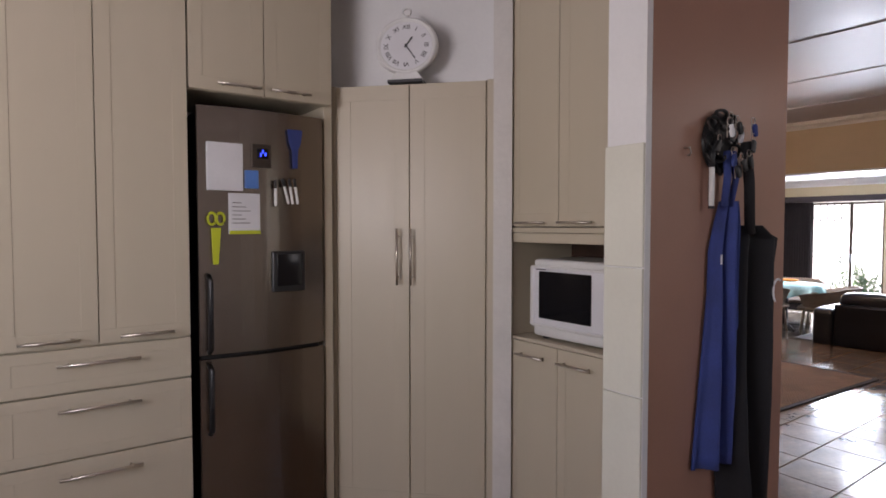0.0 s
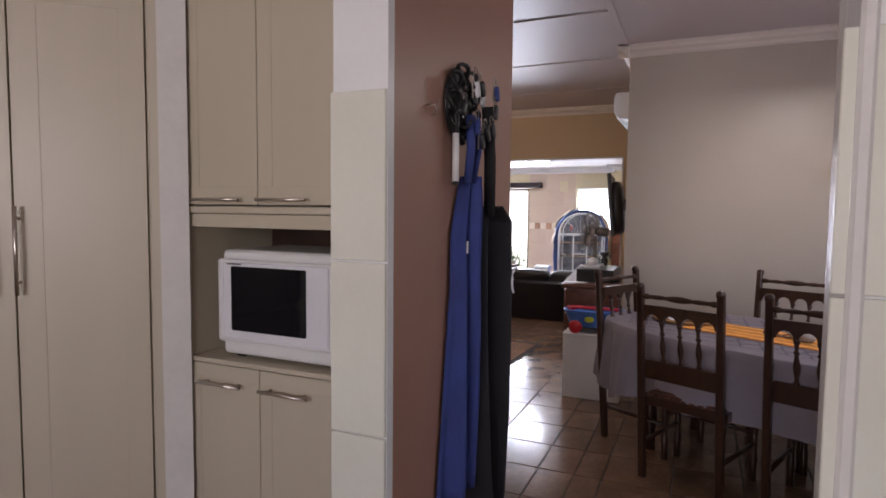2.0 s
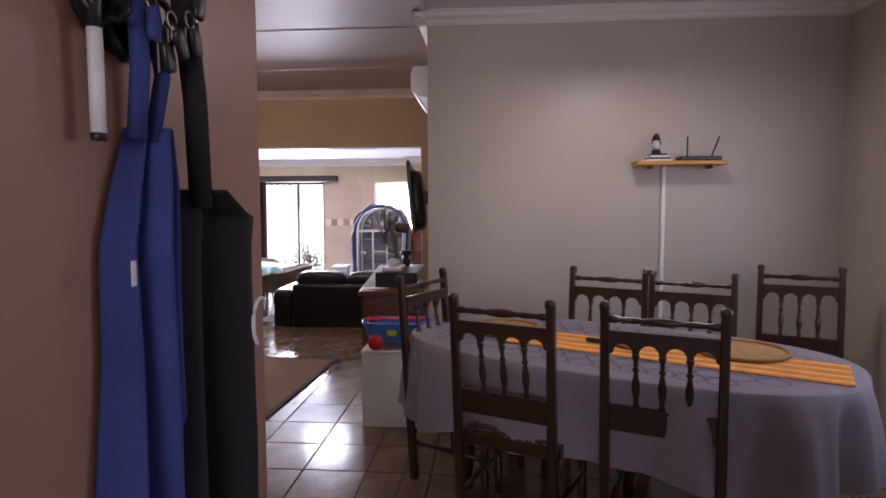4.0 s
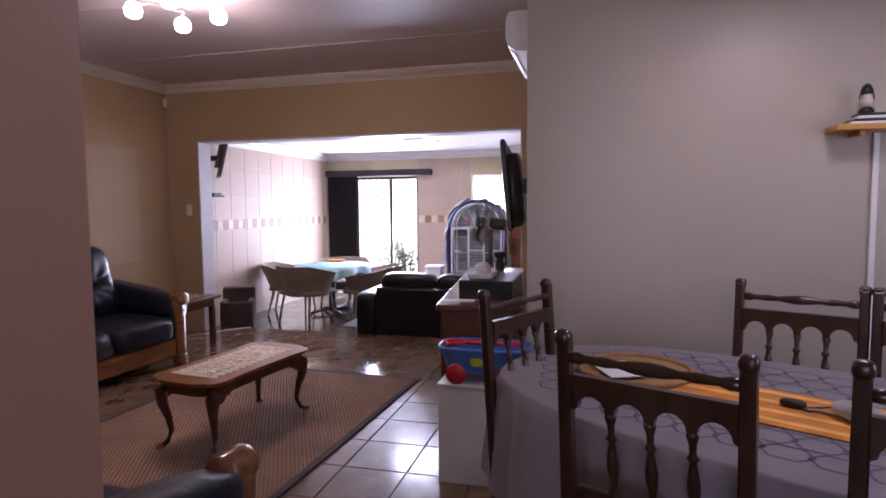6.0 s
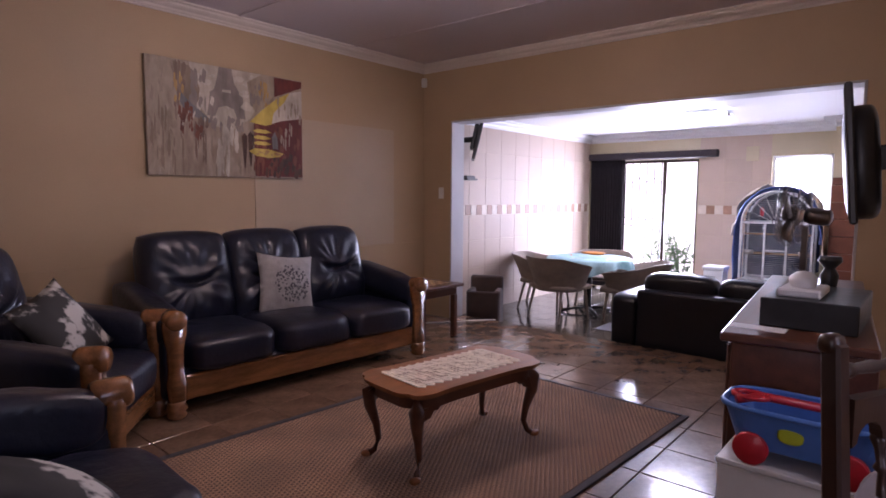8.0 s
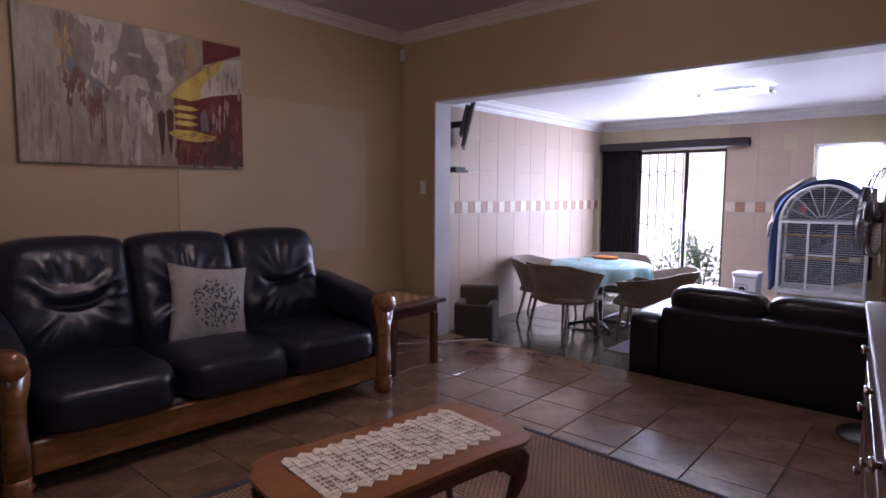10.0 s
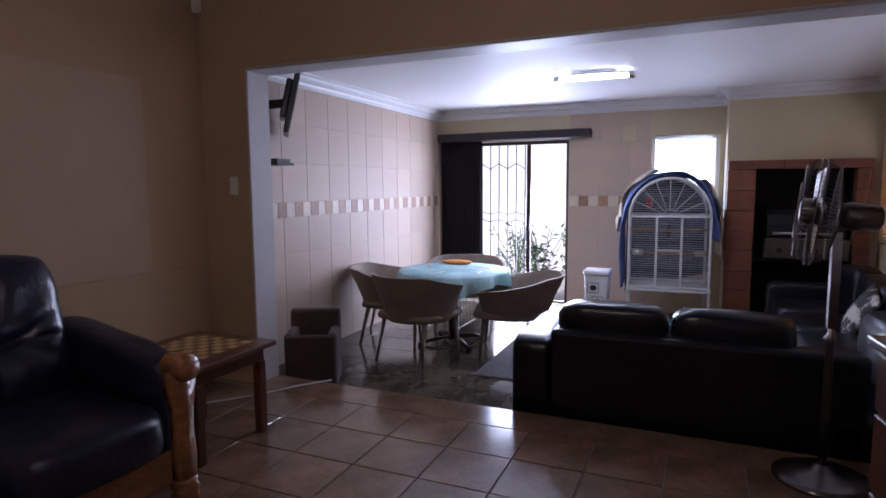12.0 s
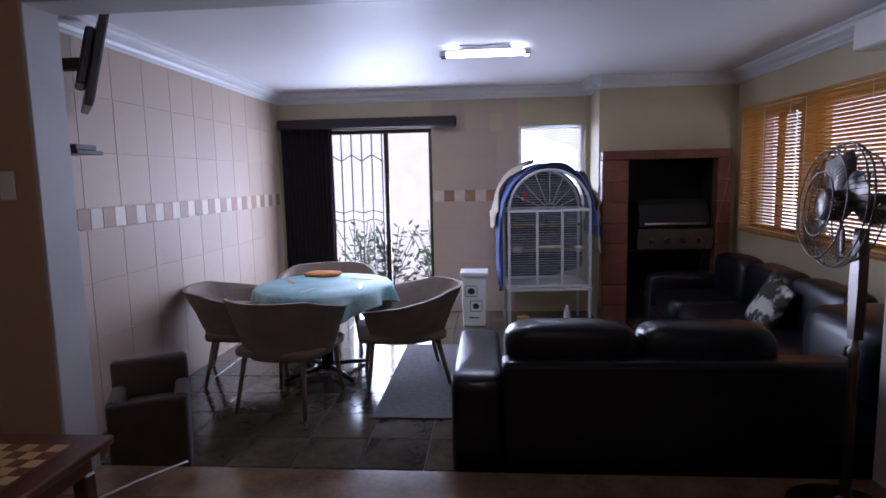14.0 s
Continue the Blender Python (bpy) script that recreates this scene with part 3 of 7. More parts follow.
wb = on_fridge("whiteboard", "paper", 0.03, 1.655, 0.185, 1.865, "small blank whiteboard stuck on the fridge", "board")
pad = on_fridge("notepad", "paper", 0.122, 1.462, 0.26, 1.645, "white shopping list pad with a green edge", "notepad")
part("edge", box(2.077, Y0 - 0.028, 1.462, 2.215, Y0 - 0.0267, 1.478), "yellow_green", pad)
for k in range(6):
    part("text_line", box(2.09, Y0 - 0.0275, 1.60 - 0.018 * k, 2.13 + 0.02 * (k % 3), Y0 - 0.0268, 1.603 - 0.018 * k), "bronze_alu", pad)
on_fridge("photo_magnet", "blue_plastic", 0.195, 1.668, 0.255, 1.75, "small blue photo magnet on the fridge", "magnet")
sc = thing("scissors", "yellow-green scissors in a magnetic sheath on the fridge", "scissors", Matrix.Translation((2.02, Y0 - 0.03, 1.48)))
for s in (-1, 1):
    part("handle", tube([(s * 0.018 + 0.017 * math.cos(a), 0, 0.05 + 0.026 * math.sin(a)) for a in [2 * math.pi * i / 14 for i in range(14)]], 0.006, 8, closed=True), "yellow_green", sc, smooth=True)
part("sheath", extrude_outline([(-0.02, 0.01), (0.02, 0.01), (0.008, -0.15), (-0.014, -0.15)], 0.012, "y"), "yellow_green", sc)
op = thing("bottle_opener", "dark blue plastic jar opener hanging on the fridge", "opener", Matrix.Translation((2.385, Y0 - 0.028, 1.8)))
part("head", extrude_outline([(-0.035, 0.15), (0.035, 0.15), (0.028, 0.09), (0.012, 0.05), (0.01, -0.03), (-0.01, -0.03), (-0.012, 0.05), (-0.028, 0.09)], 0.014, "y"), "denim", op)
for x, z, a in ((2.285, 1.64, 0), (2.335, 1.65, -14), (2.36, 1.65, -8), (2.385, 1.65, -8)):
    pen = thing("marker_pen", "white marker pen with black cap on the fridge", "pen", Matrix.Translation((x, Y0 - 0.034, z)) @ pose(0, 0, 0, 0, a, 0), "marker pens")
    part("barrel", lathe(((0.006, -0.05), (0.0065, -0.045), (0.0065, 0.03), (0.006, 0.032)), 10), "white_plastic", pen, smooth=True)
    part("cap", lathe(((0.0075, 0.032), (0.0075, 0.066), (0.006, 0.07)), 10), "black_plastic", pen, smooth=True)

pan = thing("corner_pantry", "beige diagonal corner pantry with two tall doors", "cabinet", DIAG @ Matrix.Diagonal((1.035, 1, 1, 1)), "kitchen cabinets")
part("frame", box(0.0, 0.02, 0.05, 0.822, 0.15, 2.205, 0.004), "cabinet", pan)
part("stile", box(0.0, -0.004, 0.05, 0.02, 0.02, 2.205, 0.003), "cabinet", pan)
part("stile", box(0.765, -0.004, 0.05, 0.822, 0.02, 2.205, 0.006), "cabinet", pan)
for x0, x1, hx in ((0.022, 0.392, 0.338), (0.394, 0.762, 0.405)):
    door = shaker_front("door", pan, x0, x1, 0.07, 2.2, -0.002, 0.075)
    bar_handle(door, hx, -0.008, 1.345, 0.28, True)

CL = DIAG @ Matrix.Translation((0.385, 0.035, 2.206)) @ Matrix.Diagonal((0.95, 1, 0.84, 1))
cl = thing("mantel_clock", "round white mantel clock with roman numerals on the pantry", "clock", CL)
part("base", extrude_outline([(-0.09, 0), (0.09, 0), (0.065, 0.04), (0.035, 0.06), (-0.035, 0.06), (-0.065, 0.04)], 0.06, "y", None, Matrix.Translation((0, -0.02, 0.0225))), "white_plastic", cl)
part("foot", box(-0.095, -0.045, 0, 0.095, 0.05, 0.022, 0.004), "black_plastic", cl)
face_m = Matrix.Translation((0, 0, 0.225)) @ pose(0, 0, 0, 90, 0, 0)
part("case", lathe(((0.14, -0.03), (0.165, -0.025), (0.17, 0.0), (0.162, 0.022), (0.15, 0.026), (0.142, 0.012), (0.01, 0.012)), 40, None, face_m), "white_plastic", cl, smooth=True)
part("dial", lathe(((0.14, 0.0125), (0.139, 0.0145), (0.001, 0.0145)), 40, None, face_m), "paper", cl)
part("knob", tube([(0.022 * math.cos(a), 0, 0.425 + 0.022 * math.sin(a)) for a in [2 * math.pi * i / 16 for i in range(16)]], 0.006, 8, closed=True), "white_plastic", cl, smooth=True)
part("knob_stem", lathe(((0.012, 0.385), (0.016, 0.395), (0.012, 0.405)), 12), "white_plastic", cl, smooth=True)
ROMAN = ("XII", "I", "II", "III", "IIII", "V", "VI", "VII", "VIII", "IX", "X", "XI")


def lettering(parent, text, size, m, material="ink", name="numeral"):
    cu = bpy.data.curves.new(name, "FONT")
    cu.body, cu.size, cu.align_x, cu.align_y, cu.extrude = text, size, "CENTER", "CENTER", 0.0006
    tmp = bpy.data.objects.new("tmp", cu)
    scene.collection.objects.link(tmp)
    me = bpy.data.meshes.new_from_object(tmp.evaluated_get(bpy.context.evaluated_depsgraph_get()))
    bpy.data.objects.remove(tmp)
    me.transform(m)
    me.materials.clear()
    me.materials.append(M[material])
    ob = new(name, me)
    ob.parent = parent
    return ob


for i, t in enumerate(ROMAN):
    a = radians(90 - 30 * i)
    lettering(cl, t, 0.036, Matrix.Translation((0.108 * math.cos(a), -0.0155, 0.225 + 0.108 * math.sin(a))) @ pose(0, 0, 0, 90, 0, 0) @ pose(0, 0, 0, 0, 0, -30 * i))
for name, a, r, w in (("hour_hand", 55, 0.06, 0.004), ("minute_hand", -58, 0.09, 0.003)):
    part(name, moved(box(-0.012, -0.001, -w, r, 0.001, w), Matrix.Translation((0, -0.0175, 0.225)) @ pose(0, 0, 0, 0, -a, 0)), "ink", cl)

# microwave cabinet, its front facing west
room(-0.135, -0.2, -0.025)
MC = Matrix.Translation((3.26, 3.385, 0)) @ pose(0, 0, 0, 0, 0, -90)
mc = thing("microwave_cabinet", "beige cabinet with an open microwave niche between doors", "cabinet", MC, "kitchen cabinets")
W = 0.78
part("upper_body", box(0.001, 0.02, 1.47, W, 0.44, CEIL + 0.015, 0.002), "cabinet", mc)
part("lower_body", box(0.001, 0.02, 0.1, W, 0.44, 0.925, 0.002), "cabinet", mc)
part("worktop", box(-0.005, -0.006, 0.927, W, 0.44, 0.943, 0.003), "cabinet", mc)
part("side_panel", box(0.0, 0.0, 0.943, 0.018, 0.44, 1.42, 0.002), "cabinet", mc)
part("side_panel", box(W - 0.018, 0.0, 0.943, W, 0.44, 1.42, 0.002), "cabinet", mc)
# dark wood colour puts the shade inside the niche into its back
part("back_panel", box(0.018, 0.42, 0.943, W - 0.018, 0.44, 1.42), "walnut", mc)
part("niche_rail", box(0.0, 0.0, 1.395, W, 0.44, 1.44, 0.002), "cabinet", mc)
part("edge_strip", box(-0.004, -0.008, 1.442, W, 0.44, 1.466, 0.003), "cabinet", mc)
for x0, x1, hx in ((0.003, 0.315, 0.16), (0.315, 0.63, 0.43), (0.63, W, 0.7)):
    door = shaker_front("door", mc, x0, x1, 1.47, CEIL + 0.015, 0.0)
    door2 = shaker_front("door", mc, x0, x1, 0.12, 0.925, 0.0, 0.05)
    if hx < 0.6:
        bar_handle(door, hx, -0.005, 1.488, 0.19)
        bar_handle(door2, hx, -0.005, 0.865, 0.19)
part("plinth", box(0, 0.06, 0.025, W, 0.08, 0.1), "cabinet", mc)
mw = thing("microwave", "white microwave oven with a dark glass door", "microwave", MC @ Matrix.Translation((0.125, 0.03, 0.944)))
part("body", box(0, 0.0, 0.012, 0.52, 0.34, 0.375, 0.02, None, 3), "white_plastic", mw)
part("front", box(0.0, -0.022, 0.06, 0.52, -0.001, 0.345, 0.012, None, 2), "white_plastic", mw)
part("window_frame", box(0.03, -0.026, 0.075, 0.46, -0.021, 0.335, 0.006), "paper", mw)
part("window", box(0.07, -0.029, 0.105, 0.375, -0.0255, 0.322, 0.004), "screen", mw)
part("badge", box(0.05, -0.0275, 0.327, 0.11, -0.0258, 0.331), "ink", mw)
for x in (0.05, 0.47):
    for y in (0.05, 0.3):
        part("foot", box(x - 0.015, y - 0.015, 0, x + 0.015, y + 0.015, 0.013), "black_plastic", mw)

# ---- passage wall: hook rack, keys, aprons ----
room(-0.135, -0.2)
RK = Matrix.Translation((3.435, 2.444, 1.755)) @ Matrix.Diagonal((0.78, 1, 0.78, 1))
rack = thing("key_rack", "ornate dark metal hook rack on the brown wall", "hook rack", RK)
part("plate", lathe(((0.14, 0), (0.145, 0.006), (0.12, 0.012), (0.05, 0.016)), 28, None, pose(0, 0, 0, 90, 0, 0)), "black_metal", rack, smooth=True)
rnd = random.Random(5)
for i in range(9):
    a = radians(20 + 40 * i)
    c = Vector((0.115 * math.cos(a), -0.022, 0.115 * math.sin(a)))
    part("scroll", tube([c + Vector((0.038 * math.cos(u), -0.008 * math.sin(2 * u), 0.038 * math.sin(u))) for u in [2 * math.pi * k / 14 for k in range(14)]], 0.008, 8, closed=True), "black_metal", rack, smooth=True)
for x in (-0.08, 0.0, 0.085):
    part("hook", tube([(x, -0.01, -0.08), (x, -0.05, -0.1), (x, -0.065, -0.085), (x, -0.065, -0.07)], 0.006, 8), "black_metal", rack, smooth=True)
for i in range(12):
    x, z = rnd.uniform(-0.12, 0.11), rnd.uniform(-0.10, 0.13)
    key = thing("key_bunch", "bunch of keys hanging on the hook rack", "keys", RK @ Matrix.Translation((x, -0.05 - 0.004 * i, z)), "keys on the rack")
    part("ring", tube([(0.017 * math.cos(u), 0, 0.017 * math.sin(u)) for u in [2 * math.pi * k / 12 for k in range(12)]], 0.002, 6, closed=True), "nickel", key, smooth=True)
    tag = ("black_plastic", "paper", "black_metal", "black_metal", "denim", "black_plastic")[i % 6]
    part("fob", soft(0, -0.004, -0.045, 0.034, 0.012, 0.06, 0.5, 12, 8, None, 0, 0, pose(0, 0, 0, 0, rnd.uniform(-30, 30), 0)), tag, key, smooth=True)
    part("key", box(-0.005, 0.004, -0.075, 0.005, 0.007, -0.015, 0.001), "nickel", key)
torch = thing("marker_torch", "white stick with black ends hanging by the rack", "stick", Matrix.Translation((3.35, 2.415, 1.6)) @ Matrix.Diagonal((0.72, 0.72, 1, 1)))
part("barrel", lathe(((0.014, -0.08), (0.014, 0.06)), 12), "white_plastic", torch, smooth=True)
part("cap", lathe(((0.0145, 0.06), (0.0145, 0.115), (0.008, 0.12)), 12), "black_plastic", torch, smooth=True)
part("tip", lathe(((0.0142, -0.09), (0.0142, -0.08)), 12), "black_plastic", torch, smooth=True)
part("loop", tube([(0, 0, 0.12), (0.02, -0.01, 0.16), (0.06, -0.02, 0.17)], 0.002, 6), "black_plastic", torch)


def hanging_cloth(profile, depth, seed, nu=30, folds=7):
    """A hanging cloth folded in upright pleats; profile rows are (z, left x, right x)."""
    b = bmesh.new()
    ph = seed * 1.7
    rows = []
    for front in (1, 0):
        grid = []
        for z, l, r in profile:
            row = []
            for i in range(nu + 1):
                u = i / nu
                x = l + (r - l) * u
                edge = math.sin(math.pi * u) ** 0.4
                y = -depth * (0.45 + 0.3 * math.sin(folds * u * math.pi + ph + 1.5 * z) + 0.2 * math.sin(2.3 * folds * u + z * 4 + ph)) * edge if front else 0.0
                row.append(b.verts.new((x, y - 0.006 * front, z)))
            grid.append(row)
        rows.append(grid)
    f, k = rows
    for g, flip in ((f, False), (k, True)):
        for a, c in zip(g, g[1:]):
            for i in range(nu):
                q = (a[i], a[i + 1], c[i + 1], c[i])
                b.faces.new(q[::-1] if flip else q)
    for i in range(nu):
        b.faces.new((f[0][i], f[0][i + 1], k[0][i + 1], k[0][i]))
        b.faces.new((f[-1][i], f[-1][i + 1], k[-1][i + 1], k[-1][i]))
    for j in range(len(f) - 1):
        b.faces.new((f[j][0], f[j + 1][0], k[j + 1][0], k[j][0]))
        b.faces.new((f[j][-1], f[j + 1][-1], k[j + 1][-1], k[j][-1]))
    bmesh.ops.recalc_face_normals(b, faces=b.faces[:])
    return b


def spread(rows, steps=7):
    out = []
    for a, c in zip(rows, rows[1:]):
        for s in range(steps):
            f = s / steps
            out.append(tuple(p + (q - p) * f for p, q in zip(a, c)))
    return out + [rows[-1]]


ap = thing("blue_apron", "blue cloth apron hanging from the hook rack", "apron", Matrix.Translation((-0.035, 2.437, 0)))
part("cloth", hanging_cloth(spread([(1.54, 3.475, 3.515), (1.46, 3.44, 3.545), (1.36, 3.405, 3.56), (1.2, 3.40, 3.565), (0.9, 3.36, 3.61), (0.56, 3.315, 3.63)]), 0.07, 1), "denim", ap, smooth=True)
part("strap", tube([(3.455, -0.04, 1.72), (3.45, -0.045, 1.62), (3.45, -0.035, 1.52)], 0.014, 8), "denim", ap, smooth=True)
part("strap", tube([(3.475, -0.05, 1.72), (3.5, -0.05, 1.62), (3.49, -0.035, 1.52)], 0.012, 8), "denim", ap, smooth=True)
part("patch", box(3.385, -0.062, 1.31, 3.395, -0.06, 1.345), "paper", ap)
ap = thing("black_apron", "black apron with white motif hanging from the rack", "apron", Matrix.Translation((-0.145, 2.437, 0)))
part("cloth", hanging_cloth(spread([(1.45, 3.70, 3.74), (1.40, 3.67, 3.945), (1.36, 3.66, 3.94), (1.2, 3.65, 3.91), (0.9, 3.60, 3.93), (0.6, 3.575, 3.94), (0.37, 3.60, 3.94)]), 0.11, 2, 30, 5), "black_cloth", ap, smooth=True)
part("strap", tube([(3.66, -0.06, 1.76), (3.69, -0.06, 1.6), (3.72, -0.05, 1.42)], 0.02, 8), "black_cloth", ap, smooth=True)
part("motif", tube([(3.81 + 0.035 * math.cos(a), -0.115, 1.20 + 0.045 * math.sin(a)) for a in [radians(60 + 20 * i) for i in range(10)]], 0.004, 6), "paper", ap)
hook = thing("screw_hook", "small bent screw hook in the brown wall", "hook", Matrix.Translation((3.222, 2.444, 1.71)))
part("wire", tube([(0, 0, 0.012), (0, -0.02, 0.012), (0, -0.025, -0.004), (0, -0.02, -0.016), (0, -0.012, -0.014)], 0.003, 6), "nickel", hook, smooth=True)

# ---- dining room ----


def spindle(x, y, z0, z1, r, bm=None, slant=0.0):
    h = z1 - z0
    prof = [(r * 0.7, 0), (r, 0.04), (r * 0.55, 0.1), (r * 0.6, 0.16), (r * 1.0, 0.32), (r * 1.05, 0.42), (r * 0.75, 0.56), (r * 0.5, 0.66), (r, 0.7), (r * 0.55, 0.75), (r * 0.6, 0.86), (r, 0.95), (r * 0.7, 1)]
    return lathe([(a, h * b) for a, b in prof], 12, bm, Matrix.Translation((x, y, z0)) @ Matrix(((1, 0, 0, 0), (0, 1, slant, 0), (0, 0, 1, 0), (0, 0, 0, 1))))


def dining_chair(m):
    """A dark chair: turned top rail, arched rail over three spindles, thong seat. It faces +y; its back is at y = 0."""
    ch = thing("dining_chair", "dark turned-wood dining chair with woven thong seat", "chair", m, "dining chairs")
    hw = 0.205
    for s in (-1, 1):
        b = box(s * hw - 0.019, -0.017, 0.0, s * hw + 0.019, 0.021, 1.055, 0.006)
        for v in b.verts:
            v.co.y += -0.10 * max(0, v.co.z - 0.45) / 0.6 - 0.05 * max(0, 0.4 - v.co.z)
            if v.co.z > 1.0:
                v.co.x += (s * hw - v.co.x) * 0.15
        part("back_post", b, "walnut", ch)
        part("finial", soft(s * hw, -0.103, 1.05, 0.042, 0.04, 0.04, 0.7, 14, 8), "walnut", ch, smooth=True)
        part("front_leg", lathe(((0.02, 0), (0.017, 0.06), (0.022, 0.12), (0.017, 0.15), (0.02, 0.3), (0.022, 0.42)), 12, None, Matrix.Translation((s * (hw + 0.005), 0.40, 0))), "walnut", ch, smooth=True)
        part("side_stretcher", tube(((s * hw, 0.0, 0.2), (s * (hw + 0.005), 0.40, 0.2)), 0.012, 8), "walnut", ch, smooth=True)
        part("side_rail", box(s * hw - 0.015, 0.0, 0.405, s * hw + 0.015, 0.42, 0.455, 0.004), "walnut", ch)
    y = -0.094
    turned = [(0.013, -hw), (0.016, -0.17), (0.01, -0.15), (0.013, -0.1), (0.009, -0.07), (0.016, -0.03), (0.018, 0), (0.016, 0.03), (0.009, 0.07), (0.013, 0.1), (0.01, 0.15), (0.016, 0.17), (0.013, hw)]
    part("top_rail", lathe(turned, 12, None, Matrix.Translation((0, y, 1.0)) @ pose(0, 0, 0, 0, 90, 0)), "walnut", ch, smooth=True)
    arch = [(-hw + 0.015, 0.955), (-hw + 0.015, 0.865)]
    for k in range(4):
        cx = -0.14 + k * 0.0935
        for i in range(0, 9):
            a = math.pi - math.pi * i / 8
            arch.append((cx + 0.036 * math.cos(a), 0.872 + 0.036 * math.sin(a)))
    arch += [(hw - 0.015, 0.865), (hw - 0.015, 0.955)]
    part("arched_rail", extrude_outline(arch, 0.024, "y", None, Matrix.Translation((0, y + 0.006, 0))), "walnut", ch)
    part("lower_rail", box(-hw + 0.015, -0.055, 0.56, hw - 0.015, -0.030, 0.66, 0.004), "walnut", ch)
    for k in range(3):
        part("spindle", spindle(-0.0935 + k * 0.0935, -0.042, 0.655, 0.875, 0.015, None, -0.17), "walnut", ch, smooth=True)
    part("front_rail", box(-hw, 0.385, 0.405, hw, 0.415, 0.455, 0.004), "walnut", ch)
    part("back_rail", box(-hw, -0.012, 0.405, hw, 0.012, 0.455, 0.004), "walnut", ch)
    bm = bmesh.new()
    for i in range(9):
        u = -0.17 + i * 0.0425
        box(u - 0.013, 0.0, 0.45, u + 0.013, 0.40, 0.462, 0.002, bm)
        v = 0.03 + i * 0.0425
        box(-0.2, v - 0.013, 0.459, 0.2, v + 0.013, 0.468, 0.002, bm)
    part("seat", bm, "mahogany", ch, "woven leather thong seat")
    part("front_stretcher", tube(((-hw, 0.40, 0.26), (hw, 0.40, 0.26)), 0.012, 8), "walnut", ch, smooth=True)
    return ch


T = Matrix.Translation((5.413, 1.316, 0)) @ pose(0, 0, 0, 0, 0, -28)
tb = thing("dining_table", "long oval dark wood dining table under a cloth", "table", T)


def oval(a, c, n=64, p=2.6):
    out = []
    for i in range(n):
        u = 2 * math.pi * i / n
        out.append((math.copysign(abs(math.cos(u)) ** (2 / p), math.cos(u)) * a, math.copysign(abs(math.sin(u)) ** (2 / p), math.sin(u)) * c))
    return out


TA, TC = 0.53, 1.02
part("tabletop", extrude_outline(oval(TA - 0.01, TC - 0.01), 0.03, "z", None, Matrix.Translation((0, 0, 0.725))), "walnut", tb)
for sx in (-1, 1):
    for sy in (-1, 1):
        part("leg", lathe(((0.035, 0), (0.03, 0.1), (0.045, 0.2), (0.03, 0.28), (0.04, 0.5), (0.045, 0.62), (0.04, 0.725)), 14, None, Matrix.Translation((sx * 0.27, sy * 0.62, 0))), "walnut", tb, smooth=True)
# cloth: top and hanging skirt in one sheet
b = bmesh.new()
NP = 128
rings = []
for z, grow, wave in ((0.7575, -0.5, 0), (0.758, 0.0, 0), (0.752, 0.012, 0), (0.70, 0.022, 0.012), (0.60, 0.03, 0.03), (0.48, 0.036, 0.042), (0.40, 0.04, 0.05)):
    ring = []
    for i, (x, y) in enumerate(oval(TA, TC, NP)):
        u = 2 * math.pi * i / NP
        w = wave * (math.sin(13 * u) + 0.5 * math.sin(29 * u + 1))
        r = math.hypot(x, y)
        k = (r + grow + w) / r if grow > -0.4 else 0.5
        drop = (0.10 * abs(math.sin(2 * u)) ** 6 if z < 0.45 else 0)
        ring.append(b.verts.new((x * k, y * k, z - drop)))
    rings.append(ring)
b.faces.new(rings[0])
for a, c in zip(rings, rings[1:]):
    for i in range(NP):
        b.faces.new((a[i], c[i], c[(i + 1) % NP], a[(i + 1) % NP]))
bmesh.ops.recalc_face_normals(b, faces=b.faces[:])
cloth = thing("tablecloth", "grey-lilac tablecloth with a linked ring print", "tablecloth", T)
part("sheet", b, "cloth", cloth, smooth=True)
bm = bmesh.new()
for i in range(-5, 6):
    for j in range(-9, 10):
        cx, cy = i * 0.095, j * 0.11 + (0.055 if i % 2 else 0)
        if (abs(cx) / 0.47) ** 2.6 + (abs(cy) / 0.97) ** 2.6 > 0.82:
            continue
        pts = [Vector((cx + 0.05 * math.cos(radians(60 * k + 30)), cy + 0.062 * math.sin(radians(60 * k + 30)), 0.7588)) for k in range(6)]
        for k in range(6):
            p, q = pts[k], pts[(k + 1) % 6]
            s = (q - p).normalized().cross(Vector((0, 0, 1))) * 0.004
            bm.faces.new([bm.verts.new(v) for v in (p + s, q + s, q - s, p - s)])
part("print", bm, "cloth_line", cloth, "darker lilac linked hexagon print")
run = thing("table_runner", "orange striped woven runner along the table", "runner", T @ Matrix.Translation((0.0, -0.12, 0.760)) @ pose(0, 0, 0, 0, 0, 1))
part("band", box(-0.21, -0.85, 0, 0.13, 0.6, 0.003, 0.001), "orange", run)
for x in (-0.17, -0.09, 0.0, 0.09):
    part("stripe", box(x - 0.014, -0.85, 0.0031, x + 0.014, 0.6, 0.0042), "orange_pale", run)
for cx, cy in ((0.02, 0.57), (0.14, -0.56)):
    pm = thing("placemat", "round woven brown tray on the tablecloth", "tray", T @ Matrix.Translation((cx, cy, 0.7645)), "round trays")
    part("base", lathe(((0.19, 0), (0.20, 0.006), (0.19, 0.01), (0.01, 0.008)), 36), "cork", pm, smooth=True)
    part("rim", tube([(0.196 * math.cos(a), 0.196 * math.sin(a), 0.014) for a in [2 * math.pi * i / 36 for i in range(36)]], 0.008, 8, closed=True), "cork", pm, smooth=True)
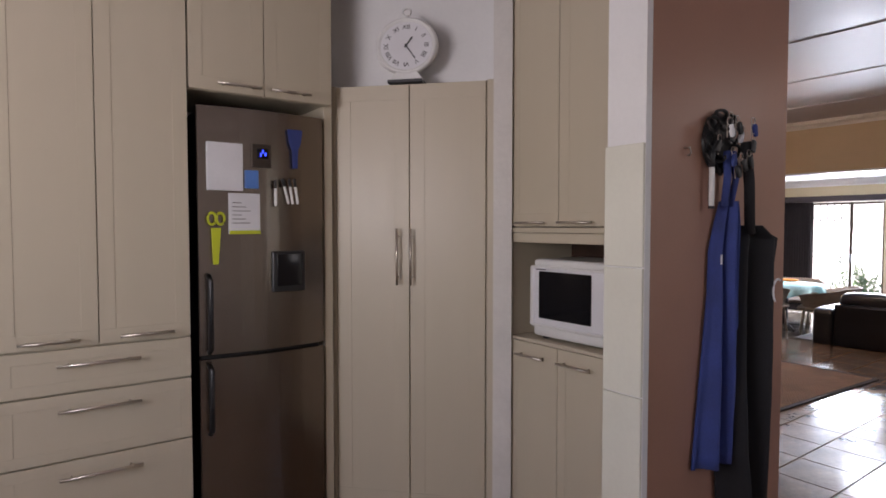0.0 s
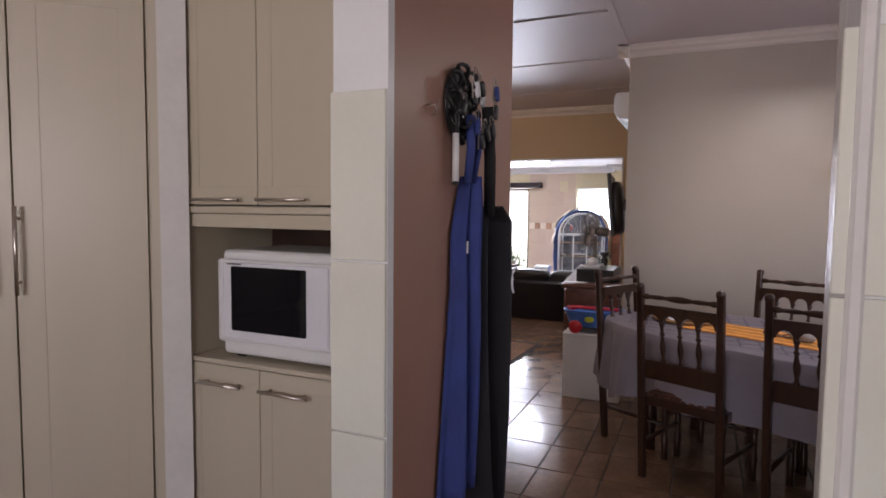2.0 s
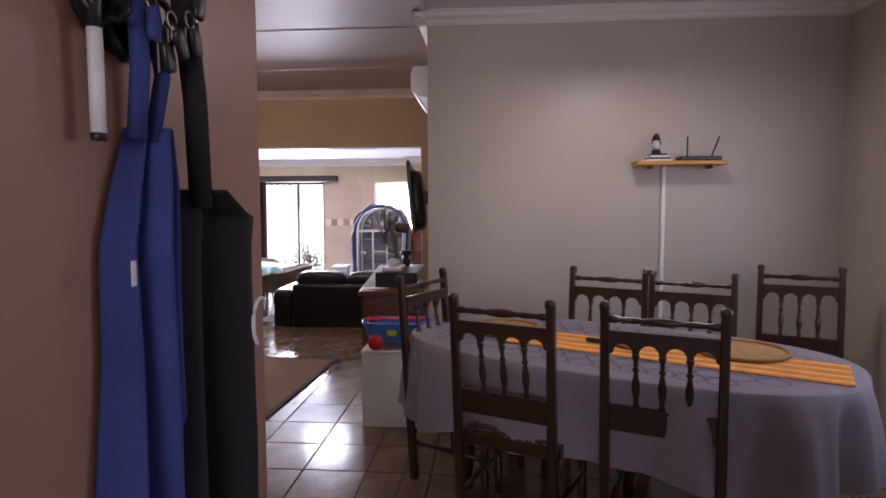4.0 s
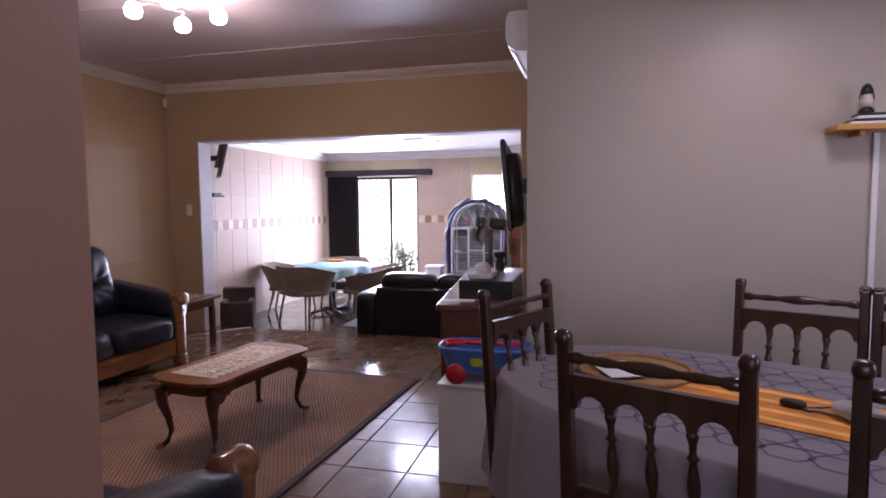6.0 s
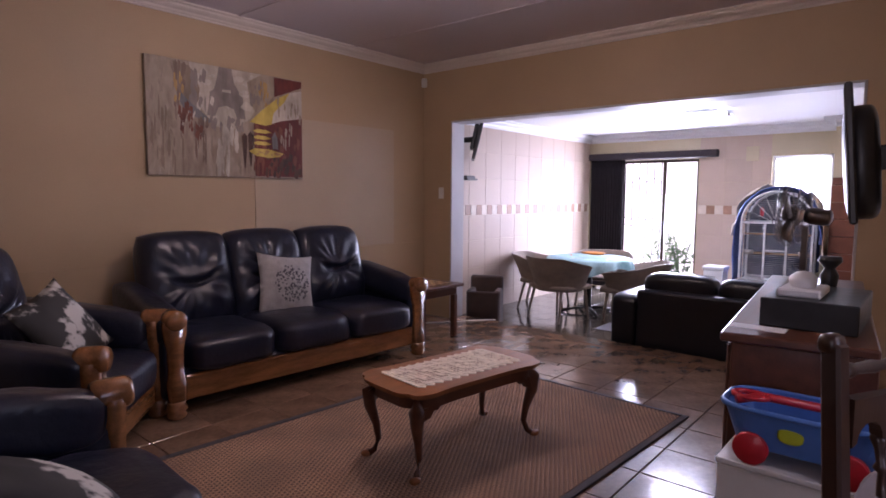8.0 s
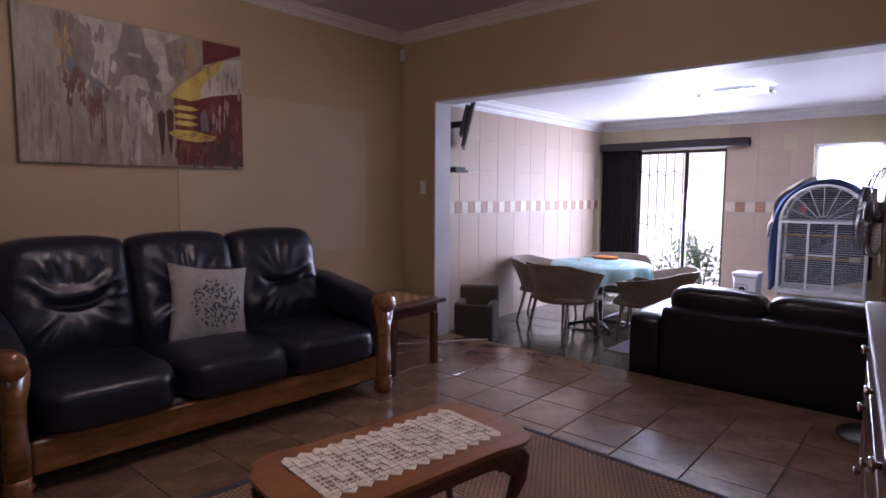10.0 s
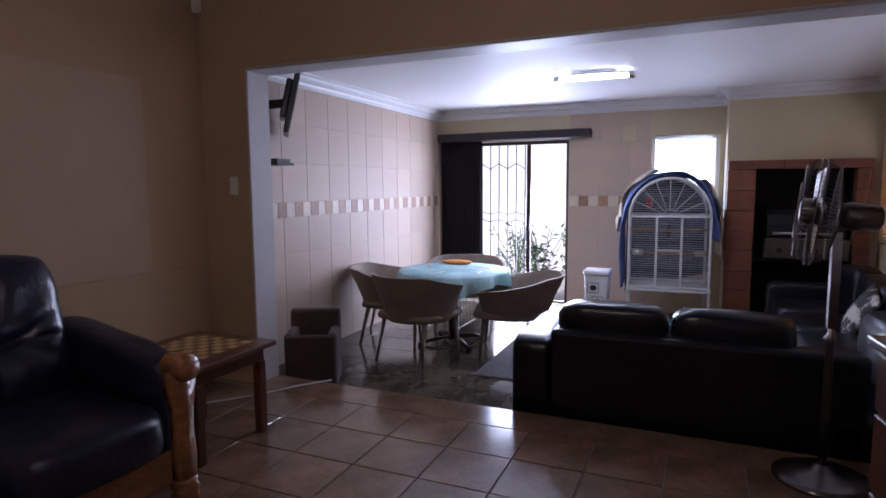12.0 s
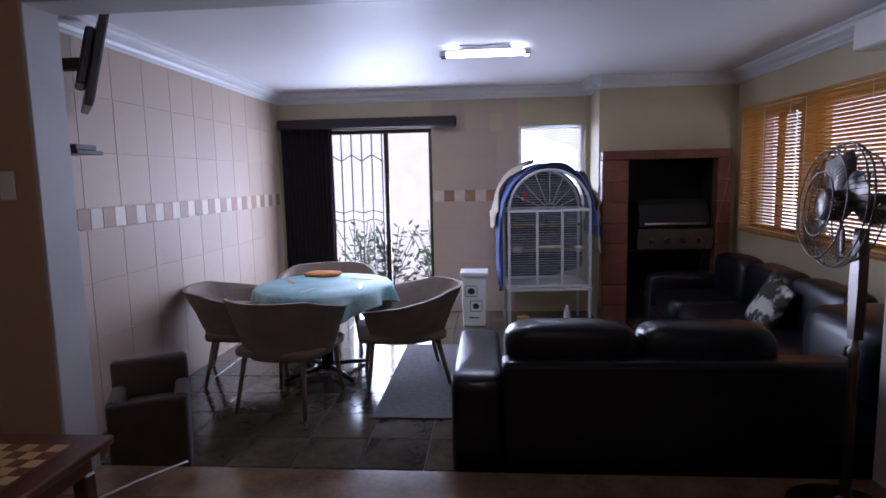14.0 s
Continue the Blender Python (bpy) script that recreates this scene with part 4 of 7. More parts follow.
single("paper_sheet", moved(box(-0.1, -0.07, 0, 0.1, 0.07, 0.002), T @ Matrix.Translation((-0.05, 0.60, 0.786)) @ pose(0, 0, 0, 0, 0, 50)), "paper", "folded white papers lying on the round tray", "paper")
ck = thing("cloth_pouch", "crumpled grey-green cloth pouch lying beside the keys", "pouch", T @ Matrix.Translation((-0.04, -0.10, 0.7655)))
part("body", soft(0, 0, 0.022, 0.09, 0.13, 0.045, 0.8, 24, 12, None, 0.03, 6), "cushion", ck, smooth=True)
part("cord", tube([(0.02, 0.06, 0.02), (0.035, 0.10, 0.006), (0.01, 0.13, 0.004), (-0.02, 0.11, 0.006)], 0.003, 6), "cushion_dark", ck, smooth=True)
kb = thing("key_bunch", "bunch of car keys lying on the runner", "keys", T @ Matrix.Translation((-0.02, 0.02, 0.7655)), "keys on the table")
part("fob", soft(0, 0.04, 0.011, 0.035, 0.07, 0.02, 0.5, 14, 8), "black_plastic", kb, smooth=True)
part("key", box(-0.01, -0.06, 0.001, 0.012, 0.0, 0.005, 0.001), "nickel", kb)
part("ring", tube([(0.016 * math.cos(a), 0.016 * math.sin(a), 0.004) for a in [2 * math.pi * i / 12 for i in range(12)]], 0.002, 6, closed=True), "nickel", kb, smooth=True)


def chair_at(left, right):
    """The pose of a chair from the tops of its two back posts, as seen from behind it."""
    l, r = Vector(left), Vector(right)
    mid = (l + r) / 2
    d = (r - l).normalized()
    ang = math.degrees(math.atan2(d.y, d.x))
    back = Vector((-d.y, d.x)) * 0.10
    return Matrix.Translation((mid.x + back.x, mid.y + back.y, 0)) @ pose(0, 0, 0, 0, 0, ang)


lt = thing("ceiling_light", "round white ceiling light above the dining table", "ceiling light", Matrix.Translation((5.635, 1.1, CEIL)))
part("rim", lathe(((0.17, 0), (0.175, -0.03), (0.165, -0.035)), 32), "white_plastic", lt, smooth=True)
part("diffuser", lathe(((0.16, -0.036), (0.12, -0.055), (0.02, -0.062)), 32), "white_plastic", lt, smooth=True)

first = dining_chair(chair_at((4.955, 2.03), (4.79, 1.65)))
for l, r in (((4.79, 1.45), (4.64, 1.07)), ((5.92, 1.01), (6.08, 1.38)), ((5.725, 0.60), (5.895, 0.975)), ((5.93, 2.15), (5.57, 2.34)), ((6.07, -0.13), (6.24, 0.24))):
    copy_thing(first, ROOM @ chair_at(l, r))

room(-0.235, -0.18, 0.02)
sh = thing("wall_shelf", "orange pine wall shelf", "shelf", Matrix.Translation((6.683, 0.62, 1.665)))
part("board", box(-0.15, -0.26, 0, 0, 0.30, 0.025, 0.003), "pine_orange", sh)
part("bracket", box(-0.12, -0.2, -0.02, -0.002, -0.18, -0.0005), "pine_orange", sh)
part("bracket", box(-0.12, 0.18, -0.02, -0.002, 0.2, -0.0005), "pine_orange", sh)
rt = thing("router", "black wireless router with two aerials on the shelf", "router", Matrix.Translation((6.6, 0.52, 1.6905)))
part("body", box(-0.06, -0.13, 0, 0.05, 0.13, 0.028, 0.008, None, 2), "black_plastic", rt)
for y, s in ((0.06, 0.0), (-0.09, -0.05)):
    part("aerial", tube(((0.03, y, 0.02), (0.03, y + s, 0.16)), 0.005, 8), "black_plastic", rt, smooth=True)
for k in range(4):
    single("notebook", box(6.55, 0.70 + 0.01 * k, 1.6905 + 0.012 * k, 6.66, 0.86 - 0.012 * k, 1.702 + 0.012 * k, 0.002), "paper" if k % 2 == 0 else "black_plastic", "thin booklet in a stack on the shelf", "booklet", None, "stack of booklets")
ln = thing("lantern", "small black lantern ornament on the booklets", "lantern", Matrix.Translation((6.605, 0.785, 1.739)))
part("base", lathe(((0.03, 0), (0.03, 0.015), (0.018, 0.03)), 14), "black_metal", ln, smooth=True)
part("glass", lathe(((0.018, 0.03), (0.026, 0.055), (0.018, 0.085)), 14), "clear_bottle", ln, smooth=True)
part("cap", lathe(((0.022, 0.085), (0.026, 0.1), (0.012, 0.12), (0.004, 0.125)), 14), "black_metal", ln, smooth=True)
part("handle", tube([(0, 0.028 * math.cos(a), 0.06 + 0.07 * math.sin(a)) for a in [math.pi * i / 8 for i in range(9)]], 0.003, 6), "black_metal", ln)
single("cable_conduit", box(6.668, 0.70, 0.55, 6.6835, 0.725, 1.663, 0.002), "white_plastic", "white plastic cable conduit below the shelf", "conduit")

# ---- living room ----
room(-0.16, -0.18)
bx = thing("storage_box", "white laminated box by the sideboard", "box", Matrix.Translation((6.255, 2.25, 0)))
part("body", box(0, 0, 0.0, 0.235, 0.425, 0.485, 0.004), "white_plastic", bx)
part("lid", box(-0.006, -0.004, 0.4865, 0.24, 0.43, 0.503, 0.003), "white_plastic", bx)
cart = thing("toy_cart", "blue and red plastic toy cart on the white box", "toy cart", Matrix.Translation((6.37, 2.46, 0.503)))


def tub(x, y, z0, z1, flare, wall=0.008):
    b = bmesh.new()
    rows = []
    for s, z in ((1.0, z0), (1 + flare, z1), (1 + flare - wall * 6, z1), (1 - wall * 4, z0 + wall)):
        rows.append([b.verts.new((x * s * cx, y * s * cy, z)) for cx, cy in oval(1, 1, 32, 4)])
    for a, c in zip(rows, rows[1:]):
        for i in range(32):
            b.faces.new((a[i], a[(i + 1) % 32], c[(i + 1) % 32], c[i]))
    b.faces.new(rows[0][::-1])
    b.faces.new(rows[-1])
    bmesh.ops.recalc_face_normals(b, faces=b.faces[:])
    return b


part("tub", tub(0.10, 0.18, 0.05, 0.17, 0.22), "blue_plastic", cart, smooth=False)
part("rim", tube([(x, y, 0.172) for x, y in oval(0.125, 0.222, 36, 4)], 0.009, 8, closed=True), "blue_plastic", cart, smooth=True)
for sx in (-1, 1):
    for sy in (-1, 1):
        part("wheel", lathe(((0.045, -0.014), (0.05, -0.01), (0.05, 0.01), (0.045, 0.014), (0.015, 0.018)), 18, None, Matrix.Translation((sx * 0.105, sy * 0.125, 0.05)) @ pose(0, 0, 0, 0, 90, 0)), "red", cart, smooth=True)
part("pull_handle", tube([(-0.06, 0.18, 0.178), (0.0, 0.12, 0.185), (0.0, -0.18, 0.185)], 0.014, 8), "red", cart, smooth=True)
part("grip", tube([(-0.02 + 0.035 * math.cos(a), 0.15 + 0.05 * math.sin(a), 0.188) for a in [2 * math.pi * i / 16 for i in range(16)]], 0.009, 8, closed=True), "red", cart, smooth=True)
part("sticker", soft(-0.113, 0.02, 0.115, 0.006, 0.07, 0.05, 0.8, 12, 8), "yellow_green", cart, smooth=True)

room(0, 0)
sb = thing("sideboard", "dark mahogany sideboard with drawers against the wall", "sideboard", Matrix.Translation((6.38, 2.115, 0)) @ pose(0, 0, 0, 0, 0, 6.2) @ Matrix.Diagonal((1.25, 0.92, 1, 1)))
room(-0.18, -0.17)
part("body", box(0.02, 0.0, 0.08, 1.45, 0.46, 0.815, 0.004), "mahogany", sb)
part("top", box(0, 0, 0.817, 1.48, 0.495, 0.85, 0.008, None, 2), "mahogany", sb)
part("plinth", box(0.03, 0.0, 0, 1.44, 0.44, 0.079), "walnut", sb)
for i in range(3):
    for z0, z1 in ((0.62, 0.80), (0.36, 0.605), (0.10, 0.345)):
        dr = part("drawer", box(0.04 + i * 0.47, 0.461, z0, 0.50 + i * 0.47, 0.476, z1, 0.005), "mahogany", sb)
        part("knob", lathe(((0.008, 0), (0.008, 0.012), (0.018, 0.018), (0.016, 0.028), (0.005, 0.03)), 14, None, Matrix.Translation((0.27 + i * 0.47, 0.476, (z0 + z1) / 2)) @ pose(0, 0, 0, -90, 0, 0)), "chrome", dr, smooth=True)
db = single("decoder_box", box(6.72, 2.36, 0.8505, 7.2, 2.66, 0.955, 0.004), "black_plastic", "black box standing on the sideboard", "box")
ts = thing("tissue_box", "white paper tissues heaped on the black box", "tissues", Matrix.Translation((6.88, 2.55, 0.956)))
part("paper_block", box(-0.1, -0.07, 0, 0.12, 0.07, 0.03, 0.006), "paper", ts)
part("tissue", soft(0.0, 0, 0.055, 0.16, 0.1, 0.06, 0.9, 16, 10, None, 0.03, 2), "paper", ts, smooth=True)
lp = thing("figurine", "small dark ornament on the sideboard", "ornament", Matrix.Translation((7.3, 2.52, 0.8505)))
part("body", lathe(((0.05, 0), (0.052, 0.015), (0.02, 0.04), (0.03, 0.1), (0.035, 0.14), (0.02, 0.17), (0.045, 0.2), (0.04, 0.22)), 18), "black_plastic", lp, smooth=True)
single("paper_sheet", box(6.62, 2.56, 0.8505, 6.70, 2.74, 0.8525), "paper", "white paper lying on the sideboard", "paper")

tv = thing("television", "black flat television on a wall arm, screen turned to the room", "television", Matrix.Translation((7.72, 2.495, 1.50)) @ pose(0, 0, 0, -5, 0, 5))
part("panel", box(-0.47, 0.0, -0.29, 0.47, 0.03, 0.29, 0.008), "black_plastic", tv)
part("screen", box(-0.45, 0.0305, -0.265, 0.45, 0.033, 0.27), "screen", tv)
part("back", soft(0, -0.02, -0.03, 0.86, 0.14, 0.5, 0.42, 28, 14), "black_plastic", tv, smooth=True)
part("arm", box(-0.06, -0.235, -0.06, 0.06, -0.03, 0.05, 0.006), "black_metal", tv)
cb = bmesh.new()
for k in range(3):
    tube([(7.25 + 0.05 * k, 2.33, 1.35), (7.2 + 0.08 * k, 2.31, 1.15), (7.3 + 0.03 * k, 2.315, 1.0), (7.25 + 0.05 * k, 2.31, 0.86)], 0.004, 6, cb)
single("cable_tangle", cb, "black_plastic", "black cables hanging below the television", "cable")

room(-0.27, -0.19)
ac = thing("air_conditioner", "white split air conditioner high on the wall", "air conditioner", Matrix.Translation((6.76, 2.292, 2.17)) @ Matrix.Diagonal((1, 0.78, 0.76, 1)))
part("body", extrude_outline([(0, 0.0), (0.09, 0.01), (0.135, 0.05), (0.15, 0.10), (0.148, 0.22), (0.13, 0.265), (0.10, 0.275), (0, 0.275)], 0.82, "x"), "white_plastic", ac)
part("louvre", moved(box(0.06, -0.03, -0.003, 0.76, 0.03, 0.003, 0.002), Matrix.Translation((0, 0.112, 0.02)) @ pose(0, 0, 0, 42, 0, 0)), "white_plastic", ac)

room(0, 0)
# ceiling lamp with lit glass shades
lampm = Matrix.Translation((6.52, 4.24, CEIL))
cl2 = thing("ceiling_lamp", "nickel ceiling lamp with four lit glass shades", "ceiling lamp", lampm)
part("plate", lathe(((0.06, 0), (0.065, -0.015), (0.03, -0.03), (0.012, -0.05), (0.012, -0.09), (0.02, -0.11)), 20), "nickel", cl2, smooth=True)
for k in range(4):
    a = radians(30 + 90 * k)
    c, s = math.cos(a), math.sin(a)
    part("arm", tube([(0, 0, -0.09), (0.07 * c - 0.03 * s, 0.07 * s + 0.03 * c, -0.12), (0.14 * c + 0.02 * s, 0.14 * s - 0.02 * c, -0.10), (0.22 * c, 0.22 * s, -0.125)], 0.007, 8), "nickel", cl2, smooth=True)
    g = part("shade", lathe(((0.018, 0.03), (0.04, 0.015), (0.052, -0.015), (0.045, -0.05), (0.02, -0.065)), 18, None, Matrix.Translation((0.24 * c, 0.24 * s, -0.14))), "bulb", cl2, "lit frosted glass shade", smooth=True)
lamp("lamp_living", "POINT", Matrix.Translation((6.52, 4.24, CEIL - 0.2)), 19, WARM, size=0.12)

pnt = thing("painting", "canvas painting of a rainy city street with yellow awning", "painting", Matrix.Translation((6.025, 6.386, 1.452)))
PW, PH = 1.335, 0.853


def paint_mat():
    """Loose oil-paint strokes: grey mist, warm darks at the edges."""
    m = bpy.data.materials.new("oil_paint_street")
    m.use_nodes = True
    nt = m.node_tree
    n, link = nt.nodes, nt.links.new
    co = n.new("ShaderNodeTexCoord")
    mp = n.new("ShaderNodeMapping")
    mp.inputs["Scale"].default_value = (9, 1, 3)
    link(co.outputs["Object"], mp.inputs[0])
    ns = n.new("ShaderNodeTexNoise")
    ns.inputs["Scale"].default_value, ns.inputs["Detail"].default_value = 2.0, 7
    link(mp.outputs[0], ns.inputs["Vector"])
    rp = n.new("ShaderNodeValToRGB")
    e = rp.color_ramp.elements
    e[0].position, e[0].color = 0.25, (0.19, 0.14, 0.10, 1)
    e[1].position, e[1].color = 0.8, (0.44, 0.365, 0.285, 1)
    k = e.new(0.5)
    k.color = (0.30, 0.235, 0.175, 1)
    link(ns.outputs["Fac"], rp.inputs[0])
    link(rp.outputs[0], n["Principled BSDF"].inputs["Base Color"])
    n["Principled BSDF"].inputs["Roughness"].default_value = 0.45
    bp = n.new("ShaderNodeBump")
    bp.inputs["Distance"].default_value = 0.003
    link(ns.outputs["Fac"], bp.inputs["Height"])
    link(bp.outputs[0], n["Principled BSDF"].inputs["Normal"])
    return m


M["paint_grey"] = paint_mat()
for key, colour, second in (("paint_red", (0.07, 0.012, 0.009), (0.17, 0.028, 0.017)), ("paint_yellow", (0.48, 0.29, 0.02), (0.70, 0.55, 0.12)), ("paint_white", (0.40, 0.34, 0.27), (0.68, 0.62, 0.53)), ("paint_dark", (0.03, 0.018, 0.014), (0.12, 0.05, 0.03)), ("paint_tower", (0.19, 0.135, 0.09), (0.30, 0.225, 0.16)), ("paint_mist", (0.27, 0.205, 0.14), (0.43, 0.35, 0.26)), ("paint_gold", (0.30, 0.13, 0.03), (0.55, 0.36, 0.13)), ("paint_umber", (0.13, 0.08, 0.055), (0.24, 0.16, 0.12)), ("paint_sky", (0.42, 0.35, 0.27), (0.57, 0.50, 0.41)), ("paint_haze", (0.21, 0.17, 0.15), (0.31, 0.265, 0.23)), ("paint_slate", (0.13, 0.125, 0.13), (0.23, 0.22, 0.22)), ("paint_ember", (0.11, 0.028, 0.018), (0.25, 0.085, 0.045))):
    M[key] = mat(key, colour, 0.45, vary=0.2, scale=9, fine=40, bump=0.6, second=second, stretch=(1, 1, 0.4), dist=0.003)
part("canvas", box(0, -0.032, 0, PW, 0.0, PH, 0.003), "paint_grey", pnt)


def dab(pts, material, lift):
    part("paint_patch", extrude_outline([(u * PW, v * PH) for u, v in pts], 0.0012, "y", None, Matrix.Translation((0, -0.0335 - lift, 0))), material, pnt)


def streaks(u0, u1, v0, v1, n, material, lift, seed, w=0.012, h=0.10):
    r = random.Random(seed)
    bm = bmesh.new()
    for _ in range(n):
        u, v = r.uniform(u0, u1), r.uniform(v0, v1)
        a, c = w * r.uniform(0.5, 1.6), h * r.uniform(0.4, 1.3)
        pts = [((u + a * math.cos(t) + 0.3 * a * math.sin(3 * t)) * PW, (v + c * math.sin(t)) * PH) for t in [2 * math.pi * k / 9 for k in range(9)]]
        extrude_outline([(min(max(p, 0.004), PW - 0.004), min(max(q, 0.004), PH - 0.004)) for p, q in pts], 0.001, "y", bm, Matrix.Translation((0, -0.0335 - lift - 0.0006 * r.random(), 0)))
    tagged(part("impasto", bm, material, pnt), kind="stuff")


dab([(0.24, 0.995), (0.72, 0.995), (0.70, 0.78), (0.62, 0.56), (0.50, 0.44), (0.38, 0.46), (0.30, 0.62)], "paint_sky", 0.0002)
streaks(0.02, 0.17, 0.05, 0.97, 60, "paint_mist", 0.0005, 1, 0.012, 0.12)
streaks(0.02, 0.20, 0.05, 0.6, 26, "paint_tower", 0.0007, 22, 0.006, 0.10)
streaks(0.28, 0.68, 0.6, 0.95, 26, "paint_white", 0.0006, 21, 0.022, 0.035)
# the far tower in the mist, its two decks and the arch between its legs
dab([(0.42, 0.995), (0.50, 0.995), (0.515, 0.86), (0.545, 0.80), (0.545, 0.77), (0.57, 0.75), (0.575, 0.68), (0.585, 0.55), (0.53, 0.55), (0.51, 0.63), (0.46, 0.655), (0.41, 0.63), (0.39, 0.55), (0.34, 0.55), (0.355, 0.68), (0.36, 0.76), (0.385, 0.79), (0.40, 0.86)], "paint_haze", 0.0010)
dab([(0.44, 0.80), (0.49, 0.80), (0.495, 0.775), (0.435, 0.775)], "paint_white", 0.0022)
# house fronts on both sides
dab([(0.15, 0.98), (0.24, 0.96), (0.27, 0.90), (0.30, 0.78), (0.29, 0.66), (0.24, 0.60), (0.17, 0.66)], "paint_tower", 0.0012)
streaks(0.155, 0.215, 0.62, 0.95, 14, "paint_umber", 0.0016, 2, 0.007, 0.07)
streaks(0.155, 0.20, 0.66, 0.86, 8, "paint_gold", 0.0022, 3, 0.006, 0.05)
streaks(0.24, 0.33, 0.62, 0.9, 16, "paint_haze", 0.0018, 31, 0.009, 0.06)
dab([(0.60, 0.90), (0.70, 0.995), (0.78, 0.995), (0.78, 0.80), (0.66, 0.62), (0.62, 0.70)], "paint_mist", 0.0012)
streaks(0.62, 0.70, 0.72, 0.93, 12, "paint_haze", 0.0018, 32, 0.010, 0.04)
streaks(0.68, 0.78, 0.68, 0.92, 16, "paint_gold", 0.0020, 25, 0.007, 0.05)
# shaded stalls and strollers
dab([(0.19, 0.72), (0.23, 0.66), (0.37, 0.50), (0.35, 0.48), (0.22, 0.55), (0.18, 0.64)], "paint_slate", 0.0024)
streaks(0.17, 0.25, 0.40, 0.60, 18, "paint_ember", 0.0028, 23, 0.007, 0.05)
streaks(0.25, 0.35, 0.33, 0.50, 16, "paint_umber", 0.0030, 33, 0.009, 0.05)
streaks(0.255, 0.31, 0.34, 0.44, 8, "paint_ember", 0.0036, 34, 0.008, 0.04)
streaks(0.26, 0.335, 0.14, 0.32, 9, "paint_umber", 0.0030, 24, 0.004, 0.07)
streaks(0.17, 0.33, 0.44, 0.56, 9, "paint_white", 0.0042, 35, 0.004, 0.018)
streaks(0.36, 0.58, 0.44, 0.53, 30, "paint_haze", 0.0024, 26, 0.009, 0.035)
streaks(0.40, 0.53, 0.06, 0.42, 26, "paint_white", 0.0026, 4, 0.009, 0.09)
streaks(0.34, 0.62, 0.04, 0.36, 18, "paint_mist", 0.0022, 36, 0.007, 0.10)
for u, top in ((0.575, 0.42), (0.615, 0.44)):
    dab([(u - 0.012, top - 0.19), (u - 0.018, top - 0.03), (u, top), (u + 0.018, top - 0.03), (u + 0.012, top - 0.19), (u + 0.003, top - 0.33), (u - 0.004, top - 0.33)], "paint_dark", 0.0040)
# red stall under its striped awning
dab([(0.645, 0.02), (0.995, 0.02), (0.995, 0.64), (0.83, 0.58), (0.64, 0.52)], "paint_red", 0.0030)
dab([(0.79, 0.80), (0.79, 0.99), (0.995, 0.99), (0.995, 0.93)], "paint_red", 0.0030)
dab([(0.61, 0.53), (0.70, 0.66), (0.80, 0.78), (0.90, 0.86), (0.995, 0.90), (0.995, 0.62), (0.83, 0.57), (0.74, 0.52)], "paint_white", 0.0040)
dab([(0.61, 0.53), (0.70, 0.66), (0.80, 0.78), (0.90, 0.86), (0.86, 0.76), (0.78, 0.64), (0.765, 0.53), (0.72, 0.51)], "paint_yellow", 0.0052)
streaks(0.80, 0.98, 0.60, 0.80, 14, "paint_mist", 0.0054, 27, 0.005, 0.05)
for v, u1 in ((0.45, 0.76), (0.39, 0.76), (0.335, 0.76)):
    dab([(0.63, v), (0.66, v + 0.022), (0.72, v + 0.02), (u1, v), (0.72, v - 0.016), (0.66, v - 0.014)], "paint_yellow", 0.0044)
dab([(0.60, 0.255), (0.64, 0.285), (0.74, 0.285), (0.85, 0.25), (0.82, 0.215), (0.74, 0.20), (0.65, 0.215)], "paint_yellow", 0.0056)
streaks(0.64, 0.82, 0.225, 0.27, 14, "paint_gold", 0.0064, 28, 0.012, 0.012)
dab([(0.77, 0.29), (0.765, 0.40), (0.785, 0.46), (0.805, 0.40), (0.81, 0.29)], "paint_slate", 0.0050)
streaks(0.83, 0.97, 0.30, 0.54, 7, "paint_mist", 0.0040, 9, 0.007, 0.06)
streaks(0.64, 0.98, 0.04, 0.5, 30, "paint_ember", 0.0036, 7, 0.012, 0.06)
streaks(0.72, 0.98, 0.04, 0.22, 24, "paint_dark", 0.0038, 8, 0.012, 0.05)

pir = thing("motion_sensor", "small white alarm sensor below the cornice", "sensor", Matrix.Translation((8.965, 6.355, 2.53)))
part("body", soft(0, 0, 0, 0.05, 0.05, 0.10, 0.4, 16, 10), "white_plastic", pir, smooth=True)
sw = thing("light_switch", "white light switch plate on the beige wall", "switch", Matrix.Translation((9.0, 6.13, 1.345)))
part("plate", box(-0.008, -0.035, -0.06, -0.0005, 0.035, 0.06, 0.003), "white_plastic", sw)
part("rocker", box(-0.012, -0.012, -0.02, -0.008, 0.012, 0.02, 0.002), "white_plastic", sw)

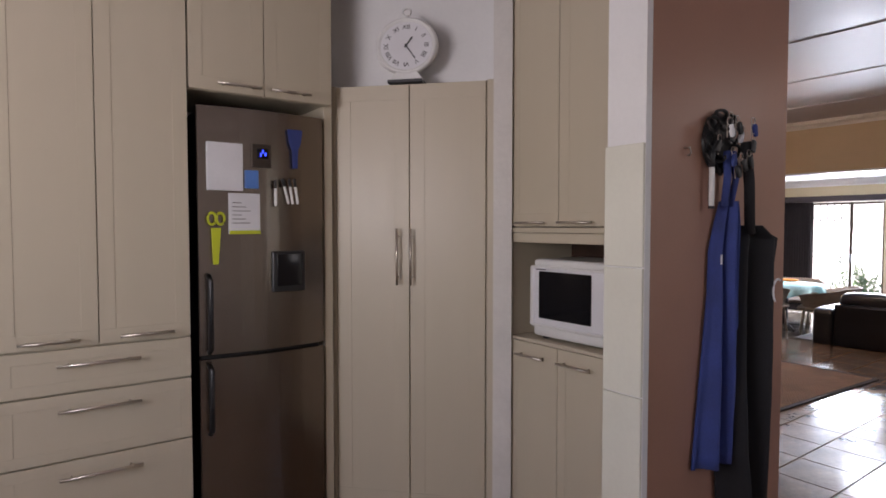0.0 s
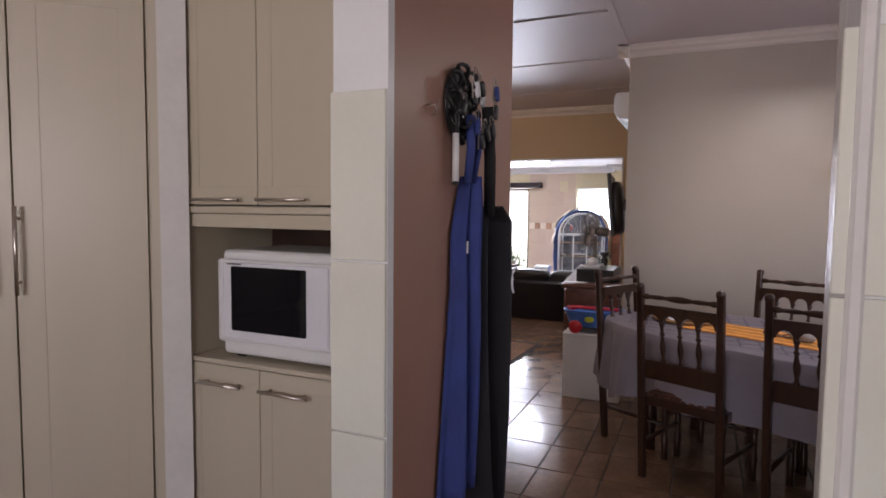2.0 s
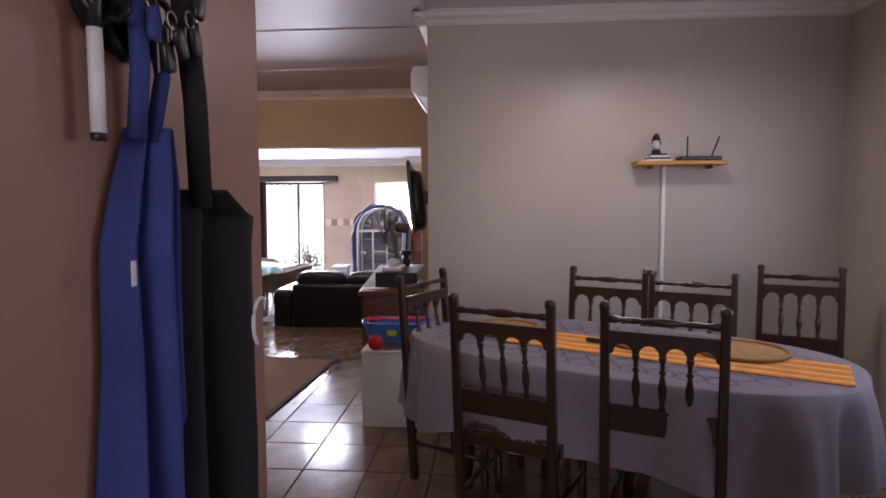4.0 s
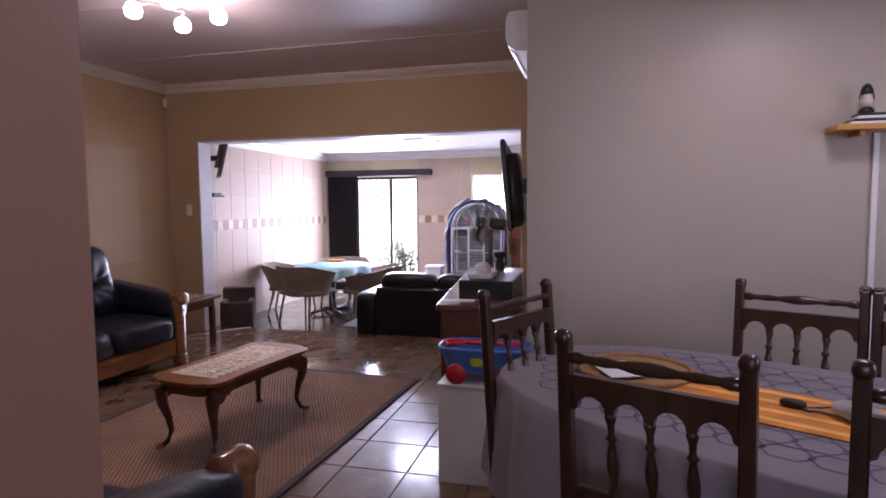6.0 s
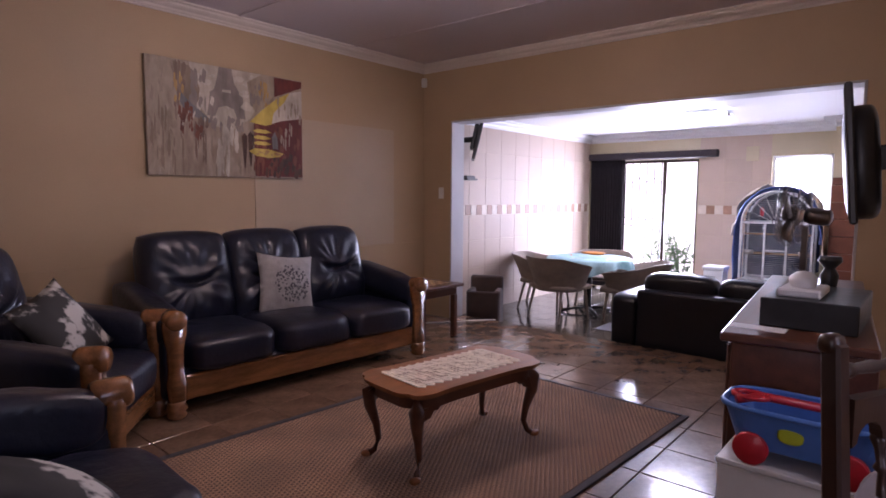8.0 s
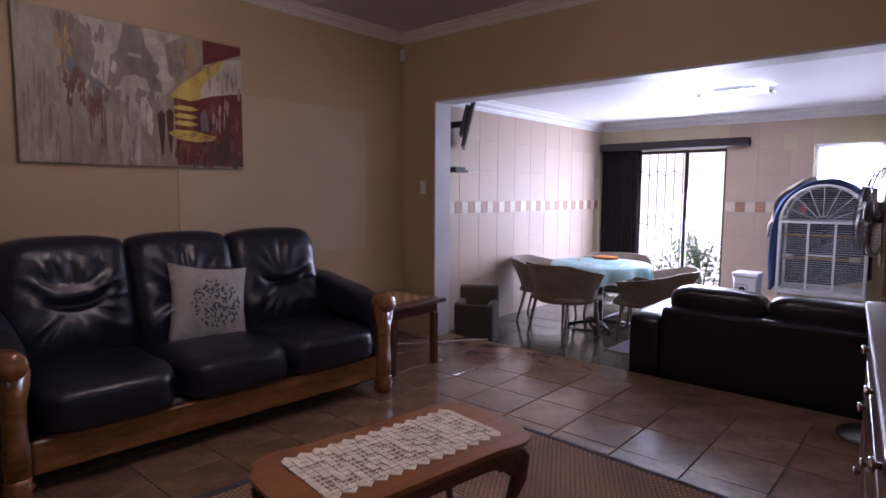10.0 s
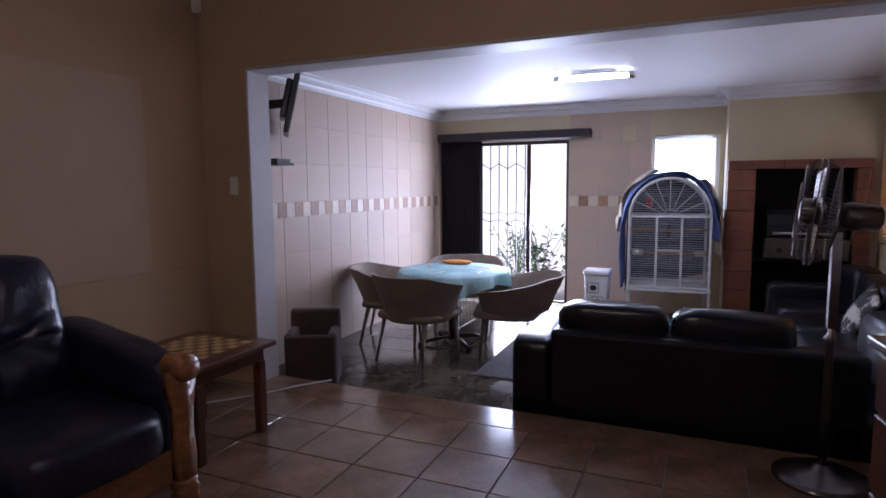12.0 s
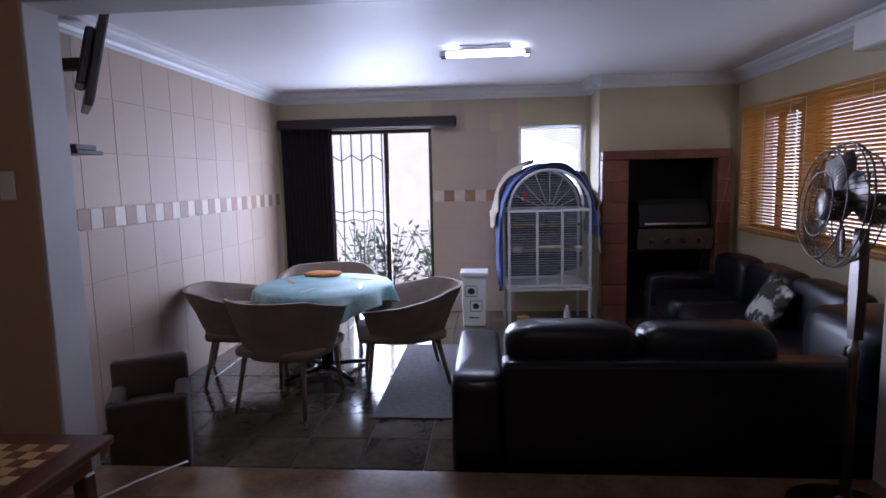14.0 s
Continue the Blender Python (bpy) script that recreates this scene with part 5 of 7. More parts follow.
# rug
RG = Matrix.Translation((6.50, 3.985, 0)) @ pose(0, 0, 0, 0, 0, -3.2)
rg = thing("sisal_rug", "brown woven sisal rug with dark bound edge", "rug", RG)
part("field", box(-1.24, -0.80, 0.001, 1.24, 0.80, 0.010, 0.002), "rug", rg)
for a in ((-1.27, -0.84, 1.27, -0.80), (-1.27, 0.80, 1.27, 0.84), (-1.27, -0.80, -1.24, 0.80), (1.24, -0.80, 1.27, 0.80)):
    part("binding", box(a[0], a[1], 0.001, a[2], a[3], 0.012, 0.003), "rug_edge", rg)
bm = bmesh.new()
for i in range(124):
    y = -0.795 + i * 0.0128
    for k in range(62):
        x = -1.235 + k * 0.04 + (0.02 if i % 2 else 0)
        if x + 0.03 < 1.24:
            v = [bm.verts.new(p) for p in ((x, y, 0.0102), (x + 0.03, y, 0.0102), (x + 0.03, y + 0.009, 0.0102), (x, y + 0.009, 0.0102), (x + 0.015, y + 0.0045, 0.0135))]
            for q in ((0, 1, 4), (1, 2, 4), (2, 3, 4), (3, 0, 4)):
                bm.faces.new([v[j] for j in q])
part("weave", bm, "rug_stitch", rg, "raised sisal stitches")
rg["kind"] = "thing"

# coffee table
CT = Matrix.Translation((6.455, 3.86, 0.013)) @ pose(0, 0, 0, 0, 0, -8.0)
ct = thing("coffee_table", "cherry wood coffee table with cabriole legs", "coffee table", CT)
out = []
for i in range(96):
    u = 2 * math.pi * i / 96
    x = math.copysign(abs(math.cos(u)) ** 0.32, math.cos(u)) * 0.46
    y = math.copysign(abs(math.sin(u)) ** 0.32, math.sin(u)) * 0.24
    k = 1 + 0.025 * math.cos(8 * u)
    out.append((x * k, y * (1 + 0.05 * math.cos(6 * u))))
part("tabletop", extrude_outline(out, 0.012, "z", None, Matrix.Translation((0, 0, 0.415))), "cherry", ct)
part("moulding", extrude_outline([(x * 0.975, y * 0.96) for x, y in out], 0.012, "z", None, Matrix.Translation((0, 0, 0.4025))), "cherry", ct)
part("apron", extrude_outline([(x * 0.9, y * 0.84) for x, y in out], 0.06, "z", None, Matrix.Translation((0, 0, 0.342))), "mahogany", ct)
for sx in (-1, 1):
    for sy in (-1, 1):
        x, y = sx * 0.37, sy * 0.16
        pts = [(x, y, 0.40), (x + sx * 0.03, y + sy * 0.025, 0.34), (x + sx * 0.028, y + sy * 0.024, 0.27), (x + sx * 0.005, y + sy * 0.005, 0.18), (x - sx * 0.005, y - sy * 0.003, 0.10), (x + sx * 0.012, y + sy * 0.01, 0.045), (x + sx * 0.035, y + sy * 0.025, 0.026)]
        leg = part("leg", tube(pts, 0.02, 12, None, [0.034, 0.038, 0.03, 0.02, 0.015, 0.014, 0.016]), "mahogany", ct, smooth=True)
        part("foot", soft(x + sx * 0.045, y + sy * 0.032, 0.026, 0.055, 0.045, 0.03, 0.8, 14, 8), "cherry", leg, smooth=True)
for sx in (-1, 1):
    for sy in (-1, 1):
        part("bracket", extrude_outline([(sx * 0.37, 0.35), (sx * 0.27, 0.35), (sx * 0.285, 0.325), (sx * 0.31, 0.33), (sx * 0.33, 0.30), (sx * 0.37, 0.29)], 0.02, "y", None, Matrix.Translation((0, sy * 0.19 - 0.01, 0))), "mahogany", ct)
rn = thing("lace_runner", "cream crocheted lace runner on the coffee table", "runner", CT @ Matrix.Translation((0.0, 0.01, 0.4275)))
bm = bmesh.new()
r5 = random.Random(11)
for i in range(26):
    for j in range(11):
        x, y = -0.34 + i * 0.0272, -0.13 + j * 0.026
        if r5.random() < 0.66 or j in (0, 10) or i in (0, 25):
            box(x - 0.0125, y - 0.012, 0.001 + 0.001 * r5.random(), x + 0.0125, y + 0.012, 0.0035 + 0.002 * r5.random(), 0.0, bm)
        box(x - 0.0136, y - 0.003, 0.0, x + 0.0136, y + 0.003, 0.0028, 0.0, bm)
        box(x - 0.003, y - 0.013, 0.0, x + 0.003, y + 0.013, 0.0024, 0.0, bm)
part("lacework", bm, "lace", rn)
for i in range(13):
    for s in (-1, 1):
        part("scallop", lathe(((0.026, 0.0), (0.026, 0.0022), (0.018, 0.003)), 4, None, Matrix.Translation((-0.327 + i * 0.0545, s * 0.143, 0.0))), "lace", rn)


def leather_back(width, seed, m):
    """A padded back with round shoulders, pinched by a curved seam with folds running out of it."""
    b = bmesh.new()
    turn = random.Random(seed).uniform(0, 6)
    n = 52
    sides = []
    for front in (-1, 1):
        grid = []
        for j in range(n + 1):
            row = []
            for i in range(n + 1):
                u, v = 2 * i / n - 1, 2 * j / n - 1
                x = width / 2 * u * (1 - 0.10 * max(0.0, v) ** 5)
                z = 0.36 * v * (1 - 0.09 * abs(u) ** 3) if v > 0 else 0.36 * v
                t = math.sqrt(max(0.0, 1 - u ** 6)) * math.sqrt(max(0.0, 1 - abs(v) ** 5))
                y = front * 0.14 * t
                if front < 0:
                    y += 0.012 * t * noise.noise((x * 6 + seed, z * 7, 0.3))
                    seam = -0.03 + 1.7 * x * x
                    fade = max(0.0, 1 - (x / 0.18) ** 2)
                    y += 0.05 * math.exp(-((z - seam) / 0.018) ** 2) * fade
                    y -= 0.022 * math.exp(-((z - seam - 0.055) / 0.045) ** 2) * fade
                    y -= 0.03 * math.exp(-((z + 0.16) / 0.09) ** 2) * t
                    d, a = math.hypot(x, z + 0.02), math.atan2(z + 0.02, x)
                    y += 0.009 * t * math.sin(13 * a + turn + 2 * math.sin(3 * a)) * math.exp(-((d - 0.19) / 0.07) ** 2)
                row.append(b.verts.new((x, y, z)))
            grid.append(row)
        sides.append(grid)
    for grid, front in zip(sides, (True, False)):
        for p, q in zip(grid, grid[1:]):
            for i in range(n):
                f = (p[i], p[i + 1], q[i + 1], q[i])
                b.faces.new(f if front else f[::-1])
    bmesh.ops.remove_doubles(b, verts=b.verts[:], dist=0.0004)
    return moved(b, m)


def leather_seat(name, label, m, seats, sw_=0.60, group=""):
    """A padded leather seat group in a turned oak frame, facing -y, with its back along y = 0.9."""
    W2 = seats * sw_ / 2
    so = thing(name, label, "sofa" if seats > 1 else "armchair", m, group)
    part("base_rail", box(-W2 - 0.02, 0.06, 0.09, W2 + 0.02, 0.10, 0.24, 0.01), "oak", so)
    part("base", box(-W2, 0.10, 0.10, W2, 0.80, 0.26, 0.02), "leather_blue", so)
    for i in range(seats):
        cx = -W2 + sw_ * (i + 0.5)
        part("seat_cushion", soft(cx, 0.36, 0.345, sw_ + 0.005, 0.74, 0.23, 0.45, 48, 20, None, 0.018, i), "leather_blue", so, smooth=True)
        part("back_cushion", leather_back(sw_ + 0.04, i + 7, Matrix.Translation((cx, 0.79, 0.70)) @ pose(0, 0, 0, -12, 0, 0)), "leather_blue", so, smooth=True)
    for s in (-1, 1):
        x = s * (W2 + 0.075)
        part("arm_pad", soft(0, 0, 0, 0.19, 0.84, 0.22, 0.5, 30, 18, None, 0.02, s + 4, Matrix.Translation((x, 0.50, 0.575)) @ pose(0, 0, 0, 9, 0, 0)), "leather_blue", so, smooth=True)
        part("arm_side", soft(x, 0.47, 0.30, 0.13, 0.78, 0.42, 0.25, 24, 12), "leather_blue", so, smooth=True)
        prof = [(-0.045, 0.0), (0.045, 0.0), (0.05, 0.12), (0.04, 0.22), (0.045, 0.34), (0.062, 0.42), (0.066, 0.48), (0.045, 0.54), (0, 0.558), (-0.045, 0.54), (-0.066, 0.48), (-0.062, 0.42), (-0.045, 0.34), (-0.04, 0.22), (-0.05, 0.12)]
        b = extrude_outline(prof, 0.075, "y", None, Matrix.Translation((x, 0.03, 0.075)))
        bmesh.ops.bevel(b, geom=[e for e in b.edges if abs(e.verts[0].co.y - e.verts[1].co.y) < 1e-4], offset=0.012, segments=2, affect="EDGES")
        front = part("arm_front", b, "oak", so, "varnished oak arm front", smooth=True)
        part("scroll", lathe(((0.052, -0.02), (0.06, 0.0), (0.06, 0.09), (0.052, 0.11)), 18, None, Matrix.Translation((x, 0.11, 0.585)) @ pose(0, 0, 0, 90, 0, 0)), "oak", front, smooth=True)
        part("foot", lathe(((0.05, 0), (0.062, 0.02), (0.05, 0.04), (0.064, 0.06), (0.05, 0.08), (0.055, 0.1)), 18, None, Matrix.Translation((x, 0.065, 0))), "oak", so, smooth=True)
        part("rear_foot", box(x - 0.04, 0.76, 0, x + 0.04, 0.84, 0.2, 0.006), "oak", so)
    return so


leather_seat("leather_sofa", "navy leather three-seat sofa in a turned oak frame", Matrix.Translation((6.70, 5.25, 0)) @ pose(0, 0, 0, 0, 0, -3), 3, 0.61, "leather suite")
leather_seat("leather_armchair", "navy leather armchair in an oak frame near the wall", Matrix.Translation((5.43, 5.11, 0)) @ pose(0, 0, 0, 0, 0, 50), 1, 0.72, "leather suite")
leather_seat("leather_loveseat", "navy leather two-seat sofa in an oak frame", Matrix.Translation((4.99, 3.54, 0)) @ pose(0, 0, 0, 0, 0, 86), 2, 0.66, "leather suite")


def cushion(label, material, m, size=0.42, flower=False):
    cu = thing("cushion", label, "cushion", m, "loose cushions")
    b = bmesh.new()
    n = 16
    for side in (1, -1):
        g = [[b.verts.new(((u / n - 0.5) * size * (1 - 0.10 * (math.sin(math.pi * v / n))), side * 0.075 * (math.sin(math.pi * u / n) * math.sin(math.pi * v / n)) ** 0.55 + 0.004 * noise.noise((u * 0.5, v * 0.5, side)), (v / n - 0.5) * size * (1 - 0.10 * (math.sin(math.pi * u / n))))) for u in range(n + 1)] for v in range(n + 1)]
        for v in range(n):
            for u in range(n):
                q = (g[v][u], g[v][u + 1], g[v + 1][u + 1], g[v + 1][u])
                b.faces.new(q if side < 0 else q[::-1])
    bmesh.ops.remove_doubles(b, verts=b.verts[:], dist=0.0015)
    part("cover", b, material, cu, smooth=True)
    if flower:
        bm = bmesh.new()
        r = random.Random(3)
        for k in range(170):
            a, d = r.uniform(0, 6.283), 0.145 * math.sqrt(r.random())
            x, z = 0.02 + d * math.cos(a), d * math.sin(a)
            y = -0.078 * (max(0.05, math.cos(math.pi * x / size)) * max(0.05, math.cos(math.pi * z / size))) ** 0.55 - 0.002
            lathe(((0.007, 0), (0.006, 0.002)), 7, bm, Matrix.Translation((x, y, z)) @ pose(0, 0, 0, 90, 0, 0))
        part("flower_print", bm, "cushion_dark", cu, "dark dandelion print")
    return cu


cushion("grey cushion with a dark dandelion print on the sofa", "cushion", Matrix.Translation((6.80, 5.82, 0.625)) @ pose(0, 0, 0, -18, 8, -6), 0.48, True)
cushion("black and white print cushion on the armchair", "cushion_print", Matrix.Translation((5.17, 5.42, 0.62)) @ pose(0, 0, 0, -34, -14, 46), 0.46)
cushion("black and white print cushion on the loveseat", "cushion_print", Matrix.Translation((4.60, 3.66, 0.56)) @ pose(0, 0, 0, -58, 10, 80), 0.46)

# chess side table
st = thing("chess_table", "small mahogany side table with inlaid chessboard top", "side table", Matrix.Translation((8.155, 5.655, 0)))
part("tabletop", box(-0.29, -0.29, 0.475, 0.29, 0.29, 0.505, 0.008, None, 2), "mahogany", st)
part("apron", box(-0.24, -0.24, 0.40, 0.24, 0.24, 0.474, 0.004), "mahogany", st)
for sx in (-1, 1):
    for sy in (-1, 1):
        part("leg", box(sx * 0.22 - 0.025, sy * 0.22 - 0.025, 0, sx * 0.22 + 0.025, sy * 0.22 + 0.025, 0.40, 0.005), "mahogany", st)
board = part("board", box(-0.215, -0.215, 0.5052, 0.215, 0.215, 0.5072), "mahogany", st)
for i in range(8):
    for j in range(8):
        x, y = -0.2 + i * 0.05, -0.2 + j * 0.05
        part("square", box(x + 0.0005, y + 0.0005, 0.5074, x + 0.0495, y + 0.0495, 0.5084), "chess_light" if (i + j) % 2 else "chess_dark", board)

# pedestal fan
fan = thing("pedestal_fan", "steel pedestal fan with wire guard", "fan", Matrix.Translation((8.93, 2.72, 0)))
part("base", lathe(((0.20, 0), (0.20, 0.012), (0.17, 0.025), (0.05, 0.04), (0.03, 0.07)), 36), "fan_metal", fan, smooth=True)
part("pole", lathe(((0.018, 0.05), (0.018, 0.62), (0.022, 0.63), (0.022, 0.66), (0.013, 0.67), (0.013, 0.98)), 16), "fan_metal", fan, smooth=True)
part("column", extrude_outline([(-0.02, 0.70), (0.02, 0.70), (0.03, 0.90), (0.026, 1.0), (0.016, 1.12), (-0.016, 1.12), (-0.024, 1.0), (-0.026, 0.90)], 0.036, "y", None, Matrix.Translation((0, -0.018, 0))), "fan_metal", fan)
part("knob", lathe(((0.02, 0), (0.022, 0.02), (0.01, 0.03)), 12, None, Matrix.Translation((0.02, 0, 0.64)) @ pose(0, 0, 0, 0, 90, 0)), "black_plastic", fan, smooth=True)
HM = Matrix.Translation((0, 0.02, 1.2)) @ pose(0, 0, 0, 0, 0, 173) @ pose(0, 0, 0, 84, 0, 0)
part("motor", lathe(((0.03, -0.18), (0.055, -0.165), (0.06, -0.06), (0.05, -0.02)), 20, None, HM), "fan_metal", fan, smooth=True)
part("hub", lathe(((0.035, 0.03), (0.055, 0.045), (0.06, 0.115), (0.045, 0.125), (0.005, 0.13)), 20, None, HM), "fan_metal", fan, smooth=True)
for k in range(4):
    bl = bmesh.new()
    g = []
    for i in range(7):
        r = 0.05 + 0.15 * i / 6
        half = 0.03 + 0.05 * math.sin(math.pi * i / 7.5)
        g.append([bl.verts.new((r, s * half, 0.06 + s * 0.018 + e)) for s in (-1, 0, 1) for e in (0.002, -0.002)])
    for a, c in zip(g, g[1:]):
        for i0, i1 in ((0, 2), (2, 4), (5, 3), (3, 1), (4, 5), (1, 0)):
            bl.faces.new((a[i0], a[i1], c[i1], c[i0]))
    part("blade", moved(bl, HM @ pose(0, 0, 0, 0, 0, 90 * k + 20)), "fan_metal", fan, smooth=True)
for z, r in ((0.0, 0.20), (0.055, 0.232), (0.075, 0.232), (0.125, 0.20), (0.135, 0.12)):
    part("guard_ring", moved(tube([(r * math.cos(a), r * math.sin(a), z) for a in [2 * math.pi * i / 48 for i in range(48)]], 0.003, 6, None, None, True), HM), "fan_metal", fan, smooth=True)
for k in range(60):
    a = 2 * math.pi * k / 60
    c, s = math.cos(a), math.sin(a)
    part("guard_wire", moved(tube([(0.06 * c, 0.06 * s, 0.135), (0.14 * c, 0.14 * s, 0.13), (0.21 * c, 0.21 * s, 0.105), (0.232 * c, 0.232 * s, 0.065), (0.2 * c, 0.2 * s, 0.0), (0.08 * c, 0.08 * s, -0.025)], 0.0013, 4), HM), "fan_metal", fan)

# ---- sunken room ----
room(0.035, -0.045)
def wicker_chair(m):
    """A woven tub chair on slim legs, facing +y; floor at z = 0."""
    ch = thing("wicker_chair", "beige woven tub chair with metal legs", "chair", m, "wicker chairs")
    b = bmesh.new()
    n = 40
    outer, inner = [], []
    for i in range(n + 1):
        u = i / n
        a = radians(-48 + 276 * u)
        side = abs(u - 0.5) * 2
        top = 0.81 - 0.155 * max(0.0, (side - 0.34) / 0.66) ** 0.8
        for store, off in ((outer, 0.0), (inner, -0.022)):
            ring = []
            for z, k in ((0.38, 0.78), (0.5, 0.89), (0.62, 0.99), (0.70, 1.06), (top, 1.13 if top > 0.70 else 1.06)):
                zz = min(z, top)
                ring.append(b.verts.new(((0.325 + off) * k * math.cos(a), -((0.32 + off) * k * math.sin(a)) + 0.02 - 0.10 * max(0, zz - 0.62) * max(0, math.sin(a)), zz)))
            store.append(ring)
    for g, flip in ((outer, 1), (inner, 0)):
        for p, q in zip(g, g[1:]):
            for j in range(4):
                f = (p[j], p[j + 1], q[j + 1], q[j])
                b.faces.new(f[::-1] if flip else f)
    for i in range(n):
        b.faces.new((outer[i][4], outer[i + 1][4], inner[i + 1][4], inner[i][4]))
        b.faces.new((outer[i][0], outer[i + 1][0], inner[i + 1][0], inner[i][0]))
    for e in (0, n):
        for j in range(4):
            b.faces.new((outer[e][j], outer[e][j + 1], inner[e][j + 1], inner[e][j]))
    bmesh.ops.recalc_face_normals(b, faces=b.faces[:])
    part("shell", b, "wicker", ch, smooth=False)
    part("seat", soft(0, 0.03, 0.425, 0.53, 0.53, 0.07, 0.35, 32, 10), "wicker", ch, smooth=True)
    for sx in (-1, 1):
        for y, yy in ((-0.17, -0.24), (0.21, 0.24)):
            part("leg", tube(((sx * 0.19, y, 0.41), (sx * 0.225, yy, 0.0)), 0.014, 8, None, (0.017, 0.011)), "wicker", ch, smooth=True)
    return ch


def low(x, y, rz=0.0):
    return Matrix.Translation((x, y, LOW)) @ pose(0, 0, 0, 0, 0, rz)


TX, TY = 10.93, 5.40
CHAIR = Matrix.Diagonal((1.10, 1.10, 0.93, 1))
wc = wicker_chair(low(10.32, 5.48, -102) @ CHAIR)
copy_thing(wc, ROOM @ low(10.90, 6.02, 200) @ CHAIR)
copy_thing(wc, ROOM @ low(10.86, 4.78, 14) @ CHAIR)
copy_thing(wc, ROOM @ low(11.68, 5.58, 103) @ CHAIR)

rt2 = thing("round_table", "round patio table under a turquoise cloth", "table", low(TX, TY))
part("tabletop", lathe(((0.50, 0.665), (0.505, 0.68), (0.50, 0.692)), 48), "white_plastic", rt2)
part("column", lathe(((0.05, 0.04), (0.045, 0.3), (0.06, 0.665)), 18), "black_metal", rt2, smooth=True)
for k in range(4):
    a = radians(45 + 90 * k)
    part("foot", tube(((0, 0, 0.06), (0.2 * math.cos(a), 0.2 * math.sin(a), 0.045), (0.36 * math.cos(a), 0.36 * math.sin(a), 0.015)), 0.018, 8), "black_metal", rt2, smooth=True)
b = bmesh.new()
rings = []
for r, z, w in ((0.02, 0.697, 0), (0.3, 0.697, 0), (0.505, 0.696, 0), (0.522, 0.68, 0.004), (0.53, 0.63, 0.016), (0.535, 0.56, 0.028)):
    ring = []
    for i in range(96):
        a = 2 * math.pi * i / 96
        rr = r + w * math.sin(11 * a) + 0.5 * w * math.sin(23 * a)
        ring.append(b.verts.new((rr * math.cos(a), rr * math.sin(a), z - (0.045 * math.sin(4 * a) if z < 0.6 else 0.015 * math.sin(4 * a) if z < 0.65 else 0))))
    rings.append(ring)
b.faces.new(rings[0])
for p, q in zip(rings, rings[1:]):
    for i in range(96):
        b.faces.new((p[i], q[i], q[(i + 1) % 96], p[(i + 1) % 96]))
bmesh.ops.recalc_face_normals(b, faces=b.faces[:])
tc = thing("patio_cloth", "turquoise and white patterned cloth on the round table", "tablecloth", low(TX, TY))
part("sheet", b, "turquoise", tc, smooth=True)
for k, (x, y, a) in enumerate(((0.1, 0.3, 30), (-0.25, 0.05, -20), (0.2, -0.25, 70), (-0.1, -0.3, 10))):
    part("print", moved(box(-0.10, -0.012, 0.6975, 0.10, 0.012, 0.6985), Matrix.Translation((x, y, 0)) @ pose(0, 0, 0, 0, 0, a)), ("orange", "white_plastic", "orange", "white_plastic")[k], tc)
single("cloth_pile", soft(0.38, 0.12, 0.715, 0.2, 0.3, 0.035, 0.7, 24, 10, None, 0.02, 4, low(TX, TY)), "orange", "folded orange cloth lying on the table", "cloth", smooth=True)

mt = single("floor_mat", box(10.06, 4.34, LOW + 0.001, 11.67, 4.885, LOW + 0.011, 0.003), "mat_grey", "grey woven mat on the slate floor", "mat")

# small tub armchair
ta = thing("tub_armchair", "small dark brown suede armchair by the opening", "armchair", Matrix.Translation((9.41, 5.70, LOW)) @ pose(0, 0, 0, 0, 0, 27))
part("seat", box(0.02, 0.07, 0.02, 0.32, 0.31, 0.34, 0.03, None, 3), "brown_plush", ta)
part("arm", box(0.0, 0.0, 0.0, 0.30, 0.07, 0.41, 0.025, None, 3), "brown_plush", ta)
part("arm", box(0.0, 0.31, 0.0, 0.30, 0.38, 0.41, 0.025, None, 3), "brown_plush", ta)
part("front_panel", box(-0.012, 0.005, 0.0, 0.03, 0.375, 0.40, 0.02, None, 3), "brown_plush", ta)
part("backrest", box(0.26, 0.0, 0.0, 0.35, 0.38, 0.545, 0.03, None, 3), "brown_plush", ta)
so = thing("wall_socket", "white plug socket low on the tiled wall", "socket", Matrix.Translation((9.98, 6.452, 0.0)))
part("plate", box(-0.045, -0.008, -0.06, 0.045, 0.0, 0.06, 0.003), "white_plastic", so)
part("plug", box(-0.02, -0.045, -0.05, 0.02, -0.009, -0.01, 0.006), "white_plastic", so)
single("power_cable", tube([(9.22, 5.62, -0.005), (9.0, 5.75, 0.006), (8.8, 5.85, 0.006), (8.5, 6.1, 0.006), (8.3, 6.25, 0.006)], 0.005, 6), "white_plastic", "thin white cable lying on the floor", "cable", smooth=True)

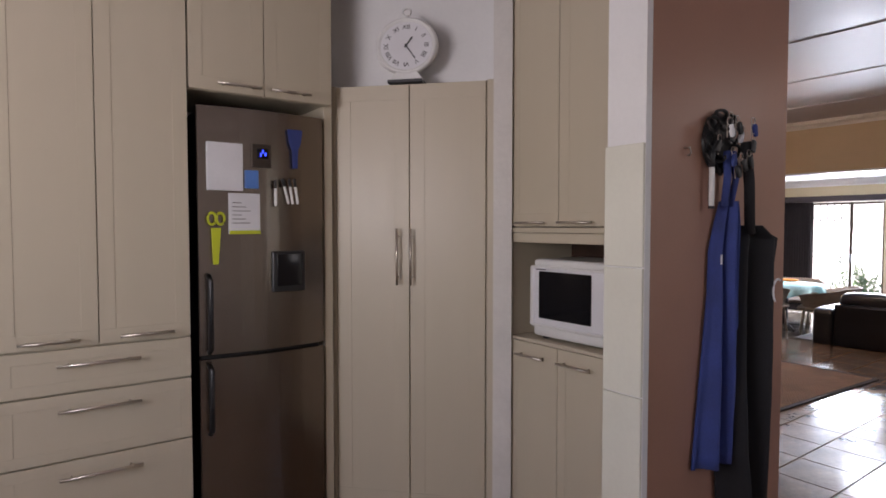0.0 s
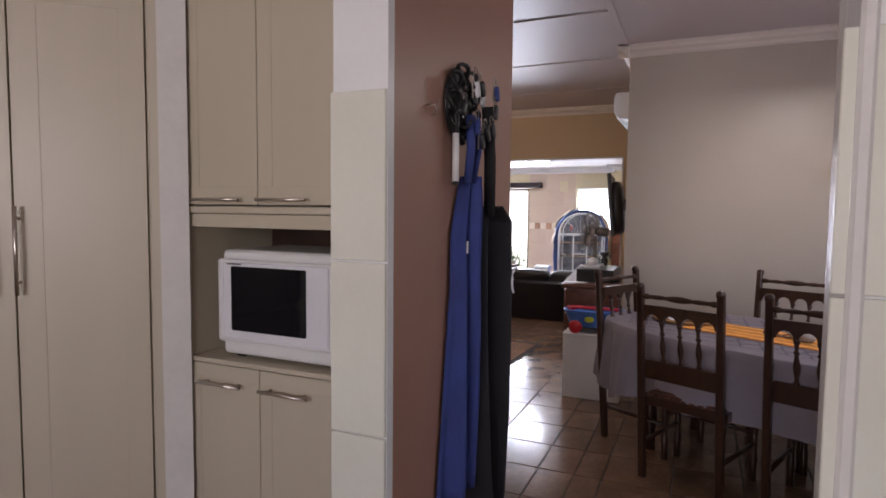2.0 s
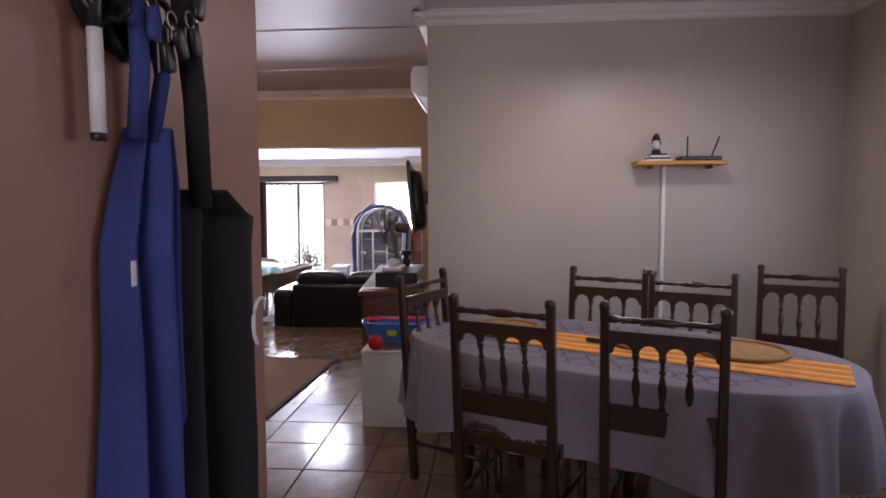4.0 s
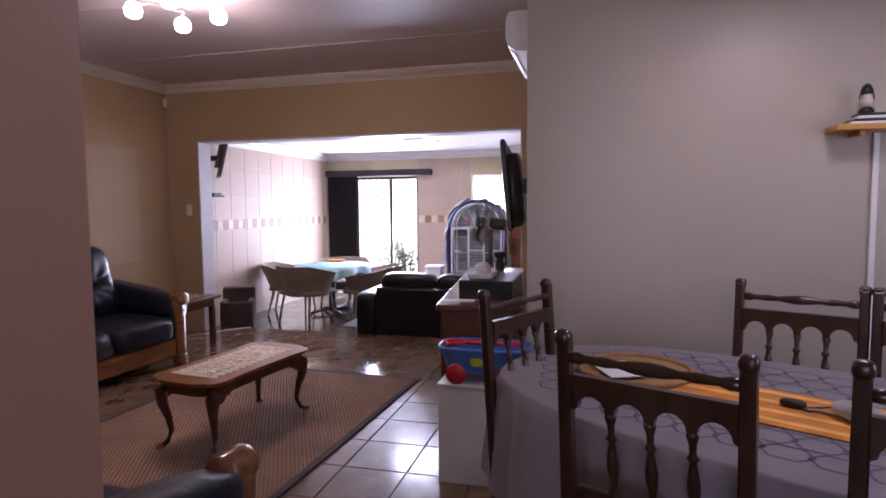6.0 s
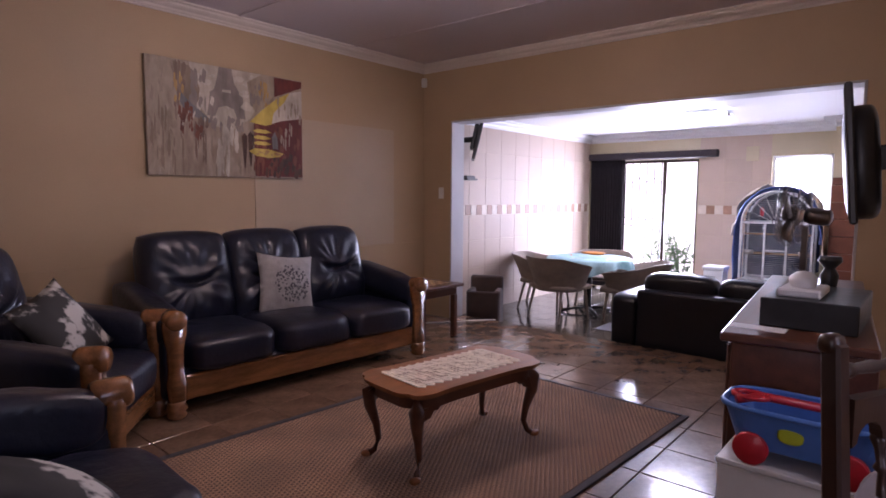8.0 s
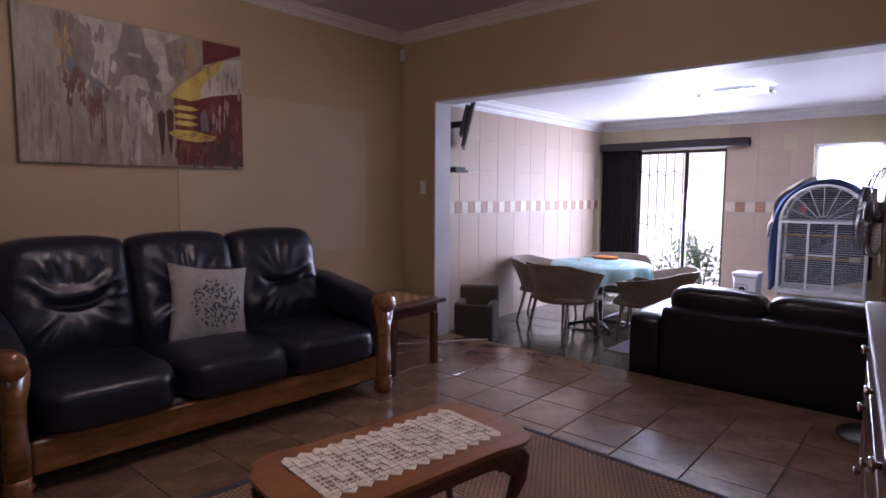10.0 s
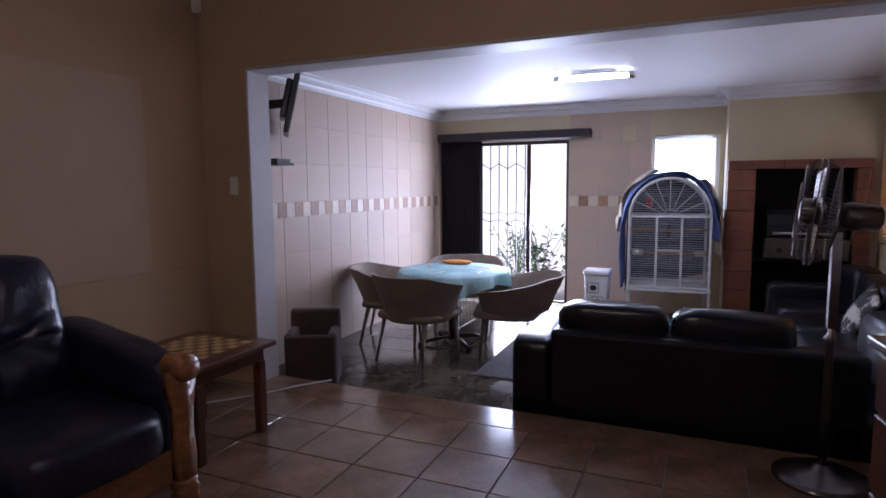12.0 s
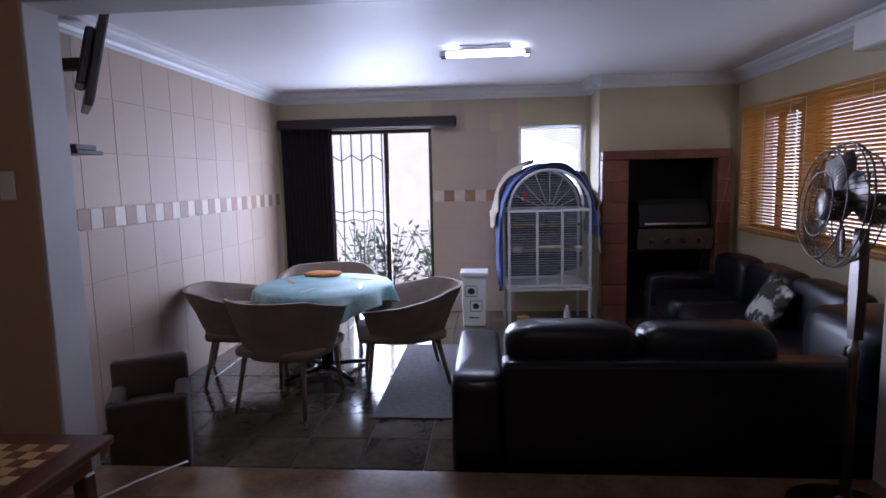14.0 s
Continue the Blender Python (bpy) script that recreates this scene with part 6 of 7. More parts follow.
# black leather corner sofa
cs = thing("corner_sofa", "black leather corner sofa backing onto the step", "sofa", Matrix.Translation((9.225, 0.07, LOW)))
part("back_frame", box(0.0, 2.45, 0.03, 0.16, 4.02, 0.635, 0.03, None, 3), "leather_black", cs)
part("arm", soft(0.46, 4.14, 0.29, 0.92, 0.25, 0.56, 0.22, 36, 14), "leather_black", cs, smooth=True)
part("base", box(0.14, 2.45, 0.03, 0.92, 4.02, 0.30, 0.03, None, 2), "leather_black", cs)
for y0, y1 in ((3.38, 4.0), (2.75, 3.37)):
    part("seat_cushion", soft(0.55, (y0 + y1) / 2, 0.36, 0.74, y1 - y0, 0.20, 0.35, 30, 12, None, 0.01, 2), "leather_black", cs, smooth=True)
    part("back_cushion", soft(0.20, (y0 + y1) / 2, 0.60, 0.24, y1 - y0 + 0.01, 0.36, 0.42, 34, 16, None, 0.014, int(y0 * 5)), "leather_black", cs, smooth=True)
part("base", box(0.0, 1.79, 0.03, 2.75, 2.62, 0.30, 0.03, None, 2), "leather_black", cs)
part("back_frame", box(0.0, 1.79, 0.03, 2.75, 1.94, 0.62, 0.03, None, 3), "leather_black", cs)
for x0, x1 in ((0.75, 1.42), (1.43, 2.1), (2.11, 2.72)):
    part("seat_cushion", soft((x0 + x1) / 2, 2.25, 0.36, x1 - x0, 0.74, 0.20, 0.35, 30, 12, None, 0.01, 5), "leather_black", cs, smooth=True)
    part("back_cushion", soft((x0 + x1) / 2, 1.99, 0.60, x1 - x0, 0.24, 0.38, 0.42, 34, 16, None, 0.014, int(x0 * 7)), "leather_black", cs, smooth=True)
part("corner_cushion", soft(0.36, 2.1, 0.58, 0.7, 0.6, 0.40, 0.42, 34, 16, None, 0.014, 3), "leather_black", cs, smooth=True)
part("arm", soft(2.84, 2.2, 0.29, 0.20, 0.86, 0.56, 0.22, 30, 14), "leather_black", cs, smooth=True)
for x, y in ((0.06, 3.95), (0.85, 4.1), (0.06, 2.55), (2.7, 1.9), (2.7, 2.55)):
    part("foot", box(x - 0.03, y - 0.03, 0, x + 0.03, y + 0.03, 0.04), "black_plastic", cs)
cushion("black and white print cushion on the corner sofa", "cushion_print", Matrix.Translation((10.70, 2.26, 0.41)) @ pose(0, 0, 0, -25, 12, 170), 0.46)

# television on the tiled wall
TV2 = Matrix.Translation((9.72, 6.26, 1.985)) @ pose(0, 0, 0, 0, 0, -142) @ pose(0, 0, 0, -13, 0, 0)
tv2 = thing("wall_television", "small black television on a wall bracket", "television", TV2)
part("panel", box(-0.2, -0.02, -0.25, 0.24, 0.02, 0.25, 0.006), "black_plastic", tv2)
part("screen", box(-0.185, 0.0205, -0.225, 0.225, 0.023, 0.235), "screen", tv2)
part("back", box(-0.12, -0.07, -0.14, 0.16, -0.0205, 0.16, 0.012), "black_plastic", tv2)
part("wall_arm", moved(box(-0.03, -0.03, -0.03, 0.03, 0.22, 0.03, 0.004), TV2.inverted() @ Matrix.Translation((9.62, 6.26, 1.97))), "black_metal", tv2)
part("cable", moved(tube([(9.6, 6.42, 1.9), (9.58, 6.44, 1.75), (9.6, 6.44, 1.56)], 0.004, 6), TV2.inverted()), "black_plastic", tv2)
ds = thing("decoder_shelf", "small dark bracket shelf on the tiled wall", "shelf", Matrix.Translation((9.6, 6.452, 1.5)))
part("board", box(-0.14, -0.24, 0, 0.06, 0.0, 0.02, 0.002), "black_metal", ds)
part("decoder", box(-0.12, -0.22, 0.0205, 0.04, -0.03, 0.05, 0.004), "black_plastic", ds)

# waste bin with pictograms
bn = thing("waste_bin", "white plastic bin with printed black pictures", "bin", low(12.44, 4.30))
b = box(-0.12, -0.125, 0.0, 0.12, 0.125, 0.50, 0.012, None, 2)
for v in b.verts:
    k = 0.88 + 0.12 * v.co.z / 0.5
    v.co.x *= k
    v.co.y *= k
part("body", b, "white_plastic", bn)
part("lid", box(-0.135, -0.14, 0.502, 0.135, 0.14, 0.55, 0.012, None, 2), "white_plastic", bn)
for z, y in ((0.36, 0.03), (0.21, -0.02)):
    x = -0.122 * (0.88 + 0.12 * z / 0.5) - 0.0005
    fr_ = bmesh.new()
    for a in ((y - 0.06, z + 0.05, y + 0.06, z + 0.055), (y - 0.06, z - 0.055, y + 0.06, z - 0.05), (y - 0.06, z - 0.055, y - 0.055, z + 0.055), (y + 0.055, z - 0.055, y + 0.06, z + 0.055)):
        box(x - 0.004, a[0], a[1], x - 0.0005, a[2], a[3], 0, fr_)
    part("picture_frame", fr_, "ink", bn)
    part("picture", soft(x - 0.002, y, z, 0.006, 0.07, 0.06, 0.8, 14, 8, None, 0.012, int(z * 100)), "ink", bn, "black animal-like pictogram")
part("text_bar", box(-0.1128, -0.05, 0.085, -0.1105, 0.05, 0.097), "ink", bn)

# bird cage under towels
CG = Matrix.Translation((12.20, 3.57, LOW)) @ pose(0, 0, 0, 0, 0, 4)
cg = thing("bird_cage", "large white wire cage with arched top on legs", "bird cage", CG)
HW, Z0, Z1, RA = 0.385, 0.43, 1.15, 0.385
for sx in (0.02, 0.53):
    for s in (-1, 1):
        part("post", box(sx - 0.012, s * HW - 0.012, 0.0, sx + 0.012, s * HW + 0.012, Z1, 0.002), "white_metal", cg)
    part("arch", tube([(sx, RA * math.cos(a), Z1 + RA * math.sin(a)) for a in [math.pi * i / 24 for i in range(25)]], 0.014, 8), "white_metal", cg, smooth=True)
    for z in (Z0, Z1):
        part("cross_bar", box(sx - 0.011, -HW, z - 0.012, sx + 0.011, HW, z + 0.012, 0.002), "white_metal", cg)
part("tray", box(0.0, -HW - 0.02, Z0 - 0.05, 0.56, HW + 0.02, Z0 - 0.02, 0.004), "white_metal", cg)
for s in (-1, 1):
    part("side_bar", box(0.03, s * HW - 0.01, Z1 - 0.012, 0.52, s * HW + 0.01, Z1 + 0.012), "white_metal", cg)
door = part("door_frame", box(0.0, -0.13, Z0 + 0.01, 0.016, -0.108, Z1 - 0.01), "white_metal", cg)
part("door_frame", box(0.0, 0.108, Z0 + 0.01, 0.016, 0.13, Z1 - 0.01), "white_metal", cg)
part("door_bar", box(0.0, -0.13, 0.80, 0.016, 0.13, 0.82), "white_metal", cg)
bm = bmesh.new()
z = Z0 + 0.03
while z < Z1 + RA - 0.02:
    half = HW if z <= Z1 else math.sqrt(max(0.0, RA * RA - (z - Z1) ** 2))
    tube(((0.02, -half, z), (0.02, half, z)), 0.0017, 4, bm)
    tube(((0.53, -half, z), (0.53, half, z)), 0.0017, 4, bm)
    if z <= Z1:
        for s in (-1, 1):
            tube(((0.02, s * HW, z), (0.53, s * HW, z)), 0.0017, 4, bm)
    z += 0.0235
tagged(part("wires", bm, "white_metal", cg), "thin white cage wires", kind="stuff")
for k in range(7):
    a = radians(25 + 21.7 * k)
    part("sunburst_bar", tube(((0.016, 0.07 * math.cos(a), Z1 + 0.07 * math.sin(a)), (0.016, RA * math.cos(a), Z1 + RA * math.sin(a))), 0.004, 6), "white_metal", cg, smooth=True)
part("sunburst_ring", tube([(0.016, 0.07 * math.cos(a), Z1 + 0.07 * math.sin(a)) for a in [math.pi * i / 12 for i in range(13)]], 0.004, 6), "white_metal", cg, smooth=True)
for y0, y1, z in ((-0.3, 0.3, 1.0), (-0.3, 0.3, 0.75)):
    part("perch", tube(((0.28, -HW, z), (0.28, HW, z)), 0.012, 8), "cork", cg, smooth=True)
part("toy", soft(0.3, 0.0, 0.98, 0.06, 0.06, 0.16, 0.8, 12, 8), "black_plastic", cg, smooth=True)
part("toy", soft(0.3, 0.2, 1.28, 0.05, 0.05, 0.12, 0.8, 12, 8), "red", cg, smooth=True)
part("feed_bowl", lathe(((0.05, 0), (0.06, 0.05), (0.055, 0.05), (0.045, 0.01)), 16, None, Matrix.Translation((0.1, 0.3, 0.75))), "nickel", cg, smooth=True)
part("feed_bowl", lathe(((0.05, 0), (0.06, 0.05), (0.055, 0.05), (0.045, 0.01)), 16, None, Matrix.Translation((0.1, -0.3, 0.75))), "nickel", cg, smooth=True)


def drape(y_from, y_to, x0, x1, r, drop0, drop1, seed):
    """A towel laid over the arch between two angles, hanging down at its ends."""
    b = bmesh.new()
    path = []
    n = 26
    if drop0:
        for i in range(8):
            path.append((r * 1.04 * math.copysign(1, math.cos(y_from)), Z1 - drop0 * (1 - i / 8) if math.sin(y_from) < 0.3 else Z1))
    for i in range(n + 1):
        a = y_from + (y_to - y_from) * i / n
        path.append((r * math.cos(a), Z1 + r * math.sin(a)))
    if drop1:
        for i in range(1, 9):
            path.append((r * 1.04 * math.copysign(1, math.cos(y_to)), Z1 - drop1 * i / 8))
    gs = []
    for off in (0.0, 0.008):
        g = []
        for k, (y, z) in enumerate(path):
            row = []
            for j in range(13):
                u = j / 12
                w = 0.018 * math.sin(9 * u + seed + 0.35 * k) + 0.012 * noise.noise((k * 0.3, u * 4, seed))
                sgn = 1 + (off + w) / r
                row.append(b.verts.new((x0 + (x1 - x0) * u + 0.012 * math.sin(k * 0.5 + seed), y * sgn, z if z < Z1 else Z1 + (z - Z1) * sgn)))
            g.append(row)
        gs.append(g)
    for g in gs:
        for p, q in zip(g, g[1:]):
            for j in range(12):
                b.faces.new((p[j], p[j + 1], q[j + 1], q[j]))
    lo_, hi_ = gs
    m_ = len(path) - 1
    for j in range(12):
        for e in (0, m_):
            b.faces.new((lo_[e][j], lo_[e][j + 1], hi_[e][j + 1], hi_[e][j]))
    for k in range(m_):
        for e in (0, 12):
            b.faces.new((lo_[k][e], lo_[k + 1][e], hi_[k + 1][e], hi_[k][e]))
    bmesh.ops.recalc_face_normals(b, faces=b.faces[:])
    return b


single("blue_towel", drape(math.pi, 0.0, 0.03, 0.50, RA + 0.05, 0.25, 0.75, 1.0), "towel_blue", "blue towel draped over the cage", "towel", CG, "towels on the cage", True)
single("beige_towel", drape(math.pi * 0.42, -0.02, 0.16, 0.55, RA + 0.10, 0, 0.18, 2.0), "towel_beige", "beige towel draped over the blue towel", "towel", CG, "towels on the cage", True)
single("pale_towel", drape(math.pi, math.pi * 0.72, 0.08, 0.54, RA + 0.09, 0.42, 0, 3.0), "towel_beige", "pale towel hanging down the cage side", "towel", CG, "towels on the cage", True)
# blue towel darkened in colour to hold the shade inside the cage
b = extrude_outline([(-HW - 0.05, Z0 + 0.1)] + [((RA + 0.04) * math.cos(math.pi - math.pi * i / 16), Z1 + (RA + 0.04) * math.sin(math.pi * i / 16)) for i in range(17)] + [(HW + 0.05, Z0 - 0.15)], 0.012, "x", None, Matrix.Translation((0.552, 0, 0)))
single("back_towel", b, "towel_shaded", "blue towel hanging behind the cage, shade put into its colour", "towel", CG, "towels on the cage")
bt = thing("bottle", "clear bottle with red label standing below the cage", "bottle", low(12.25, 3.40))
part("body", lathe(((0.035, 0), (0.037, 0.02), (0.037, 0.13), (0.03, 0.17), (0.013, 0.21), (0.013, 0.23)), 16), "clear_bottle", bt, smooth=True)
part("label_band", lathe(((0.038, 0.06), (0.038, 0.11)), 16), "red", bt, smooth=True)
bw = thing("tub", "yellow plastic tub standing below the cage", "tub", low(12.3, 3.82))
part("body", lathe(((0.05, 0), (0.06, 0.1), (0.063, 0.1), (0.063, 0.105)), 20), "orange_pale", bw, smooth=True)
bw = thing("bowl", "pale green bowl standing below the cage", "bowl", low(12.25, 3.50))
part("body", lathe(((0.06, 0), (0.12, 0.05), (0.125, 0.06), (0.11, 0.055), (0.05, 0.01)), 24), "turquoise", bw, smooth=True)

# built-in grill with terracotta surround
br = thing("braai_surround", "terracotta tiled surround of the built-in grill", "fireplace", Matrix.Translation((12.41, 0, 0)))
NZ = 8
for i in range(NZ):
    z0 = LOW + i * (1.475 - LOW) / NZ
    z1 = z0 + (1.475 - LOW) / NZ - 0.004
    part("tile", box(0, 2.80, z0, 0.139, 3.05, z1, 0.003), "braai_tile", br)
    part("tile", box(0, 1.842, z0, 0.139, 1.97, z1, 0.003), "braai_tile", br)
for i in range(5):
    part("tile", box(0, 1.842 + i * 0.2416, 1.478, 0.139, 1.842 + i * 0.2416 + 0.2386, 1.562, 0.003), "braai_tile", br)
part("lining", box(0.60, 1.91, LOW, 0.635, 2.825, 1.5, 0.002), "soot", br)
for y in (1.905, 2.80):
    part("lining", box(0.14, y, LOW, 0.60, y + 0.025, 1.5, 0.002), "soot", br)
part("lining", box(0.14, 1.93, 1.50, 0.6, 2.80, 1.52, 0.002), "soot", br)
part("shelf", box(0.1, 1.93, 0.56, 0.6, 2.80, 0.60, 0.003), "soot", br)
gr = thing("gas_grill", "steel gas grill with hood and four knobs", "grill", Matrix.Translation((12.40, 0, 0.601)))
part("control_panel", box(0.02, 1.99, 0.0, 0.10, 2.70, 0.20, 0.008), "fan_metal", gr)
part("tray", box(0.10, 2.0, 0.0, 0.5, 2.69, 0.18, 0.006), "black_metal", gr)
pts = [(0.10, 0.19), (0.06, 0.22), (0.07, 0.33), (0.14, 0.43), (0.26, 0.48), (0.40, 0.46), (0.46, 0.36), (0.46, 0.19)]
hood = bmesh.new()
f0 = [hood.verts.new((x, 2.015, z)) for x, z in pts]
f1 = [hood.verts.new((x, 2.675, z)) for x, z in pts]
hood.faces.new(f0)
hood.faces.new(f1[::-1])
for i in range(len(pts)):
    j = (i + 1) % len(pts)
    hood.faces.new((f0[i], f0[j], f1[j], f1[i]))
bmesh.ops.recalc_face_normals(hood, faces=hood.faces[:])
part("hood", hood, "soot", gr)
part("hood_handle", tube(((0.035, 2.06, 0.25), (0.035, 2.63, 0.25)), 0.012, 10), "nickel", gr, smooth=True)
for k in range(4):
    part("knob", lathe(((0.03, 0), (0.03, 0.012), (0.022, 0.03), (0.018, 0.032)), 16, None, Matrix.Translation((0.02, 2.12 + 0.15 * k, 0.09)) @ pose(0, 0, 0, 0, -90, 0)), "black_plastic", gr, smooth=True)
single("gas_hose", tube([(12.40, 1.87, 1.45), (12.38, 1.90, 1.2), (12.37, 2.0, 0.8), (12.39, 2.12, 0.45)], 0.0028, 6), "cork", "thin tan hose hanging beside the grill", "hose", smooth=True)
single("ash_tin", box(12.47, 2.42, LOW + 0.25, 12.62, 2.58, LOW + 0.30, 0.01), "nickel", "small tin tray in the lower grill niche", "tray")

# sliding door, burglar gate, curtain, window, blinds
sd = tagged(thing("door_sliding", "bronze aluminium sliding door standing open", "door", Matrix.Translation((13.10, 0, 0))), kind="structure")
for y0, y1 in ((4.765, 4.80), (6.36, 6.395)):
    part("frame", box(0, y0, LOW + 0.005, 0.07, y1, 1.88, 0.003), "bronze_alu", sd)
part("frame", box(0, 4.80, 1.84, 0.07, 6.36, 1.88, 0.003), "bronze_alu", sd)
part("track", box(0, 4.80, LOW + 0.001, 0.07, 6.36, LOW + 0.025, 0.003), "bronze_alu", sd)
leaf = part("sliding_leaf", box(0.02, 5.25, LOW + 0.03, 0.05, 5.30, 1.84, 0.003), "bronze_alu", sd)
part("lock", box(0.0, 5.255, 0.78, 0.02, 5.295, 0.95, 0.004), "black_plastic", leaf)
gt = thing("burglar_gate", "black folding trellis gate across the door", "gate", Matrix.Translation((13.16, 0, LOW)))
ys = [5.33 + 0.115 * i for i in range(9)]
for y in ys:
    part("upright", box(-0.006, y - 0.006, 0.03, 0.006, y + 0.006, 1.98), "black_metal", gt)
for z in (0.55, 1.02, 1.12, 1.72):
    for i in range(len(ys) - 1):
        d = 0.07 if z in (0.55, 1.72) else 0.035
        up = -1 if (i % 2) else 1
        part("lattice_bar", tube(((-0.01, ys[i], z - up * d / 2), (-0.01, ys[i + 1], z + up * d / 2)), 0.006, 6), "black_metal", gt)
vl = thing("curtain_pelmet", "dark brown curtain pelmet above the door", "pelmet", Matrix.Translation((12.93, 0, 1.892)))
part("box", box(0.0, 4.485, 0, 0.115, 6.44, 0.105, 0.02, None, 3), "curtain", vl)
b = bmesh.new()
rows = []
for z in [-0.11 + 2.0 * i / 10 for i in range(11)]:
    rows.append([b.verts.new((12.985 + 0.022 * math.sin(j * 1.15 + 0.6 * math.sin(z * 2)), 5.84 + 0.58 * j / 72, z)) for j in range(73)])
for p, q in zip(rows, rows[1:]):
    for j in range(72):
        b.faces.new((p[j], p[j + 1], q[j + 1], q[j]))
bmesh.ops.solidify(b, geom=b.faces[:], thickness=0.004)
single("curtain", b, "curtain", "dark brown curtain drawn to one side", "curtain", smooth=True)

wd = tagged(thing("window_1", "white framed window with a raised blind", "window", Matrix.Translation((13.12, 0, 0))), kind="structure")
for y0, y1, z0, z1 in ((3.11, 3.15, 1.0, 1.885), (3.78, 3.82, 1.0, 1.885), (3.15, 3.78, 1.0, 1.04), (3.15, 3.78, 1.845, 1.885)):
    part("window_frame", box(0, y0, z0, 0.05, y1, z1, 0.004), "white_plastic", wd)
pane = part("pane", box(0.02, 3.15, 1.04, 0.026, 3.78, 1.845), "glass", wd)
pane.visible_shadow = False


def venetian(name, label, x0, x1, z0, z1, y, material, tilt, along="x", step=0.026):
    """A slatted blind; each slat hangs on two cords."""
    bl = thing(name, label, "blind", None, "venetian blinds")
    part("head_rail", box(x0, y - 0.02, z1, x1, y + 0.02, z1 + 0.03, 0.003) if along == "x" else box(y - 0.02, x0, z1, y + 0.02, x1, z1 + 0.03, 0.003), material, bl)
    w = 0.0125 if along == "y" else 0.0145
    me = None
    z = z1 - 0.015
    c, s = math.cos(tilt), math.sin(tilt)
    while z > z0:
        if me is None:
            b = bmesh.new()
            prof = [(-w * c, -w * s), (0, 0.0022), (w * c, w * s), (0, 0.0014)]
            ends = []
            for x in (x0 + 0.004, x1 - 0.004):
                ends.append([b.verts.new((x, u, v) if along == "x" else (u, x, v)) for u, v in prof])
            for i in range(4):
                j = (i + 1) % 4
                b.faces.new((ends[0][i], ends[0][j], ends[1][j], ends[1][i]))
            b.faces.new(ends[0])
            b.faces.new(ends[1][::-1])
            bmesh.ops.recalc_face_normals(b, faces=b.faces[:])
            me = link_mesh("slat", b, material)
        ob = new("slat", me)
        ob.parent = bl
        ob.location = (0, y, z) if along == "x" else (y, 0, z)
        z -= step
    for f in (0.08, 0.5, 0.92):
        x = x0 + (x1 - x0) * f
        part("cord", tube(((x, y + 0.013, z0), (x, y + 0.013, z1)) if along == "x" else ((y - 0.013, x, z0), (y - 0.013, x, z1)), 0.0015, 4), "white_plastic", bl)
    return bl


venetian("venetian_blind", "yellow-brown slatted blind lowered over the window", 9.56, 11.379, 0.79, 1.885, 1.785, "blind", radians(48), "x", 0.0275)
venetian("venetian_blind", "yellow-brown slatted blind lowered over the narrower window", 11.381, 12.40, 0.79, 1.885, 1.785, "blind", radians(48), "x", 0.0275)
venetian("window_blind", "white slatted blind in the small window", 3.15, 3.785, 1.02, 1.85, 13.09, "blind_white", radians(8), "y")
for x0, x1, n in ((9.55, 11.33, "window_2"), (11.39, 12.40, "window_3")):
    wd = tagged(thing(n, "window with bronze frame behind the blind", "window", Matrix.Translation((0, 1.62, 0))), kind="structure")
    for a in ((x0, 0.82, x0 + 0.04, 1.87), (x1 - 0.04, 0.82, x1, 1.87), (x0 + 0.04, 0.82, x1 - 0.04, 0.86), (x0 + 0.04, 1.83, x1 - 0.04, 1.87), ((x0 + x1) / 2 - 0.02, 0.86, (x0 + x1) / 2 + 0.02, 1.83)):
        part("window_frame", box(a[0], 0, a[1], a[2], 0.05, a[3], 0.003), "bronze_alu", wd)
    pane = part("pane", box(x0 + 0.04, 0.02, 0.86, x1 - 0.04, 0.026, 1.83), "glass", wd)
    pane.visible_shadow = False

fl = thing("fluorescent_lamp", "lit double fluorescent ceiling lamp with chrome ends", "ceiling lamp", Matrix.Translation((11.03, 4.16, CEIL_LOW)))
part("tray", box(-0.05, -0.19, -0.035, 0.05, 0.19, -0.001, 0.004), "chrome", fl)
for x in (-0.028, 0.028):
    part("tube", tube(((x, -0.29, -0.055), (x, 0.29, -0.055)), 0.014, 12), "tube", fl, "lit white tube", smooth=True)
for s in (-1, 1):
    part("end_cap", box(-0.05, s * 0.305 - 0.022, -0.075, 0.05, s * 0.305 + 0.022, -0.03, 0.006), "chrome", fl)
lamp("lamp_fluorescent", "AREA", look((11.03, 4.16, CEIL_LOW - 0.085), (11.03, 4.1601, 0)), 16, (0.86, 0.94, 1.0), size=0.12, size_y=0.58)
jb = single("junction_box", box(13.035, 3.98, 1.82, 13.049, 4.14, 2.02, 0.003), "wall_cream", "painted cover plate high on the wall", "cover plate")
vt = single("wall_unit", box(9.9, 1.752, 2.05, 10.5, 1.92, 2.23, 0.01), "white_plastic", "white wall unit high above the blinds", "air conditioner")

